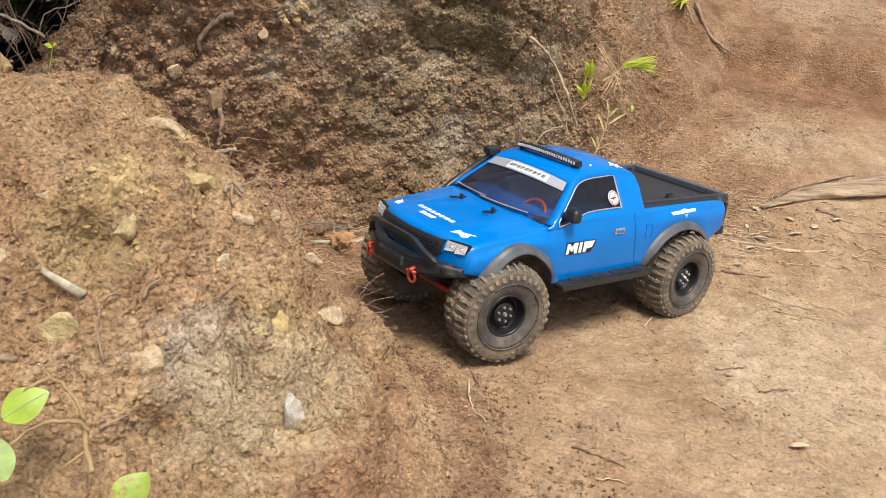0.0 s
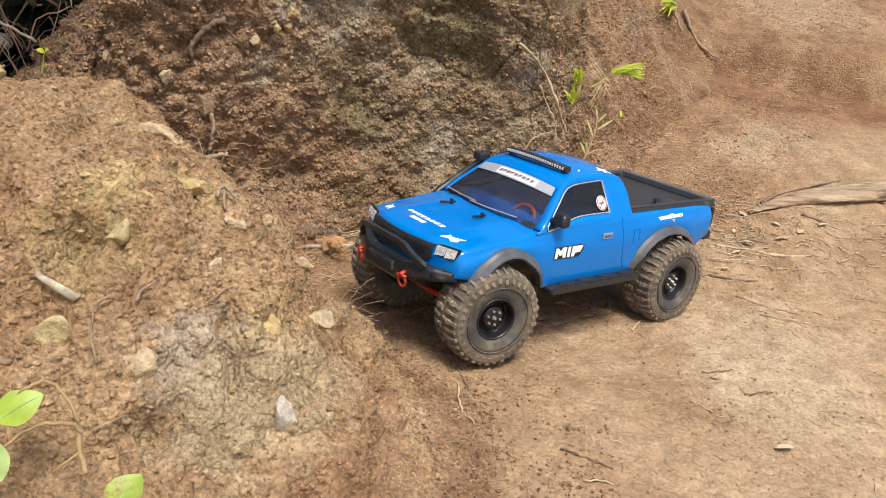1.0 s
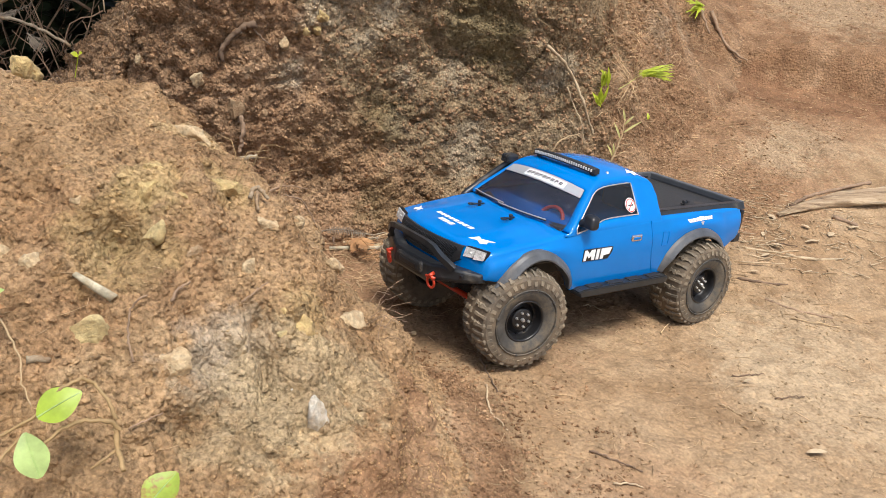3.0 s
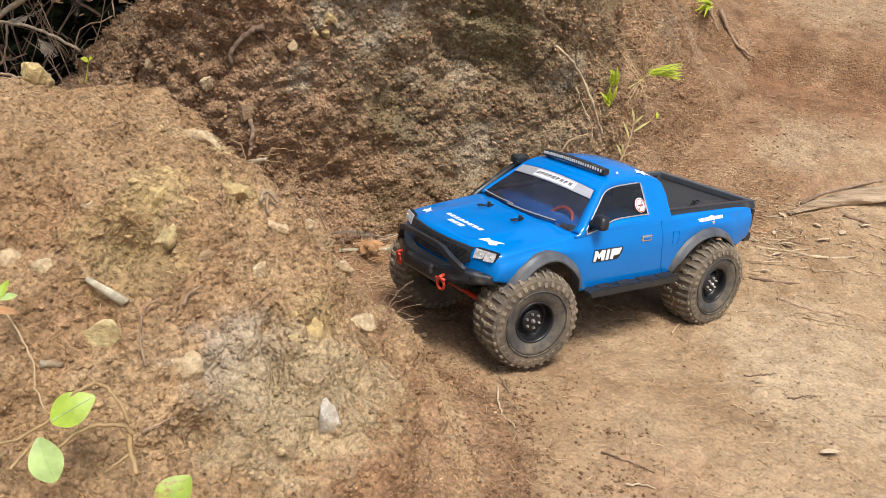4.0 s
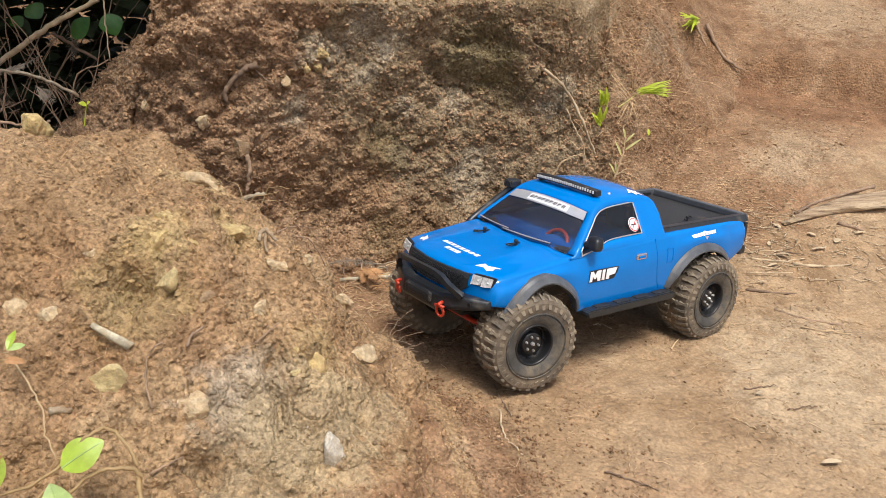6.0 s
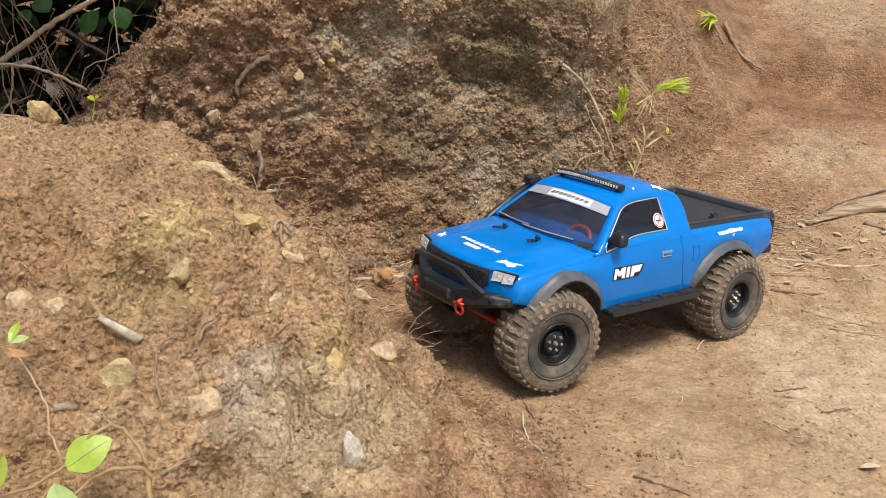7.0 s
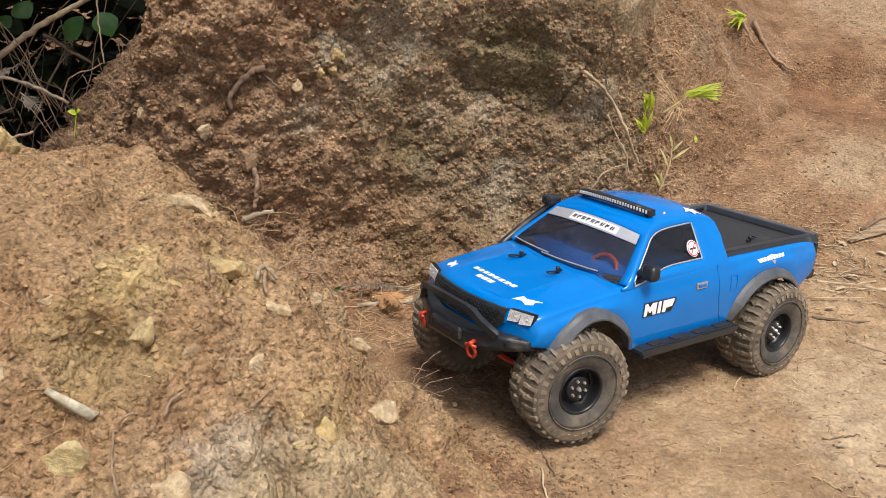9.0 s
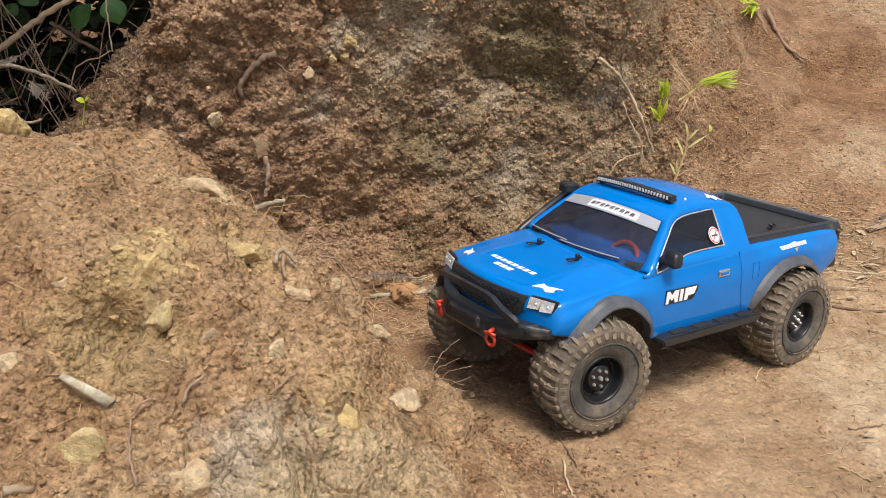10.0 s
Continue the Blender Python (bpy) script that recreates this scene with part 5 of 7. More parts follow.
STEER = -9
first = make_wheel(pose(0.162, 0.0945, 0.0615, 0, 0, STEER))
for k, (x, s) in enumerate(((-0.162, 1), (0.162, -1), (-0.162, -1))):
    spin = (40, 77, 15)[k]
    m = pose(x, s * 0.0945, 0.0615, 0, 0, (STEER if x > 0 else 0) + (180 if s < 0 else 0)) @ pose(0, 0, 0, 0, spin, 0)
    copy_thing(first, m)


# ---- stones, wood, plants ----
bright_stone = plain("bright_yellow_stone", (0.52, 0.41, 0.205), 0.95, vary=0.4, scale=150, bump=0.005, second=((0.44, 0.31, 0.15), 0.3))
yellow_stone = plain("yellow_stone", (0.50, 0.375, 0.165), 0.95, vary=0.5, scale=150, bump=0.006, second=((0.40, 0.26, 0.12), 0.5))
pale_stone = plain("pale_stone", (0.53, 0.41, 0.25), 0.95, vary=0.5, scale=150, bump=0.006, second=((0.40, 0.26, 0.13), 0.5))
white_stone = plain("white_quartz", (0.62, 0.57, 0.48), 0.9, vary=0.45, scale=180, bump=0.005, second=((0.42, 0.32, 0.2), 0.5))
grey_stone = plain("grey_stone", (0.36, 0.28, 0.18), 0.95, vary=0.5, scale=160, bump=0.006, second=((0.30, 0.185, 0.095), 0.9))
bleached_wood = plain("bleached_wood", (0.40, 0.355, 0.255), 0.9, vary=0.45, scale=130, bump=0.002, second=((0.36, 0.27, 0.16), 0.3))
grey_wood = plain("grey_weathered_wood", (0.34, 0.285, 0.20), 0.9, vary=0.45, scale=110, bump=0.002, second=((0.24, 0.15, 0.08), 0.45))
tan_wood = plain("tan_dry_wood", (0.46, 0.35, 0.22), 0.85, vary=0.3, scale=60, bump=0.001, second=((0.28, 0.18, 0.10), 0.25))
tan_root = plain("tan_root_bark", (0.27, 0.18, 0.115), 0.9, vary=0.35, scale=90, bump=0.001)
# darker copy of the brown root bark; the hollow's shade is in its colour
shade_bark = plain("shade_darkened_bark", (0.11, 0.075, 0.05), 0.9, vary=0.35, scale=90, bump=0.001)
dark_wood = plain("brown_root_bark", (0.17, 0.11, 0.07), 0.9, vary=0.35, scale=90, bump=0.001)
stem_brown = plain("brown_green_stem", (0.30, 0.20, 0.09), 0.7, vary=0.3, scale=50, bump=0.0006)
straw = plain("dry_straw", (0.48, 0.34, 0.19), 0.85, vary=0.35, scale=20)
litter_straw = plain("brown_needle_litter", (0.45, 0.31, 0.175), 0.9, vary=0.55, scale=14)
rust_frond = plain("rust_brown_dead_frond", (0.33, 0.175, 0.075), 0.85, vary=0.4, scale=80)
grey_frond = plain("grey_brown_dead_frond", (0.17, 0.135, 0.10), 0.85, vary=0.4, scale=80)


def leaf_material(name, colour, spot, spot_amount, shine=0.35):
    """Thin leaf: some light passes through, veins and dead spots."""
    m, n, l, b = shader(name, shine)
    c = coords(m)
    col = ramp_node(m, noise_node(m, 70, 4, 0.6, c), [(0.3, tuple(x * 0.75 for x in colour)), (0.7, tuple(min(1, x * 1.2) for x in colour))])
    dead = ramp_node(m, noise_node(m, 45, 4, 0.7, c, 0.5), [(0.7 - 0.25 * spot_amount, (0, 0, 0)), (0.76 - 0.2 * spot_amount, (0.9, 0.9, 0.9))])
    col = mix_node(m, dead, col, spot)
    l.new(col, b.inputs["Base Color"])
    through_light = n.new("ShaderNodeBsdfTranslucent")
    l.new(col, through_light.inputs[0])
    mx = n.new("ShaderNodeMixShader")
    mx.inputs[0].default_value = 0.35
    l.new(b.outputs[0], mx.inputs[1])
    l.new(through_light.outputs[0], mx.inputs[2])
    l.new(mx.outputs[0], n["Material Output"].inputs[0])
    return m


lime_leaf = leaf_material("lime_green_leaf", (0.36, 0.50, 0.05), (0.28, 0.14, 0.07), 0.25)
pale_leaf = leaf_material("pale_green_leaf", (0.42, 0.56, 0.20), (0.45, 0.28, 0.14), 0.35)
spot_leaf = leaf_material("green_leaf_with_brown_spot", (0.34, 0.46, 0.06), (0.33, 0.13, 0.06), 0.6)
dark_leaf = leaf_material("dark_green_leaf", (0.05, 0.14, 0.02), (0.10, 0.07, 0.03), 0.2)
tuft_leaf = leaf_material("yellow_green_tuft", (0.52, 0.60, 0.05), (0.50, 0.45, 0.12), 0.3)
sprout_leaf = leaf_material("yellowing_sprout_leaf", (0.70, 0.66, 0.28), (0.42, 0.28, 0.10), 0.35)
# near-black green: the hollow's shade is put into this leaf colour
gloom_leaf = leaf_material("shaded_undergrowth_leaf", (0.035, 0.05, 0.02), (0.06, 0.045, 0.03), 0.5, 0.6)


def stone(place, size, turn, material, label, seed, sink=0.5, category="stone", group=""):
    """An angular stone, part sunk in the earth."""
    rng = random.Random(seed)
    b = bmesh.new()
    bmesh.ops.create_icosphere(b, subdivisions=4, radius=0.5)
    planes = []
    for _ in range(13):
        a, h = rng.uniform(0, 6.283), rng.uniform(-1, 1)
        r = math.sqrt(1 - h * h)
        planes.append((Vector((r * math.cos(a), r * math.sin(a), h)), rng.uniform(0.22, 0.37)))
    for v in b.verts:
        for n, d in planes:
            k = v.co.dot(n) - d
            if k > 0:
                v.co -= n * k
        v.co += v.co.normalized() * (0.07 * noise.noise(v.co * 3 + Vector((seed, 0, 0))) + 0.05 * noise.noise(v.co * 8 + Vector((0, seed, 0))) + 0.03 * noise.noise(v.co * 18 + Vector((0, 0, seed))))
        v.co = Vector((v.co.x * size[0], v.co.y * size[1], v.co.z * size[2]))
    m = Matrix.Translation(Vector(place) - Vector((0, 0, size[2] * (sink - 0.25)))) @ pose(0, 0, 0, *turn)
    ob = part("stone", b, material, None, "", True, m)
    return tagged(ob, label, category, group)


def wander(points, amount, seed, steps=5):
    """Extra, slightly crooked points along a line."""
    rng = random.Random(seed)
    pts = [Vector(p) for p in points]
    out = []
    for a, c in zip(pts, pts[1:]):
        for k in range(steps):
            out.append(a.lerp(c, k / steps) + Vector([rng.uniform(-amount, amount) for _ in range(3)]))
    return out + [pts[-1]]


def stick(name, points, r0, r1, material, label, seed, category="stick", group="", sides=7, crooked=0.0012, parent=None):
    pts = wander(points, crooked, seed)
    rng = random.Random(seed + 5)
    n = len(pts)
    b = bmesh.new()
    rod(b, pts, [(r0 + (r1 - r0) * k / (n - 1)) * rng.uniform(0.85, 1.15) for k in range(n)], sides)
    ob = part(name, b, material, parent, "", True)
    return tagged(ob, label, category, group) if not parent else ob


def leaf_blade(b, base, tip, width, facing, curl=0.12, fold=0.15, n=8, thick=0.0):
    """Adds a leaf blade from base to tip, its upper side turned to facing."""
    base, tip = Vector(base), Vector(tip)
    ax = tip - base
    length = ax.length
    ax.normalize()
    up = Vector(facing)
    up = (up - ax * up.dot(ax)).normalized()
    side = ax.cross(up)
    rows = []
    for k in range(n + 1):
        f = k / n
        w = width * 0.5 * (math.sin(math.pi * min(1, f * 0.96 + 0.02)) ** 0.75) * (1.15 - 0.35 * f)
        c = base + ax * length * f + up * (curl * length * math.sin(math.pi * f) * 0.5)
        rows.append([b.verts.new(c + side * w * s + up * (fold * w * abs(s))) for s in (-1, -0.5, 0, 0.5, 1)])
    for a, c in zip(rows, rows[1:]):
        for k in range(4):
            b.faces.new((a[k], a[k + 1], c[k + 1], c[k]))


# stones on the mound
for k, (place, size, turn, mat, label) in enumerate((
    ((-0.4113, -0.4600, 0.2290), (0.017, 0.016, 0.034), (0, 25, 20), bright_stone, "small upright yellow stone stuck in the mound"),
    ((-0.4440, -0.5220, 0.1620), (0.056, 0.036, 0.060), (30, 20, 10), bright_stone, "large flat yellow-tan stone in the mound face"),
    ((-0.2645, -0.3780, 0.1270), (0.042, 0.034, 0.044), (10, 25, 40), pale_stone, "pale cream stone at the mound's foot"),
    ((-0.3839, -0.5145, 0.1380), (0.036, 0.032, 0.036), (20, 10, 60), pale_stone, "grey weathered stone in the mound"),
    ((-0.4290, -0.3060, 0.2760), (0.042, 0.026, 0.028), (0, 22, -10), pale_stone, "long pale stone on the mound's crest"),
    ((-0.4260, -0.4355, 0.2551), (0.038, 0.028, 0.026), (0, 15, 15), yellow_stone, "crumbling yellow clod on the mound"),
    ((-0.4261, -0.4188, 0.2677), (0.030, 0.022, 0.018), (0, 10, 10), yellow_stone, "flat yellow clod on the mound"),
    ((-0.3752, -0.3901, 0.2486), (0.044, 0.026, 0.020), (10, 10, 50), yellow_stone, "flat yellow clod on the mound's shoulder"),
    ((-0.2986, -0.4403, 0.1489), (0.046, 0.032, 0.044), (10, -15, 20), yellow_stone, "yellow-tan lump in the mound face"),
    ((-0.3434, -0.4753, 0.1535), (0.028, 0.018, 0.014), (0, 0, 0), pale_stone, "small flat pale stone on the mound"),
    ((-0.4913, -0.5025, 0.2096), (0.034, 0.024, 0.022), (10, 20, 70), pale_stone, "rounded tan stone on the mound"),
    ((-0.5263, -0.4901, 0.2104), (0.036, 0.028, 0.028), (10, 20, 30), pale_stone, "rounded tan stone on the mound"),
    ((-0.4644, -0.4668, 0.2518), (0.024, 0.020, 0.020), (0, 10, 30), pale_stone, "tan clod of earth on the mound"),
    ((-0.3999, -0.4234, 0.2466), (0.030, 0.020, 0.030), (0, 20, 30), yellow_stone, "yellow-brown clod of earth on the mound"),
    ((-0.5890, -0.2980, 0.3190), (0.038, 0.032, 0.042), (0, 15, 30), yellow_stone, "upright tan stone on top of the mound"),
    ((-0.5540, -0.3000, 0.3000), (0.016, 0.014, 0.013), (0, 0, 10), yellow_stone, "small orange stone on top of the mound"),
    ((-0.3190, -0.3380, 0.2050), (0.018, 0.014, 0.014), (0, 20, 10), pale_stone, "small pinkish stone on the mound's shoulder"),
    ((-0.3444, -0.4357, 0.1904), (0.022, 0.018, 0.034), (10, 10, 20), pale_stone, "narrow tan clod in the mound face"),
    ((-0.3866, -0.4595, 0.2081), (0.036, 0.028, 0.040), (0, 10, 40), grey_stone, "beige clod in the mound face"),
    ((-0.2848, -0.3226, 0.1584), (0.030, 0.020, 0.016), (0, 30, 40), pale_stone, "tan stone on the mound's edge"),
    ((-0.3084, -0.4511, 0.1652), (0.012, 0.010, 0.008), (0, 0, 10), yellow_stone, "chip of yellow stone on the mound"),
    ((-0.2715, -0.5010, 0.1010), (0.030, 0.024, 0.046), (10, -10, 20), white_stone, "white quartz lump in the mound face"),
    ((-0.3342, -0.3930, 0.2190), (0.028, 0.016, 0.013), (0, 20, 20), pale_stone, "flat tan clod on the mound's shoulder"),
    ((-0.3070, -0.4630, 0.1500), (0.011, 0.007, 0.007), (0, 10, 40), bright_stone, "chip of bright yellow stone on the mound"),
    ((-0.2989, -0.4829, 0.1089), (0.014, 0.012, 0.018), (10, -10, 50), white_stone, "small white quartz lump in the mound face"),
    ((-0.1700, 0.0400, 0.0020), (0.011, 0.010, 0.009), (0, 0, 20), pale_stone, "white pebble on the gully floor"),
    ((-0.2050, -0.130, 0.0030), (0.009, 0.008, 0.007), (0, 0, 50), pale_stone, "white pebble on the path"),
    ((-0.2800, 0.1750, 0.0060), (0.030, 0.020, 0.012), (0, 0, 30), pale_stone, "flat pale stone among dry litter"),
    ((-0.3750, 0.1300, 0.0100), (0.018, 0.016, 0.014), (0, 0, 0), grey_stone, "grey pebble at the foot of the bank"),
)):
    stone((place[0], place[1] + 0.22 * size[1], place[2] - 0.16 * size[2]), size, turn, mat, label, 12 + k * 7, 0.25)
# stones in the bank's face
for k, (place, size, mat, label) in enumerate((
    ((-0.5420, 0.0968, 0.2588), (0.026, 0.022, 0.030), pale_stone, "pale striped stone embedded in the bank"),
    ((-0.3813, 0.1632, 0.3559), (0.028, 0.020, 0.020), yellow_stone, "yellow stone embedded in the bank"),
    ((-0.3878, 0.1610, 0.3364), (0.018, 0.016, 0.018), yellow_stone, "tan stone embedded in the bank"),
    ((-0.4002, 0.1458, 0.3333), (0.018, 0.016, 0.014), yellow_stone, "tan stone embedded in the bank"),
    ((-0.4303, 0.1453, 0.3143), (0.024, 0.018, 0.020), pale_stone, "buff stone embedded in the bank"),
    ((-0.6311, 0.1105, 0.2748), (0.026, 0.020, 0.018), pale_stone, "buff stone embedded in the bank"),
    ((-0.4574, 0.1379, 0.2109), (0.016, 0.014, 0.014), grey_stone, "grey stone embedded in the bank"),
)):
    stone(place, size, (0, 15 * k, 25), mat, label, 301 + k * 5, 0.25)

# wood chip, sticks and roots
b = bmesh.new()
chip = [Vector(p) for p in ((-0.4582, -0.4987, 0.2016), (-0.4291, -0.4987, 0.1839))]
rod(b, wander(chip, 0.0008, 3, 4), [0.003, 0.0045, 0.0052, 0.0056, 0.006], 8)
for vv in b.verts:
    axis = (chip[-1] - chip[0]).normalized()
    rel = vv.co - chip[0]
    along = axis * rel.dot(axis)
    out_v = rel - along
    vv.co = chip[0] + along + Vector((out_v.x, out_v.y * 0.5, out_v.z * 0.6))
tagged(part("wood_chip", b, bleached_wood, None, "", True), "grey split wood chip lying on the mound", "wood chip")

stick("bank_stick", [(-0.0378, 0.2766, 0.3342), (-0.0111, 0.2967, 0.3152), (0.0217, 0.3288, 0.2774), (0.0417, 0.3298, 0.2400), (0.0600, 0.3440, 0.2042), (0.0687, 0.3452, 0.1875)], 0.0028, 0.0020, tan_wood, "long pale dry stick leaning on the bank", 21)
stick("bank_stick", [(0.0076, 0.3236, 0.2681), (0.0255, 0.3275, 0.2349), (0.0432, 0.3249, 0.2071), (0.0534, 0.3300, 0.1702)], 0.0013, 0.0009, tan_wood, "thin dry stick leaning on the bank", 22)
stick("bent_straw", [(-0.0128, 0.2844, 0.1559), (0.0041, 0.2864, 0.1822), (0.0201, 0.2921, 0.1914), (0.0382, 0.3076, 0.1938)], 0.0016, 0.0010, straw, "bent dry grass stalk against the bank", 23, "grass stalk")
stick("root", [(-0.4850, 0.1050, 0.2104), (-0.4799, 0.1050, 0.1930), (-0.4838, 0.1050, 0.1759), (-0.4825, 0.1050, 0.1675), (-0.4863, 0.1050, 0.1561)], 0.0036, 0.0026, tan_root, "pale crooked root hanging from the bank", 24, "root")
stick("root", [(-0.4951, 0.0850, 0.1446), (-0.4741, 0.0850, 0.1532), (-0.4548, 0.0850, 0.1591)], 0.0052, 0.0026, grey_wood, "grey root end sticking out of the bank", 25, "root")
stick("root", [(-0.5119, 0.1103, 0.2854), (-0.5149, 0.1059, 0.3003), (-0.5036, 0.1085, 0.3163), (-0.4902, 0.1088, 0.3294), (-0.4772, 0.1098, 0.3392), (-0.4652, 0.1131, 0.3394)], 0.0032, 0.0050, dark_wood, "dark curved root in the bank", 26, "root")
stick("root", [(-0.4706, 0.1152, 0.3342), (-0.4602, 0.1209, 0.3222), (-0.4472, 0.1234, 0.3121)], 0.0016, 0.0010, dark_wood, "thin dark root in the bank", 29, "root")
stick("root", [(0.3733, 0.9191, 0.4043), (0.3750, 0.8689, 0.3757), (0.3884, 0.8563, 0.3462)], 0.0040, 0.0022, tan_root, "bare brown root running down the slope", 27, "root", crooked=0.0018)
stick("root", [(0.4013, 0.9156, 0.3930), (0.4221, 0.8988, 0.3508), (0.4417, 0.8895, 0.3232), (0.4664, 0.8721, 0.3043), (0.4887, 0.8650, 0.2957)], 0.0050, 0.0016, tan_root, "long bare root running down the slope", 28, "root", crooked=0.0018)
stone((-0.4930, 0.1119, 0.2204), (0.030, 0.012, 0.042), (0, -20, 20), grey_stone, "grey flake of bark on the bank", 77, 0.25, "bark")
stick("chip", [(-0.4738, -0.5474, 0.1528), (-0.4613, -0.5388, 0.1491)], 0.0030, 0.0022, grey_wood, "small grey wood splinter lying on the mound", 30, "wood chip", crooked=0.0004)

for k, (pts, r0, r1, mat, label) in enumerate((
    ([(-0.3529, -0.3882, 0.2394), (-0.3538, -0.3777, 0.2440), (-0.3502, -0.3736, 0.2460), (-0.3438, -0.3777, 0.2430), (-0.3390, -0.3787, 0.2370)], 0.0022, 0.0016, grey_wood, "grey curled root on the mound's shoulder"),
    ([(-0.3497, -0.3738, 0.2430), (-0.3476, -0.3851, 0.2370), (-0.3453, -0.3885, 0.2290)], 0.0018, 0.0012, grey_wood, "grey forked root on the mound's shoulder"),
    ([(-0.3431, -0.4535, 0.1708), (-0.3364, -0.4501, 0.1755), (-0.3320, -0.4442, 0.1790), (-0.3250, -0.4374, 0.1830)], 0.0009, 0.0006, tan_root, "thin root in the mound face"),
    ([(-0.4036, -0.5314, 0.1491), (-0.4093, -0.5245, 0.1617), (-0.4125, -0.5151, 0.1677), (-0.4142, -0.5057, 0.1798), (-0.4085, -0.5036, 0.1874), (-0.4029, -0.5006, 0.1899)], 0.0010, 0.0007, tan_root, "long thin root in the mound face"),
    ([(-0.3883, -0.4915, 0.1819), (-0.3865, -0.4826, 0.1884), (-0.3833, -0.4770, 0.1902), (-0.3790, -0.4730, 0.1924)], 0.0014, 0.0010, tan_root, "bent root in the mound face"),
    ([(-0.3994, -0.5548, 0.1071), (-0.3895, -0.5481, 0.1111), (-0.3799, -0.5385, 0.1129)], 0.0009, 0.0006, tan_root, "thin root in the mound face"),
    ([(-0.3414, -0.3656, 0.2400), (-0.3350, -0.3480, 0.2410), (-0.3270, -0.3400, 0.2400), (-0.3130, -0.3300, 0.2360)], 0.0008, 0.0004, tan_root, "wiry root over the mound's crest"),
    ([(-0.3300, -0.3480, 0.2330), (-0.3180, -0.3350, 0.2270), (-0.3080, -0.3250, 0.2080), (-0.3040, -0.3230, 0.1960)], 0.0009, 0.0005, tan_root, "wiry root over the mound's crest"),
)):
    stick("root", pts, r0, r1, mat, label, 230 + k, "root", "roots on the mound", 6, 0.0006)

# driftwood log beside the path
b = bmesh.new()
log_line = curve_points([(0.404, 0.314, 0.082, 0.004), (0.445, 0.340, 0.092, 0.012), (0.50, 0.366, 0.100, 0.021), (0.57, 0.388, 0.108, 0.028), (0.66, 0.412, 0.117, 0.032), (0.78, 0.45, 0.130, 0.030), (0.9, 0.49, 0.145, 0.012)], 70)
rows = []
for k, (x, y, z, r) in enumerate(log_line):
    ring = []
    for q in range(22):
        a = 2 * math.pi * q / 22
        c = Vector((0.0, math.cos(a) * r * 1.15, math.sin(a) * r * 0.42))
        ridge = 1 + 0.30 * noise.noise(Vector((x * 12, math.cos(a) * 2.5, math.sin(a) * 2.5))) + 0.22 * noise.noise(Vector((x * 26, math.cos(a) * 6, math.sin(a) * 6)))
        ring.append(b.verts.new((x - c.y * 0.25, y + c.y * ridge, z + c.z * ridge)))
    rows.append(ring)
for a, c in zip(rows, rows[1:]):
    for q in range(22):
        b.faces.new((a[q], a[(q + 1) % 22], c[(q + 1) % 22], c[q]))
b.faces.new(rows[0][::-1])
b.faces.new(rows[-1])
log_m, log_n, log_l, log_b = shader("weathered_log", 0.85)
map_n = log_n.new("ShaderNodeMapping")
map_n.inputs["Scale"].default_value = (12, 90, 90)
map_n.inputs["Rotation"].default_value = (0, 0, radians(-14))
log_l.new(coords(log_m), map_n.inputs[0])
grain_v = noise_node(log_m, 1.0, 6, 0.7, map_n.outputs[0], 0.4)
log_l.new(ramp_node(log_m, grain_v, [(0.36, (0.12, 0.075, 0.042)), (0.46, (0.33, 0.225, 0.13)), (0.62, (0.48, 0.36, 0.23))]), log_b.inputs["Base Color"])
log_l.new(bump_node(log_m, [(grain_v, 0.008, 1.0)]), log_b.inputs["Normal"])
tagged(part("driftwood_log", b, log_m, None, "", True), "flat weathered tan log half sunk in the path", "log")
stick("branch", [(0.4662, 0.3675, 0.1069), (0.5306, 0.3996, 0.1182), (0.6110, 0.4311, 0.1300)], 0.0026, 0.0034, tan_root, "straight tan branch lying behind the log", 31, "branch")
stick("branch", [(0.4365, 0.3449, 0.0940), (0.4686, 0.3675, 0.1049), (0.4942, 0.3836, 0.1123)], 0.0034, 0.0020, dark_wood, "short brown branch lying behind the log", 32, "branch")
stick("twig", [(0.5016, 0.3194, 0.0867), (0.5394, 0.3005, 0.0797)], 0.0038, 0.0034, tan_root, "short broken twig beside the log", 33, "twig", "twigs by the log")
stick("twig", [(0.3134, 0.0789, 0.0124), (0.3578, 0.0514, 0.0088), (0.4023, 0.0425, 0.0067)], 0.0024, 0.0018, tan_root, "long thin twig on the path", 34, "twig", "twigs by the log")
stick("twig", [(0.2862, 0.1297, 0.0235), (0.3245, 0.1261, 0.0229), (0.3636, 0.1256, 0.0230)], 0.0026, 0.0016, dark_wood, "brown twig among straw on the path", 35, "twig", "twigs by the log")
stick("twig", [(0.3867, 0.2064, 0.0443), (0.4302, 0.2000, 0.0437), (0.4788, 0.2075, 0.0462)], 0.0030, 0.0022, tan_wood, "pale twig among straw on the path", 36, "twig", "twigs by the log")
stick("twig", [(0.3195, 0.2137, 0.0485), (0.3699, 0.2113, 0.0458), (0.4095, 0.2201, 0.0505)], 0.0022, 0.0016, tan_wood, "pale twig among straw on the path", 37, "twig", "twigs by the log")

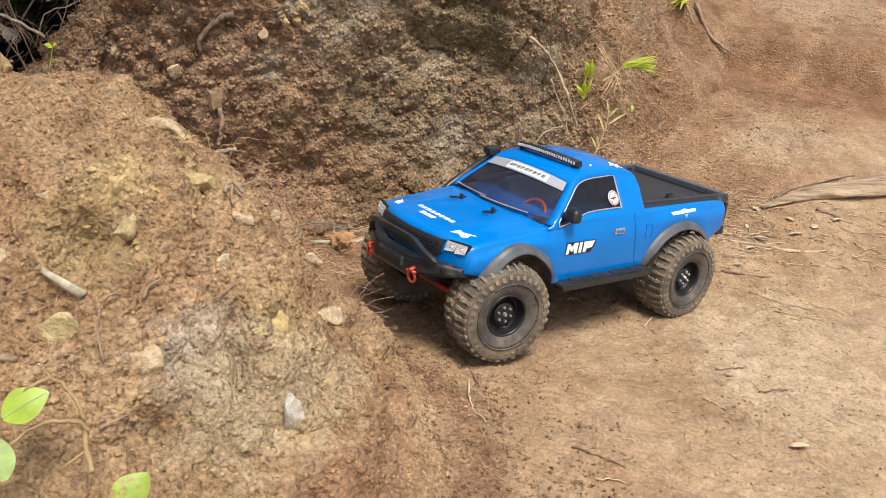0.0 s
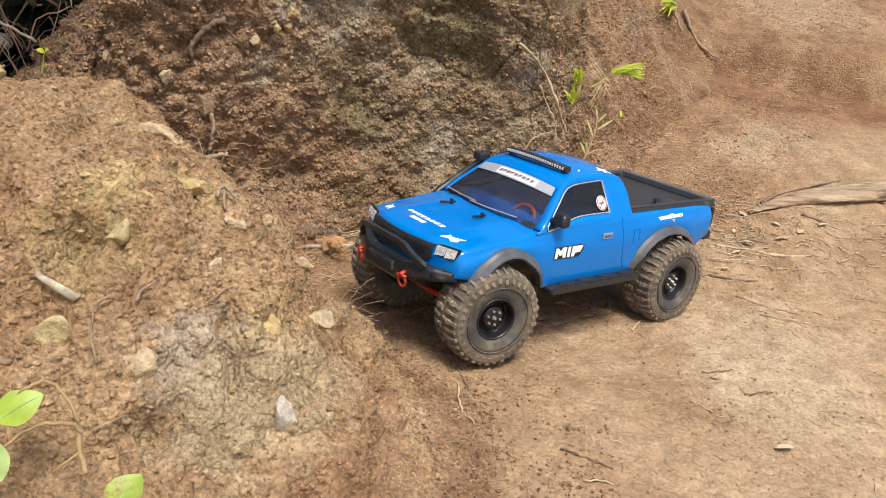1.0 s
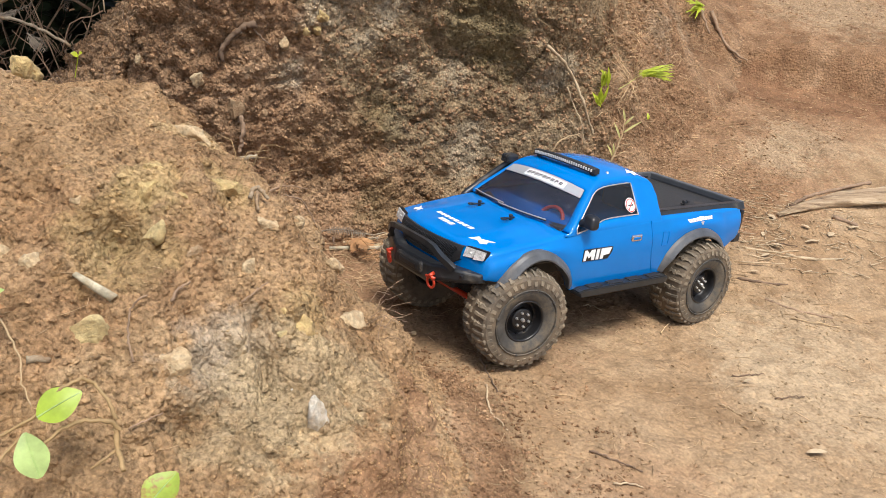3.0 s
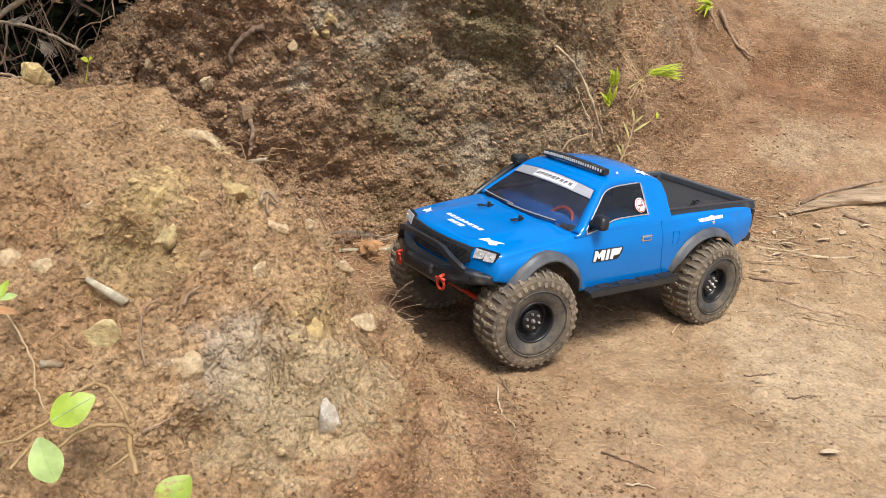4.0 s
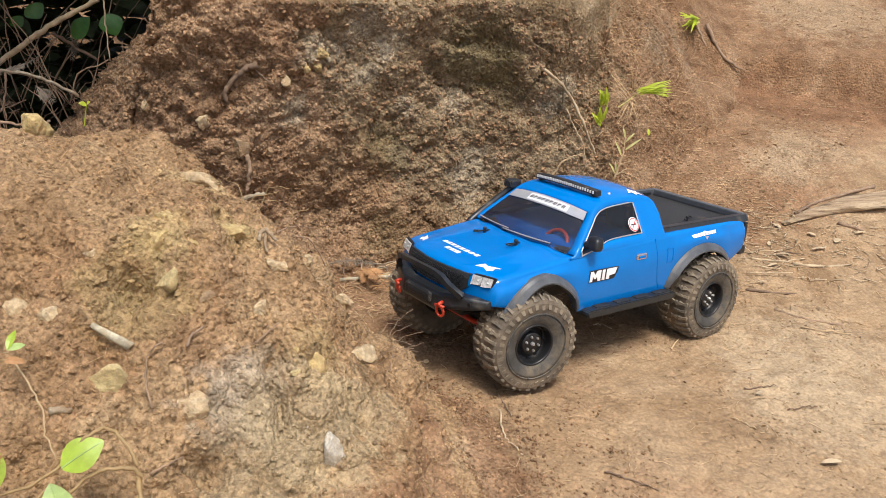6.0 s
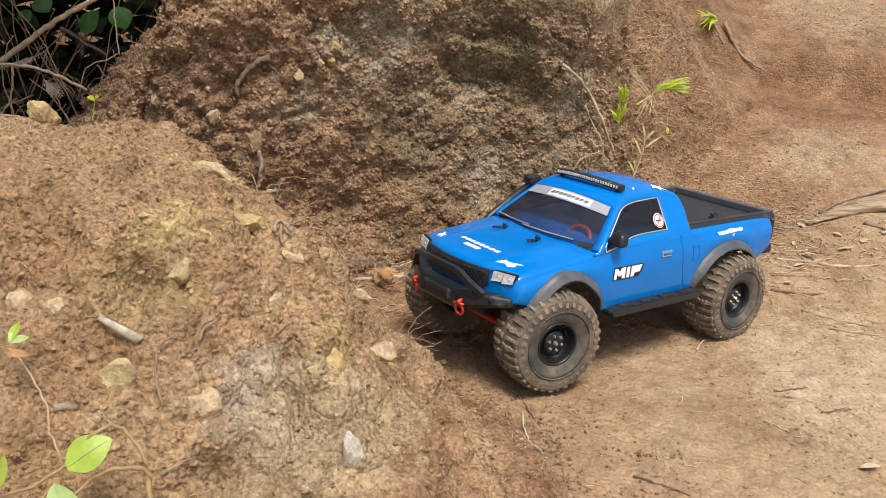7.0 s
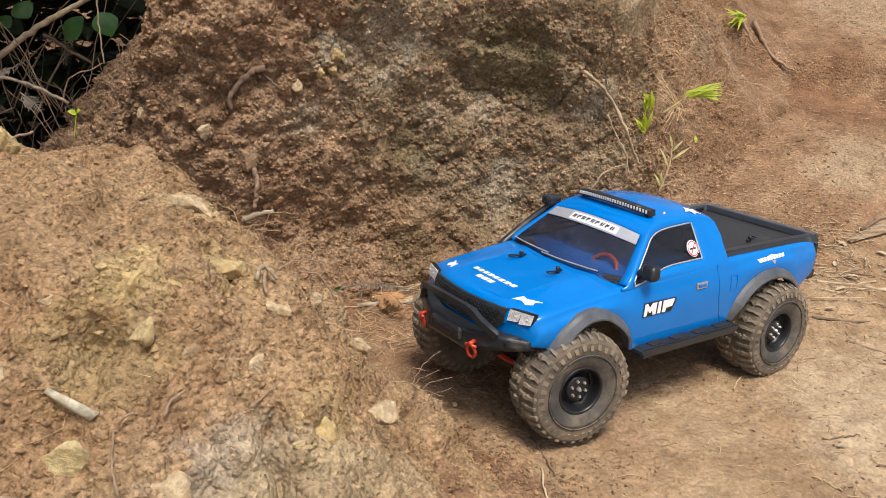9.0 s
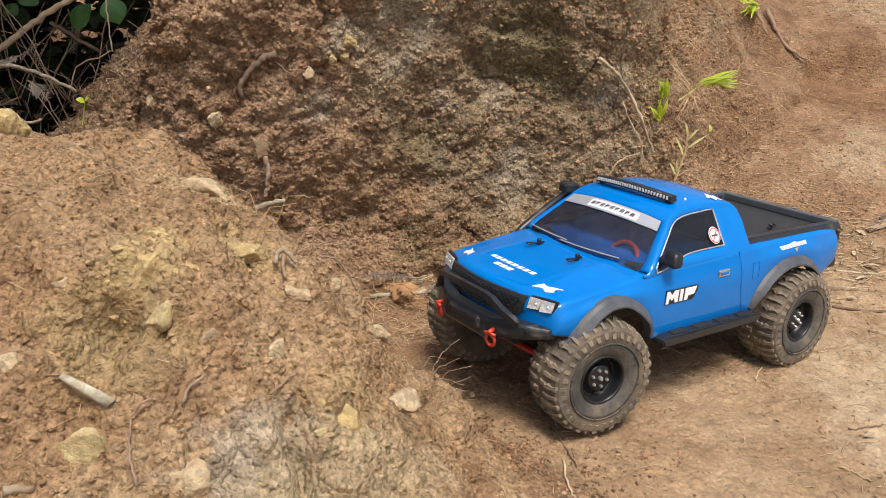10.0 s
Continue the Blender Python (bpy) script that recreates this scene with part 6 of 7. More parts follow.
# sticks in the gully and on the path
stick("gully_stick", [(-0.3520, 0.1420, 0.0077), (-0.3060, 0.1566, 0.0074), (-0.2558, 0.1795, 0.0053)], 0.0032, 0.0026, bleached_wood, "straight bleached stick lying across the gully", 41, crooked=0.0005)
rng = random.Random(8)
for k in range(26):
    x = rng.uniform(-0.38, -0.10)
    y = 0.19 + 0.45 * (x + 0.38) + rng.uniform(-0.09, 0.05)
    a, ln = rng.gauss(0.35, 0.7), rng.uniform(0.03, 0.10)
    dx, dy = math.cos(a) * ln / 2, math.sin(a) * ln / 2
    z = 0.008 + rng.uniform(0, 0.014)
    stick("twig", [(x - dx, y - dy, z + rng.uniform(-0.002, 0.006)), (x + rng.uniform(-0.006, 0.006), y, z + 0.003), (x + dx, y + dy, z + rng.uniform(-0.002, 0.010))], rng.uniform(0.0009, 0.0019), rng.uniform(0.0006, 0.0014), rng.choice((grey_wood, tan_wood, straw, dark_wood)), "dry twig among litter at the bank's foot", 50 + k, "twig", "twigs in the gully")
for k, pts in enumerate((
    [(-0.1160, -0.2440, 0.002), (-0.1164, -0.2898, 0.002), (-0.1066, -0.3114, 0.002), (-0.0963, -0.3282, 0.002)],
    [(-0.1212, -0.1833, 0.002), (-0.1129, -0.2221, 0.002), (-0.1044, -0.2557, 0.002)],
    [(-0.0127, -0.3439, 0.002), (0.0135, -0.3529, 0.002), (0.0391, -0.3633, 0.002)],
    [(0.1237, -0.0607, 0.002), (0.1452, -0.0221, 0.002)],
    [(0.0326, 0.0242, 0.002), (0.0480, 0.0286, 0.002), (0.0566, 0.0086, 0.002)],
    [(0.1933, -0.1529, 0.002), (0.2162, -0.1470, 0.002), (0.2368, -0.1441, 0.002)],
    [(0.2329, -0.1975, 0.002), (0.2536, -0.1879, 0.002), (0.2721, -0.1866, 0.002)],
    [(0.1591, -0.2191, 0.002), (0.1702, -0.2254, 0.002), (0.1797, -0.2400, 0.002)],
    [(0.0060, -0.3874, 0.002), (0.0224, -0.3814, 0.002), (0.0351, -0.3867, 0.002)],
    [(0.3782, 0.2377, 0.002), (0.4123, 0.2282, 0.002)],
    [(-0.139, -0.084, 0.003), (-0.10, -0.088, 0.006), (-0.085, -0.10, 0.005), (-0.055, -0.112, 0.003)],
    [(0.33, 0.02, 0.002), (0.40, 0.01, 0.004)],
    [(0.30, 0.17, 0.012), (0.37, 0.165, 0.016)],
)):
    stick("twig", [(p[0], p[1], soil_at(p[0], p[1]) + p[2] * 0.5 + 0.0008) for p in pts], 0.0012 if k < 3 else 0.0010, 0.0007, (tan_wood, dark_wood, dark_wood, straw)[k % 4], "thin dry twig lying on the path", 90 + k, "twig", "twigs on the path", crooked=0.0014)

# wiry roots at the mound's foot
rng = random.Random(4)
for k in range(16):
    x, y = -0.240 + rng.uniform(-0.02, 0.025), -0.27 + rng.uniform(-0.06, 0.06)
    z = soil_at(x, y)
    a = rng.uniform(-0.8, 1.6)
    ln = rng.uniform(0.02, 0.05)
    stick("root_fibre", [(x, y, z - 0.002), (x + math.cos(a) * ln * 0.4, y + math.sin(a) * ln * 0.3, z + ln * 0.35), (x + math.cos(a) * ln, y + math.sin(a) * ln * 0.6, z + ln * rng.uniform(0.1, 0.6))], 0.00045, 0.00025, tan_root, "wiry dry root at the foot of the mound", 120 + k, "root", "wiry roots", 5, 0.0007)
for k in range(9):
    x, y = -0.335 + rng.uniform(-0.04, 0.04), -0.33 + rng.uniform(-0.04, 0.06)
    z = soil_at(x, y)
    a = rng.uniform(0, 2.5)
    ln = rng.uniform(0.02, 0.05)
    stick("root_fibre", [(x, y, z - 0.002), (x + math.cos(a) * ln * 0.3, y + math.sin(a) * ln * 0.3, z + ln * 0.6), (x + math.cos(a) * ln * 0.8, y + math.sin(a) * ln * 0.5, z + ln * rng.uniform(0.5, 1.0))], 0.0005, 0.0003, stem_brown, "wiry dry grass on the mound's shoulder", 150 + k, "grass stalk", "dry stalks", 5, 0.0007)


def frond(name, line_pts, width, material, label, seed, tilt=0.3):
    """A fern frond: a curved rib with paired narrow leaflets."""
    rng = random.Random(seed)
    pts, b = [Vector(p) for p in line_pts], bmesh.new()
    smooth_pts = [Vector(p) for p in curve_points([tuple(p) for p in pts], 26)]
    n = len(smooth_pts)
    holder_ob = holder(name, Matrix.Identity(4), label, "fern")
    rod(b, smooth_pts, [0.0012 * (1 - 0.7 * k / n) for k in range(n)], 5)
    part("rib", b, material, holder_ob, smooth=True)
    b = bmesh.new()
    for k in range(2, n - 1):
        d = (smooth_pts[k + 1] - smooth_pts[k]).normalized()
        side = d.cross(Vector((0.1, -0.5, 1))).normalized()
        w = width * math.sin(math.pi * min(1, (k + 1) / n * 0.95)) ** 0.6 * rng.uniform(0.7, 1.1)
        for s in (-1, 1):
            tip = smooth_pts[k] + side * s * w + d * w * 0.35 + Vector((0, 0, -tilt * w * rng.uniform(0.2, 1.2)))
            leaf_blade(b, smooth_pts[k], tip, w * 0.15 + 0.0005, (0, -0.4, 1), 0.2, 0.2, 4)
    part("blade", b, material, holder_ob)
    return holder_ob


frond("dead_fern", [(-0.335, 0.170, 0.016), (-0.312, 0.145, 0.022), (-0.296, 0.124, 0.012), (-0.286, 0.100, 0.008)], 0.017, rust_frond, "rust-brown dead fern frond in the gully", 5)
frond("dead_fern", [(-0.318, 0.160, 0.018), (-0.302, 0.132, 0.030), (-0.284, 0.112, 0.022), (-0.268, 0.098, 0.008)], 0.014, rust_frond, "curled rust-brown dead fern frond in the gully", 9)
frond("dead_fern", [(-0.40, 0.15, 0.02), (-0.35, 0.17, 0.03), (-0.30, 0.18, 0.024), (-0.25, 0.17, 0.014)], 0.009, grey_frond, "grey-brown dead fern frond in the gully", 6)
frond("dead_fern", [(-0.28, 0.135, 0.014), (-0.255, 0.175, 0.02), (-0.23, 0.20, 0.022)], 0.008, grey_frond, "grey-brown dead fern frond by the bank", 7)
b = bmesh.new()
leaf_blade(b, (-0.385, 0.135, 0.03), (-0.373, 0.128, 0.04), 0.006, (0.3, -0.8, 0.5))
leaf_blade(b, (-0.385, 0.135, 0.03), (-0.393, 0.127, 0.041), 0.005, (-0.3, -0.8, 0.5))
tagged(part("green_sprig", b, dark_leaf), "small green sprig at the bank's foot", "plant")

# pale dead leaves on the path
for k, (x, y, ln, w, turn) in enumerate(((0.2297, -0.3015, 0.022, 0.011, 0.0), (0.2020, -0.1714, 0.014, 0.007, 0.3), (0.3656, 0.2275, 0.02, 0.012, -0.6), (0.476, 0.262, 0.02, 0.014, 0.9), (0.395, 0.30, 0.022, 0.014, 2.0), (0.43, 0.245, 0.026, 0.010, 0.1), (0.45, 0.28, 0.016, 0.010, 2.6), (0.34, 0.19, 0.018, 0.009, 0.4), (0.36, 0.25, 0.016, 0.010, 1.2), (0.31, 0.15, 0.014, 0.008, -0.4), (0.52, 0.29, 0.020, 0.009, 0.2))):
    b = bmesh.new()
    z = soil_at(x, y) + 0.003
    leaf_blade(b, (x, y, z), (x + ln * math.cos(turn), y + ln * math.sin(turn), z + 0.003), w * 0.8, (0, 0, 1), 0.12, 0.12)
    tagged(part("dead_leaf", b, tan_wood), "curled pale dead leaf on the path", "leaf", "dead leaves")

# leafy shoot on the near side of the mound
shoot = holder("leafy_shoot", Matrix.Identity(4), "brown woody shoot with spotted lime-green leaves", "plant")
for k, (pts, r0, r1) in enumerate((([(-0.4761, -0.6228, 0.1313), (-0.4623, -0.6061, 0.1284), (-0.4452, -0.5993, 0.1382), (-0.4282, -0.5891, 0.1580), (-0.4195, -0.5812, 0.1612), (-0.4136, -0.5757, 0.1552), (-0.4009, -0.5819, 0.1460), (-0.3950, -0.5856, 0.1342)], 0.0010, 0.0015), ([(-0.4345, -0.6092, 0.1240), (-0.4258, -0.6005, 0.1333), (-0.4132, -0.5930, 0.1362), (-0.3978, -0.5876, 0.1336), (-0.3921, -0.5866, 0.1263)], 0.0011, 0.0017), ([(-0.3954, -0.5860, 0.1276), (-0.3935, -0.5905, 0.1155), (-0.3837, -0.6051, 0.1080)], 0.0020, 0.0016), ([(-0.3937, -0.5915, 0.1139), (-0.3983, -0.6015, 0.1124), (-0.4057, -0.6041, 0.1061)], 0.0010, 0.0008), ([(-0.4570, -0.6266, 0.1197), (-0.4529, -0.6146, 0.1245), (-0.4457, -0.6092, 0.1332)], 0.0013, 0.0010))):
    stick("stem", pts, r0, r1, stem_brown, "", 170 + k, crooked=0.0006, parent=shoot)
for k, (base, tip, w, face, mat) in enumerate((
    ((-0.4401, -0.6028, 0.1416), (-0.4167, -0.5877, 0.1546), 0.024, (0.1, -0.75, 0.65), lime_leaf),
    ((-0.3640, -0.6191, 0.0898), (-0.3498, -0.5987, 0.1057), 0.026, (-0.1, -0.7, 0.7), spot_leaf),
    ((-0.4295, -0.6253, 0.1114), (-0.4440, -0.6130, 0.1358), 0.022, (0.2, -0.85, 0.5), pale_leaf),
    ((-0.4770, -0.6260, 0.1341), (-0.4893, -0.6135, 0.1692), 0.028, (0.3, -0.8, 0.5), spot_leaf),
)):
    b = bmesh.new()
    leaf_blade(b, base, tip, w, face, 0.10, 0.12, 12)
    bl = part("leaf", b, mat, shoot, smooth=True)
    b = bmesh.new()
    p0, p1 = Vector(base), Vector(tip)
    up = Vector(face).normalized()
    rod(b, [p0.lerp(p1, f) + up * (0.10 * (p1 - p0).length * math.sin(math.pi * f) * 0.5 + 0.0003) for f in (0, 0.2, 0.4, 0.6, 0.8, 0.95)], [0.0007, 0.0006, 0.0005, 0.0004, 0.0003, 0.0002], 5)
    part("midrib", b, pale_leaf, bl)
seedling = holder("seedling", Matrix.Identity(4), "tiny reddish-green seedling on the mound", "plant")
stick("stem", [(-0.4971, -0.5586, 0.1982), (-0.4855, -0.5504, 0.1962)], 0.0010, 0.0006, stem_brown, "", 181, crooked=0.0004, parent=seedling)
stick("stem", [(-0.4966, -0.5455, 0.1924), (-0.4829, -0.5523, 0.1771), (-0.4710, -0.5603, 0.1593), (-0.4661, -0.5709, 0.1473), (-0.4556, -0.5795, 0.1340)], 0.0008, 0.0005, straw, "", 182, crooked=0.0008, parent=seedling)
for k, (base, tip) in enumerate((((-0.4962, -0.5514, 0.2028), (-0.4963, -0.5370, 0.2118)), ((-0.4971, -0.5586, 0.1982), (-0.4834, -0.5512, 0.1936)), ((-0.4962, -0.5514, 0.2028), (-0.4880, -0.5420, 0.2030)))):
    b = bmesh.new()
    leaf_blade(b, base, tip, 0.006, (0.1, -0.7, 0.7), 0.15, 0.2, 5)
    part("leaf", b, (lime_leaf, rust_frond, pale_leaf)[k], seedling)

# sprout behind the truck
sprout = holder("sprout", Matrix.Identity(4), "slender sprout with narrow yellow-green leaves", "plant")
stick("stem", [(0.1076, 0.3600, 0.1354), (0.1161, 0.3600, 0.1664), (0.1206, 0.3600, 0.1888), (0.1223, 0.3600, 0.2168)], 0.0020, 0.0011, straw, "", 191, crooked=0.001, parent=sprout)
for k, (base, tip, w) in enumerate((((0.1217, 0.3600, 0.2138), (0.1143, 0.3550, 0.2350), 0.0042), ((0.1224, 0.3600, 0.2068), (0.1360, 0.3550, 0.2251), 0.0042), ((0.1184, 0.3600, 0.1817), (0.1023, 0.3550, 0.2109), 0.0042), ((0.1231, 0.3600, 0.1929), (0.1499, 0.3550, 0.2159), 0.0042), ((0.1100, 0.3600, 0.1499), (0.0968, 0.3550, 0.1707), 0.0042), ((0.1115, 0.3600, 0.1540), (0.1075, 0.3550, 0.1732), 0.0042))):
    b = bmesh.new()
    leaf_blade(b, base, tip, w, (0, -0.8, 0.6), 0.12, 0.2, 7)
    part("leaf", b, sprout_leaf, sprout)
for k, pts in enumerate(([(0.1144, 0.3600, 0.1643), (0.1275, 0.3600, 0.1710), (0.1401, 0.3600, 0.1745)], [(0.1122, 0.3600, 0.1479), (0.1252, 0.3600, 0.1567), (0.1366, 0.3600, 0.1612)])):
    stick("side_twig", pts, 0.0014, 0.0007, straw, "", 195 + k, crooked=0.0008, parent=sprout)


def tuft(name, base, tips, n, width, material, label, seed, spread=0.016):
    """A bunch of narrow blades fanning from one base towards a few tips."""
    rng = random.Random(seed)
    ob = holder(name, Matrix.Identity(4), label, "grass")
    for k in range(n):
        b = bmesh.new()
        tip = Vector(rng.choice(tips)) + Vector([rng.uniform(-spread, spread) for _ in range(3)])
        start = Vector(base) + Vector([rng.uniform(-0.006, 0.006) for _ in range(3)])
        leaf_blade(b, start, tip, width * rng.uniform(0.7, 1.2), (rng.uniform(-0.5, 0.5), -0.8, 0.5), rng.uniform(0.05, 0.2), 0.25, 5)
        part("blade", b, material, ob)
    return ob


tuft("grass_tuft", (0.1489, 0.4200, 0.2891), ((0.2000, 0.4200, 0.3060), (0.2044, 0.4200, 0.2953), (0.2037, 0.4200, 0.2854)), 30, 0.0026, tuft_leaf, "bright yellow-green grass tuft on the bank", 3, 0.007)
tuft("grass_tuft", (0.0793, 0.3620, 0.2723), ((0.0778, 0.3570, 0.2969), (0.0727, 0.3570, 0.2900)), 14, 0.005, tuft_leaf, "small bright green tuft on the bank", 4, 0.008)
tuft("grass_tuft", (0.0736, 0.3550, 0.2411), ((0.0761, 0.3500, 0.2652), (0.0649, 0.3500, 0.2609)), 12, 0.005, tuft_leaf, "small bright green tuft on the bank", 5, 0.008)
tuft("grass_tuft", (0.3767, 0.9142, 0.3984), ((0.3394, 0.8781, 0.4107), (0.3371, 0.8500, 0.3911)), 22, 0.005, tuft_leaf, "green grass tuft hanging over the slope", 6, 0.018)
tuft("dry_tuft", (0.1377, 0.4300, 0.2733), ((0.0897, 0.4100, 0.3085), (0.1468, 0.4100, 0.3304), (0.1446, 0.4000, 0.2478), (0.1205, 0.4200, 0.2284), (0.1801, 0.4200, 0.3210)), 34, 0.0010, straw, "fan of dry grass round the green tuft", 8, 0.02)
stick("tuft_stalk", [(0.1073, 0.4200, 0.2553), (0.1308, 0.4200, 0.2714), (0.1519, 0.4200, 0.2892)], 0.0012, 0.0008, sprout_leaf, "yellow-green stalk of a grass tuft", 9, "grass stalk")
b = bmesh.new()
leaf_blade(b, (0.1943, 0.4917, 0.1982), (0.1930, 0.4975, 0.2101), 0.006, (0, -0.8, 0.5), 0.2, 0.2, 5)
tagged(part("small_leaf", b, tuft_leaf), "single yellow-green leaf on the bank", "leaf")

# thicket in the dark hollow behind the mound
stick("branch", [(-0.9488, 0.2000, 0.2765), (-0.8905, 0.2000, 0.3156), (-0.8428, 0.2000, 0.3485), (-0.8052, 0.2000, 0.3747), (-0.7687, 0.2000, 0.3949), (-0.7238, 0.2000, 0.4184)], 0.0050, 0.0036, tan_wood, "thick tan dead branch across the hollow", 201, "branch", crooked=0.0015)
stick("branch", [(-0.7030, 0.1700, 0.4269), (-0.7037, 0.1700, 0.3987), (-0.7024, 0.1700, 0.3665), (-0.7012, 0.1700, 0.3321)], 0.0013, 0.0010, tan_wood, "thin pale upright twig in the hollow", 202, "branch")
stick("branch", [(-0.8800, 0.1200, 0.3187), (-0.8475, 0.1200, 0.3168), (-0.8069, 0.1200, 0.3153), (-0.7674, 0.1200, 0.3034), (-0.7317, 0.1200, 0.2847)], 0.0022, 0.0024, grey_wood, "bowed grey stem arching out of the hollow", 203, "branch")
stick("branch", [(-0.8214, 0.2500, 0.3631), (-0.7879, 0.2500, 0.3429), (-0.7523, 0.2500, 0.3227)], 0.0030, 0.0022, dark_wood, "dark dead branch deep in the hollow", 204, "branch")
stick("branch", [(-0.8410, 0.1300, 0.3137), (-0.8432, 0.1300, 0.2853), (-0.8507, 0.1300, 0.2604), (-0.8689, 0.1300, 0.2388)], 0.0018, 0.0014, tan_root, "bent pale stem in the hollow", 205, "branch")
stick("branch", [(-0.8058, 0.0000, 0.2640), (-0.7758, 0.0000, 0.2631), (-0.7462, 0.0000, 0.2598), (-0.7189, 0.0000, 0.2684)], 0.0020, 0.0016, tan_root, "low stem behind the mound's crest", 206, "branch")
for k, (base, tip, w) in enumerate((((-0.8407, 0.2200, 0.4050), (-0.8233, 0.2200, 0.3869), 0.034), ((-0.7102, 0.1900, 0.3981), (-0.6963, 0.1900, 0.3679), 0.036), ((-0.7848, 0.2400, 0.3568), (-0.7569, 0.2400, 0.3897), 0.03), ((-0.8784, 0.2400, 0.3848), (-0.8640, 0.2400, 0.3714), 0.024))):
    b = bmesh.new()
    leaf_blade(b, base, tip, w, (0.3, -0.8, 0.6), 0.1, 0.12, 10)
    tagged(part("broad_leaf", b, dark_leaf, None, "", True), "broad dark green leaf in the hollow", "leaf", "broad leaves")
for k, pts in enumerate(([(-0.8679, 0.1400, 0.3075), (-0.8419, 0.1400, 0.3151), (-0.8158, 0.1400, 0.3242), (-0.7909, 0.1400, 0.3380)], [(-0.7995, 0.2600, 0.3826), (-0.7961, 0.2600, 0.3554), (-0.8027, 0.2600, 0.3195)], [(-0.7726, 0.0800, 0.3023), (-0.7580, 0.0800, 0.2912), (-0.7474, 0.0800, 0.2798)])):
    frond("dead_fern", pts, 0.013, grey_frond, "grey dead fern frond in the dark hollow", 60 + k)
b = bmesh.new()
leaf_blade(b, (-0.7081, 0.0900, 0.2761), (-0.7161, 0.0840, 0.2801), 0.009, (0, -0.7, 0.7), 0.2, 0.2, 5)
leaf_blade(b, (-0.7081, 0.0900, 0.2761), (-0.6991, 0.0840, 0.2821), 0.009, (0.2, -0.7, 0.7), 0.2, 0.2, 5)
rod(b, [(-0.7081, 0.0900, 0.2761), (-0.7141, 0.0900, 0.2461)], 0.0007, 5)
tagged(part("tiny_sprout", b, tuft_leaf), "tiny yellow-green sprout at the bank's corner", "plant")
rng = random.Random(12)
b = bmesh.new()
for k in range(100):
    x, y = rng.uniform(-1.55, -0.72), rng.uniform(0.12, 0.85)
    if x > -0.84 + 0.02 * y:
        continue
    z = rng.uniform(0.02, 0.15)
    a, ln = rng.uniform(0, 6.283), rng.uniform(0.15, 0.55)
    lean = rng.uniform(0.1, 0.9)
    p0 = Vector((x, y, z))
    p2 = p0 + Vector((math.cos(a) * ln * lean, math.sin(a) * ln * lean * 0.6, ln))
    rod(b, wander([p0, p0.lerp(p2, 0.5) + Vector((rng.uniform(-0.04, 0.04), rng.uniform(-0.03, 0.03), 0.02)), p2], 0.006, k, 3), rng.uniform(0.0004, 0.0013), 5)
tagged(part("thicket_stems", b, shade_bark, None, "", True), "tangle of thin brown stems coloured darker for the shaded hollow", "undergrowth", kind="stuff")
b = bmesh.new()
for k in range(48):
    x, y, z = rng.uniform(-1.02, -0.75), rng.uniform(0.13, 0.34), rng.uniform(0.16, 0.30)
    a, ln = rng.uniform(0, 6.283), rng.uniform(0.06, 0.26)
    p0 = Vector((x, y, z))
    p2 = p0 + Vector((math.cos(a) * ln * 0.5, abs(math.sin(a)) * ln * 0.2, ln * rng.uniform(0.2, 1.0)))
    rod(b, wander([p0, p0.lerp(p2, 0.5) + Vector((rng.uniform(-0.02, 0.02), 0, 0.012)), p2], 0.003, k, 3), rng.uniform(0.0004, 0.0012), 5)
tagged(part("pale_stems", b, tan_root, None, "", True), "thin tan stems and dead twigs before the dark hollow", "undergrowth", kind="stuff")
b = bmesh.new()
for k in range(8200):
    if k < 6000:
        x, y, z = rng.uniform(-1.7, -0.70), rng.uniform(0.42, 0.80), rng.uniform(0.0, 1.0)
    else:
        # unseen canopy added overhead to block light from the hollow
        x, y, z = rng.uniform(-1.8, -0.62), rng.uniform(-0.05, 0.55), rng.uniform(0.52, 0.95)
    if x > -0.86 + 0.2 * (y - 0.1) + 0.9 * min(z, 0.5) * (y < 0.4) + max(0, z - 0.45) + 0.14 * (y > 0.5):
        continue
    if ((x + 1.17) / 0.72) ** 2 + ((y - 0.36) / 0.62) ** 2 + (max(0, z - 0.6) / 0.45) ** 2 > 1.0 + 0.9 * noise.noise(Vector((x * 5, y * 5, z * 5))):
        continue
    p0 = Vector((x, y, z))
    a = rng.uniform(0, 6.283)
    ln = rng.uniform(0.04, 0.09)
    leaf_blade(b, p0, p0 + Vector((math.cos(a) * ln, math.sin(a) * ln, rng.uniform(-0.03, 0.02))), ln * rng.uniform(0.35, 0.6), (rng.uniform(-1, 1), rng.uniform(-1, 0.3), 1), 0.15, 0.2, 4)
tagged(part("thicket_leaves", b, gloom_leaf), "dense undergrowth leaves coloured dark as shade, with unseen shading canopy", "undergrowth", kind="stuff")
b = bmesh.new()
for k in range(300):
    x, y = rng.uniform(-1.25, -0.70), rng.uniform(-0.05, 0.5)
    p0 = Vector((x, y, soil_at(x, y) + rng.uniform(0.0, 0.03)))
    a, ln = rng.uniform(0, 6.283), rng.uniform(0.03, 0.10)
    rod(b, [p0, p0 + Vector((math.cos(a) * ln * 0.5, math.sin(a) * ln * 0.5, rng.uniform(0.0, 0.02))), p0 + Vector((math.cos(a) * ln, math.sin(a) * ln, rng.uniform(-0.01, 0.02)))], rng.uniform(0.0004, 0.0012), 4)
tagged(part("hollow_litter", b, grey_frond), "grey-brown twigs and dead fronds on the hollow's floor", "litter", kind="stuff")


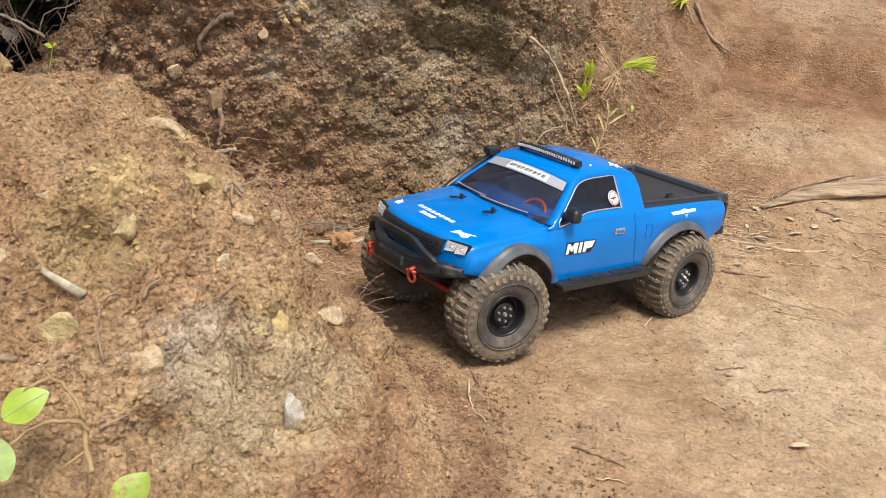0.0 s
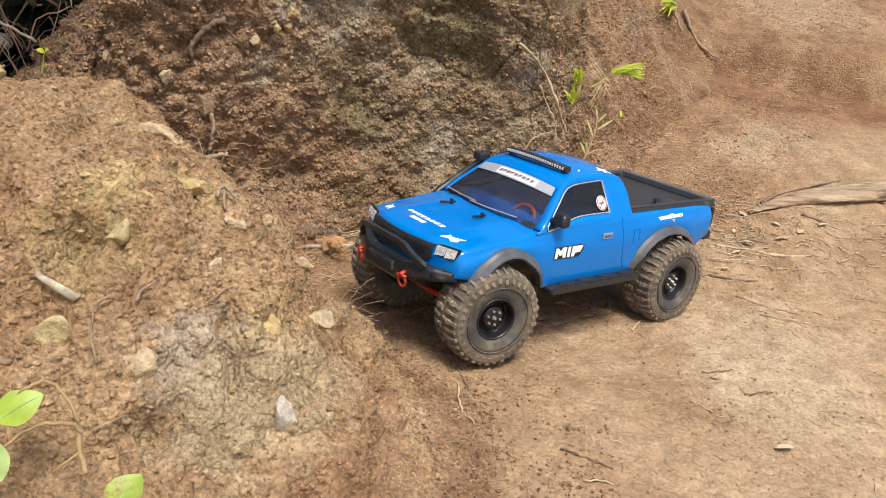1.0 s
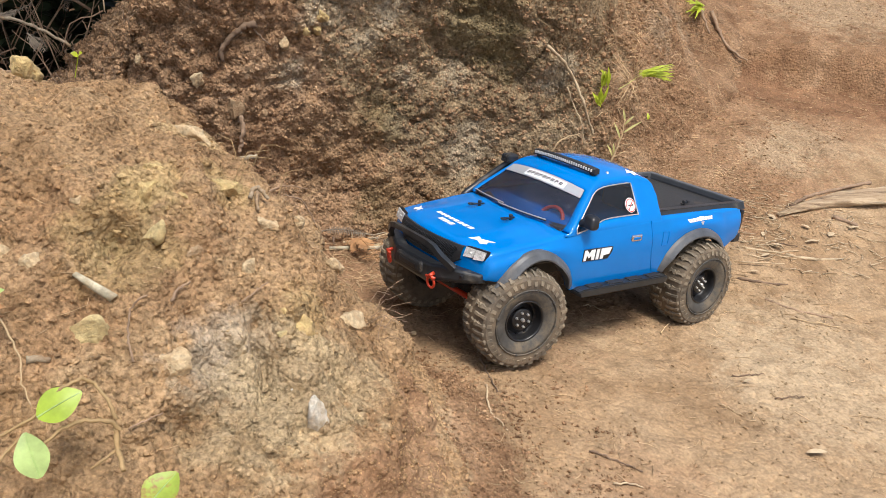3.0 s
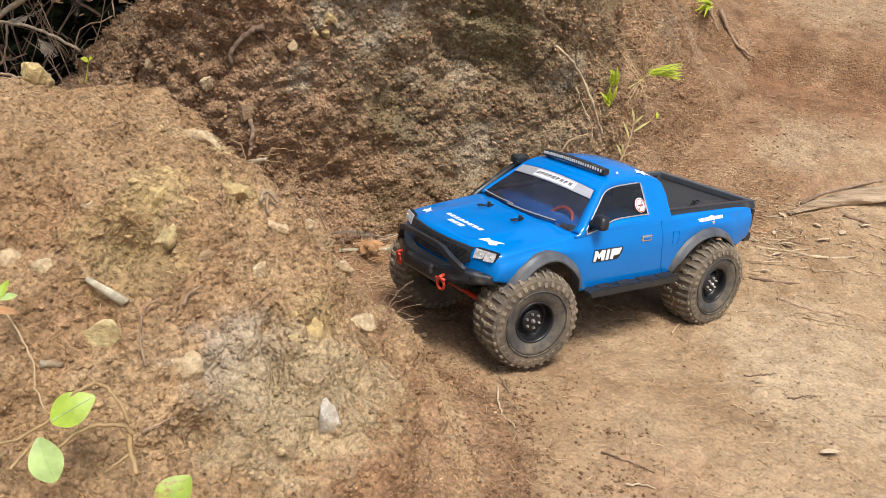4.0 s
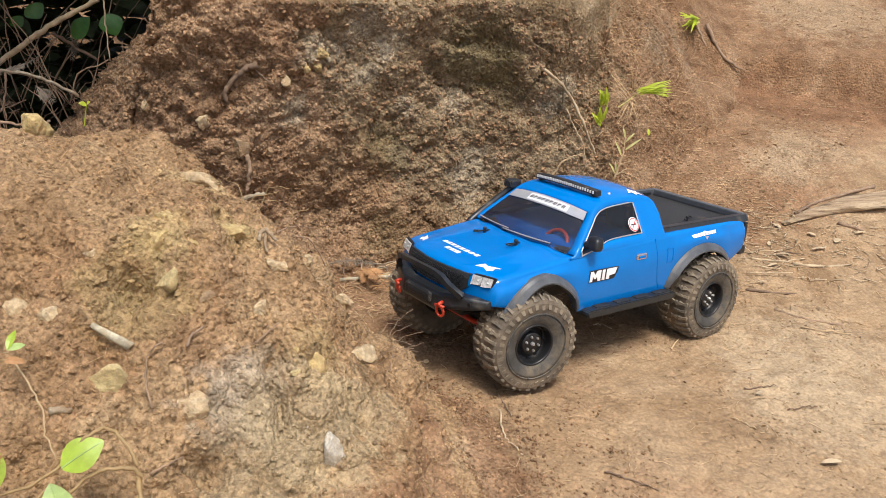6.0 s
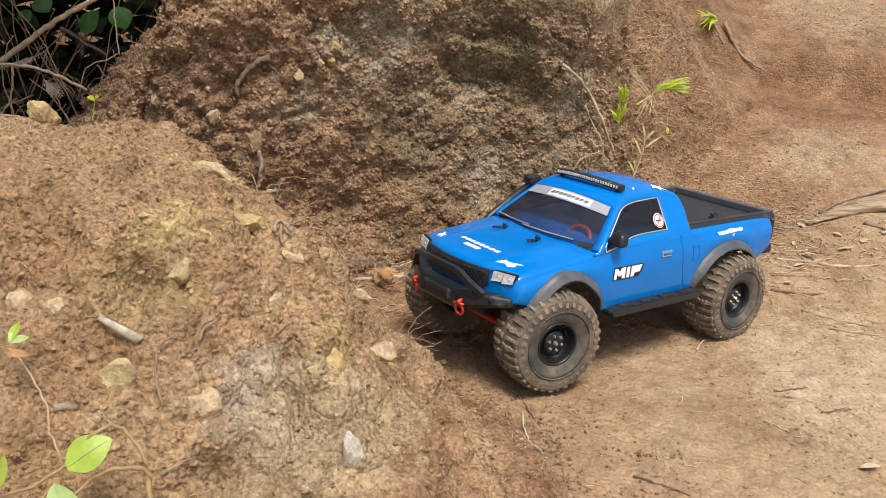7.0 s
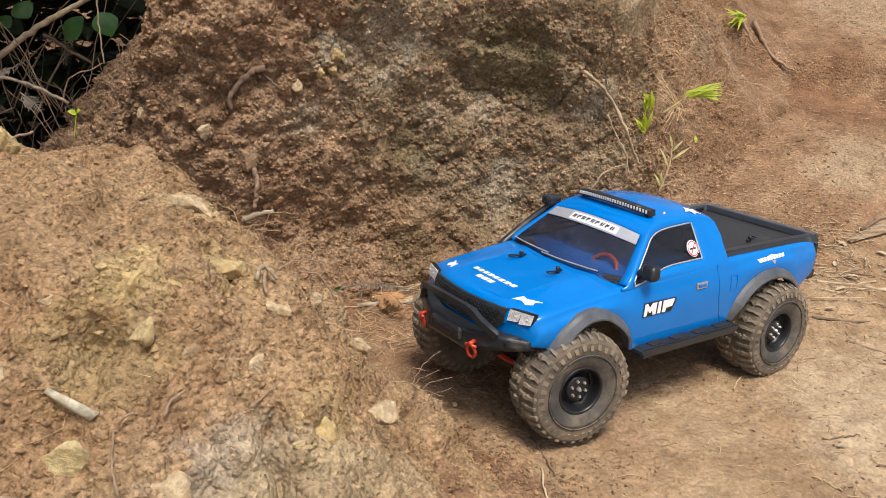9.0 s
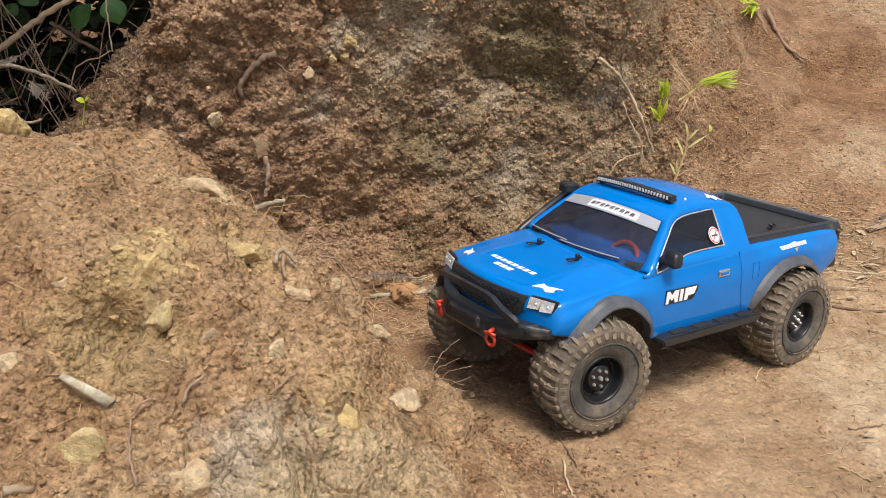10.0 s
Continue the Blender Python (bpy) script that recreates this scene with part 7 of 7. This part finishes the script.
b = bmesh.new()
for k in range(110):
    at_corner = rng.randrange(300, 420) * (len(B) // NU) + rng.randrange(50, 215)
    p0 = Vector(B[at_corner]) - Vector(nrm[at_corner]) * 0.003
    ln = rng.uniform(0.01, 0.04)
    way = (Vector(nrm[at_corner]) * 0.35 + Vector((rng.uniform(-0.5, 0.8), 0, rng.uniform(-0.6, 1.0)))).normalized()
    rod(b, wander([p0, p0 + way * ln * 0.5, p0 + way * ln], 0.001, k, 2), rng.uniform(0.0004, 0.0009), 4)
tagged(part("corner_roots", b, tan_root, None, "", True), "dry roots and stalks fringing the bank's corner", "roots", kind="stuff")


# ---- loose crumbs, grit and needles ----
def crumbs(name, places, sizes, material, label, category, seed, squash=0.75, simple=False):
    """Many small angular clods in one mesh."""
    rs = np.random.RandomState(seed)
    t = (1 + 5 ** 0.5) / 2
    ico = np.array([(-1, t, 0), (1, t, 0), (-1, -t, 0), (1, -t, 0), (0, -1, t), (0, 1, t), (0, -1, -t), (0, 1, -t), (t, 0, -1), (t, 0, 1), (-t, 0, -1), (-t, 0, 1)]) / math.sqrt(1 + t * t)
    tri = np.array([(0, 11, 5), (0, 5, 1), (0, 1, 7), (0, 7, 10), (0, 10, 11), (1, 5, 9), (5, 11, 4), (11, 10, 2), (10, 7, 6), (7, 1, 8), (3, 9, 4), (3, 4, 2), (3, 2, 6), (3, 6, 8), (3, 8, 9), (4, 9, 5), (2, 4, 11), (6, 2, 10), (8, 6, 7), (9, 8, 1)])
    if simple:
        ico = np.array([(1, 0, 0), (-1, 0, 0), (0, 1, 0), (0, -1, 0), (0, 0, 1), (0, 0, -1)], float)
        tri = np.array([(0, 2, 4), (2, 1, 4), (1, 3, 4), (3, 0, 4), (2, 0, 5), (1, 2, 5), (3, 1, 5), (0, 3, 5)])
    n, corners = len(places), len(ico)
    q = rs.normal(size=(n, 4))
    q /= np.linalg.norm(q, axis=1)[:, None]
    w, x, y, z = q.T
    rot = np.stack([np.stack([1 - 2 * (y * y + z * z), 2 * (x * y - z * w), 2 * (x * z + y * w)], 1), np.stack([2 * (x * y + z * w), 1 - 2 * (x * x + z * z), 2 * (y * z - x * w)], 1), np.stack([2 * (x * z - y * w), 2 * (y * z + x * w), 1 - 2 * (x * x + y * y)], 1)], 1)
    shape = ico[None] * rs.uniform(0.65, 1.25, (n, corners, 1)) * rs.uniform(0.6, 1.2, (n, 1, 3))
    vv = np.einsum("nij,nkj->nki", rot, shape) * np.asarray(sizes)[:, None, None] * 0.5
    vv[:, :, 2] *= squash
    vv += np.asarray(places)[:, None, :]
    ff = tri[None] + (np.arange(n) * corners)[:, None, None]
    ob = mesh_np(name, vv.reshape(-1, 3), ff.reshape(-1, 3), material, smooth=False)
    return tagged(ob, label, category, kind="stuff")


rs = np.random.RandomState(3)
fineP = P[near]
inside = (fineP[:, 0] > -0.85) & (fineP[:, 0] < -0.10) & (fineP[:, 1] > -0.75) & (fineP[:, 1] < 0.02)
on_mound = np.where(inside & (mr > -0.01))[0]
sel = rs.choice(on_mound, 9000)
size = 0.0018 + 0.008 * (rs.rand(len(sel)) ** 5)
crumbs("mound_crumbs", fineP[sel] + np.stack([rs.uniform(-0.001, 0.001, len(sel)), rs.uniform(-0.001, 0.001, len(sel)), size * -0.05], 1), size, mound_crumb_earth, "loose ochre crumbs of earth over the mound", "crumbs", 31)
foot = np.where((fineP[:, 0] > -0.45) & (fineP[:, 0] < 0.05) & (fineP[:, 1] > -0.6) & (fineP[:, 1] < 0.35) & (mr <= 0.0) & (mr > -0.45))[0]
thinning = np.exp(mr[foot] / 0.09) * (0.15 + sstep(-0.3, 0.4, grain(fineP[foot], 0.06, 61)))
sel = rs.choice(foot, 10000, p=thinning / thinning.sum())
size = 0.0012 + 0.005 * (rs.rand(len(sel)) ** 6)
crumbs("foot_crumbs", fineP[sel] + np.stack([np.zeros(len(sel)), np.zeros(len(sel)), size * 0.15], 1), size, slope_crumb_earth, "brown crumbs of earth strewn at the mound's foot", "crumbs", 32)
sel = rs.choice(on_mound, 26000)
size = 0.0014 + 0.0032 * (rs.rand(len(sel)) ** 2)
crumbs("mound_grit", fineP[sel], size, mound_crumb_earth, "fine ochre grit over the mound", "grit", 35, 0.9, True)
path_at = np.where((fineP[:, 0] > -0.2) & (fineP[:, 0] < 0.85) & (fineP[:, 1] > -0.7) & (fineP[:, 1] < 0.9) & (mr < -0.03))[0]
sel = rs.choice(path_at, 24000)
size = 0.0010 + 0.005 * (rs.rand(len(sel)) ** 8)
crumbs("path_grit", fineP[sel] + np.stack([np.zeros(len(sel)), np.zeros(len(sel)), size * 0.1], 1), size, path_crumb_earth, "fine tan grit on the path", "grit", 33, 0.75, True)
face_at = np.where((B[:, 2] < 0.46) & (B[:, 2] > 0.0) & (B[:, 0] > -0.95) & (B[:, 0] < 0.35) & (B[:, 1] < 1.0) & (crumb > 0.42))[0]
sel = rs.choice(face_at, 24000)
size = 0.0025 + 0.009 * (rs.rand(len(sel)) ** 3.5)
crumbs("bank_crumbs", B[sel], size, bank_crumb_earth, "dark crumbling clods in the face of the bank", "crumbs", 34, 0.9)


def needles(name, places, lengths, radius, material, label, category, seed, rise=0.15):
    """Many thin bent straws in one mesh."""
    rs = np.random.RandomState(seed)
    n = len(places)
    a = rs.uniform(0, 2 * math.pi, n)
    dirs = np.stack([np.cos(a), np.sin(a), rs.uniform(-0.3, 1, n) * rise], 1)
    side = np.stack([-np.sin(a), np.cos(a), np.zeros(n)], 1)
    bend = rs.uniform(-0.15, 0.15, n)[:, None] * lengths[:, None]
    rings = []
    for f in (-0.5, 0.0, 0.5):
        c = places + dirs * (lengths * f)[:, None] + side * bend * (1 - 4 * f * f)
        c[:, 2] += 0.0006 + 0.10 * rise * lengths * (1 - abs(f))
        for k in range(3):
            b_ = 2 * math.pi * k / 3
            rings.append(c + side * (math.cos(b_) * radius) + np.array([0, 0, math.sin(b_) * radius]))
    vv = np.stack(rings, 1)
    quads = []
    for r in (0, 3):
        for k in range(3):
            quads.append((r + k, r + (k + 1) % 3, r + 3 + (k + 1) % 3, r + 3 + k))
    ff = np.array(quads)[None] + (np.arange(n) * 9)[:, None, None]
    ob = mesh_np(name, vv.reshape(-1, 3), ff.reshape(-1, 4), material, smooth=True)
    return tagged(ob, label, category, kind="stuff")


sel = rs.choice(path_at, 640)
needles("path_needles", fineP[sel], rs.uniform(0.006, 0.026, 640), 0.0004, litter_straw, "dry straws and needles scattered on the path", "litter", 41)
brown_at = np.where((fineP[:, 0] > 0.05) & (fineP[:, 0] < 1.1) & (fineP[:, 1] > 0.3) & (fineP[:, 1] < 1.2) & ((fineP[:, 0] - 0.1 - 0.85 * (fineP[:, 1] - 0.37)) < 0.33))[0]
sel = rs.choice(brown_at, 7000)
size = 0.0018 + 0.008 * (rs.rand(7000) ** 4)
crumbs("slope_crumbs", fineP[sel], size, slope_crumb_earth, "brown clods and crumbs strewn on the slope", "crumbs", 36, 0.8, True)
sel = rs.choice(brown_at, 3400)
needles("slope_needles", fineP[sel], 0.005 + 0.022 * rs.rand(3400) ** 2, 0.00055, litter_straw, "dry needle litter on the slope behind the truck", "litter", 42, 0.14)
flank_at = np.where((B[:, 0] > 0.02) & (B[:, 2] < 0.6) & (B[:, 2] > 0.03) & (B[:, 1] < 1.5))[0]
sel = rs.choice(flank_at, 1300)
needles("bank_needles", B[sel] + nrm[sel] * 0.003, rs.uniform(0.008, 0.035, 1300), 0.00045, litter_straw, "dry grass and fine roots hanging on the bank's flank", "litter", 43, 0.9)
gully_at = np.where((fineP[:, 0] > -0.42) & (fineP[:, 0] < 0.0) & (fineP[:, 1] > 0.0) & (fineP[:, 1] < 0.34) & (mr < -0.03))[0]
sel = rs.choice(gully_at, 700)
needles("gully_litter", fineP[sel], rs.uniform(0.010, 0.040, 700), 0.0006, litter_straw, "dry litter on the gully floor", "litter", 44, 0.4)
tail_at = np.where((fineP[:, 0] > 0.22) & (fineP[:, 0] < 0.75) & (fineP[:, 1] > 0.0) & (fineP[:, 1] < 0.5))[0]
pile = tail_at[(np.hypot((fineP[tail_at, 0] - 0.47) / 1.6, fineP[tail_at, 1] - 0.26) < 0.12)]
sel = rs.choice(pile, 200)
needles("straw_pile", fineP[sel] + np.array([0, 0, 0.002]), 0.010 + 0.045 * rs.rand(200) ** 2, 0.0008, tan_wood, "loose pile of dry straw and twigs by the log", "litter", 48, 0.12)
sel = rs.choice(tail_at, 420)
needles("trail_litter", fineP[sel], 0.006 + 0.030 * rs.rand(420) ** 2, 0.0005, litter_straw, "dry straw strewn beside the log", "litter", 45, 0.10)
sel = rs.choice(on_mound, 160)
needles("mound_fibres", fineP[sel], rs.uniform(0.008, 0.030, 160), 0.0003, litter_straw, "fine dry root fibres on the mound", "litter", 46, 0.4)
face2 = np.where((B[:, 2] < 0.45) & (B[:, 2] > 0.02) & (B[:, 0] > -0.95) & (B[:, 0] < 0.05))[0]
sel = rs.choice(face2, 500)
needles("bank_fibres", B[sel] + nrm[sel] * 0.003, rs.uniform(0.008, 0.035, 500), 0.0004, dark_wood, "fine root fibres in the bank's face", "litter", 47, 1.2)
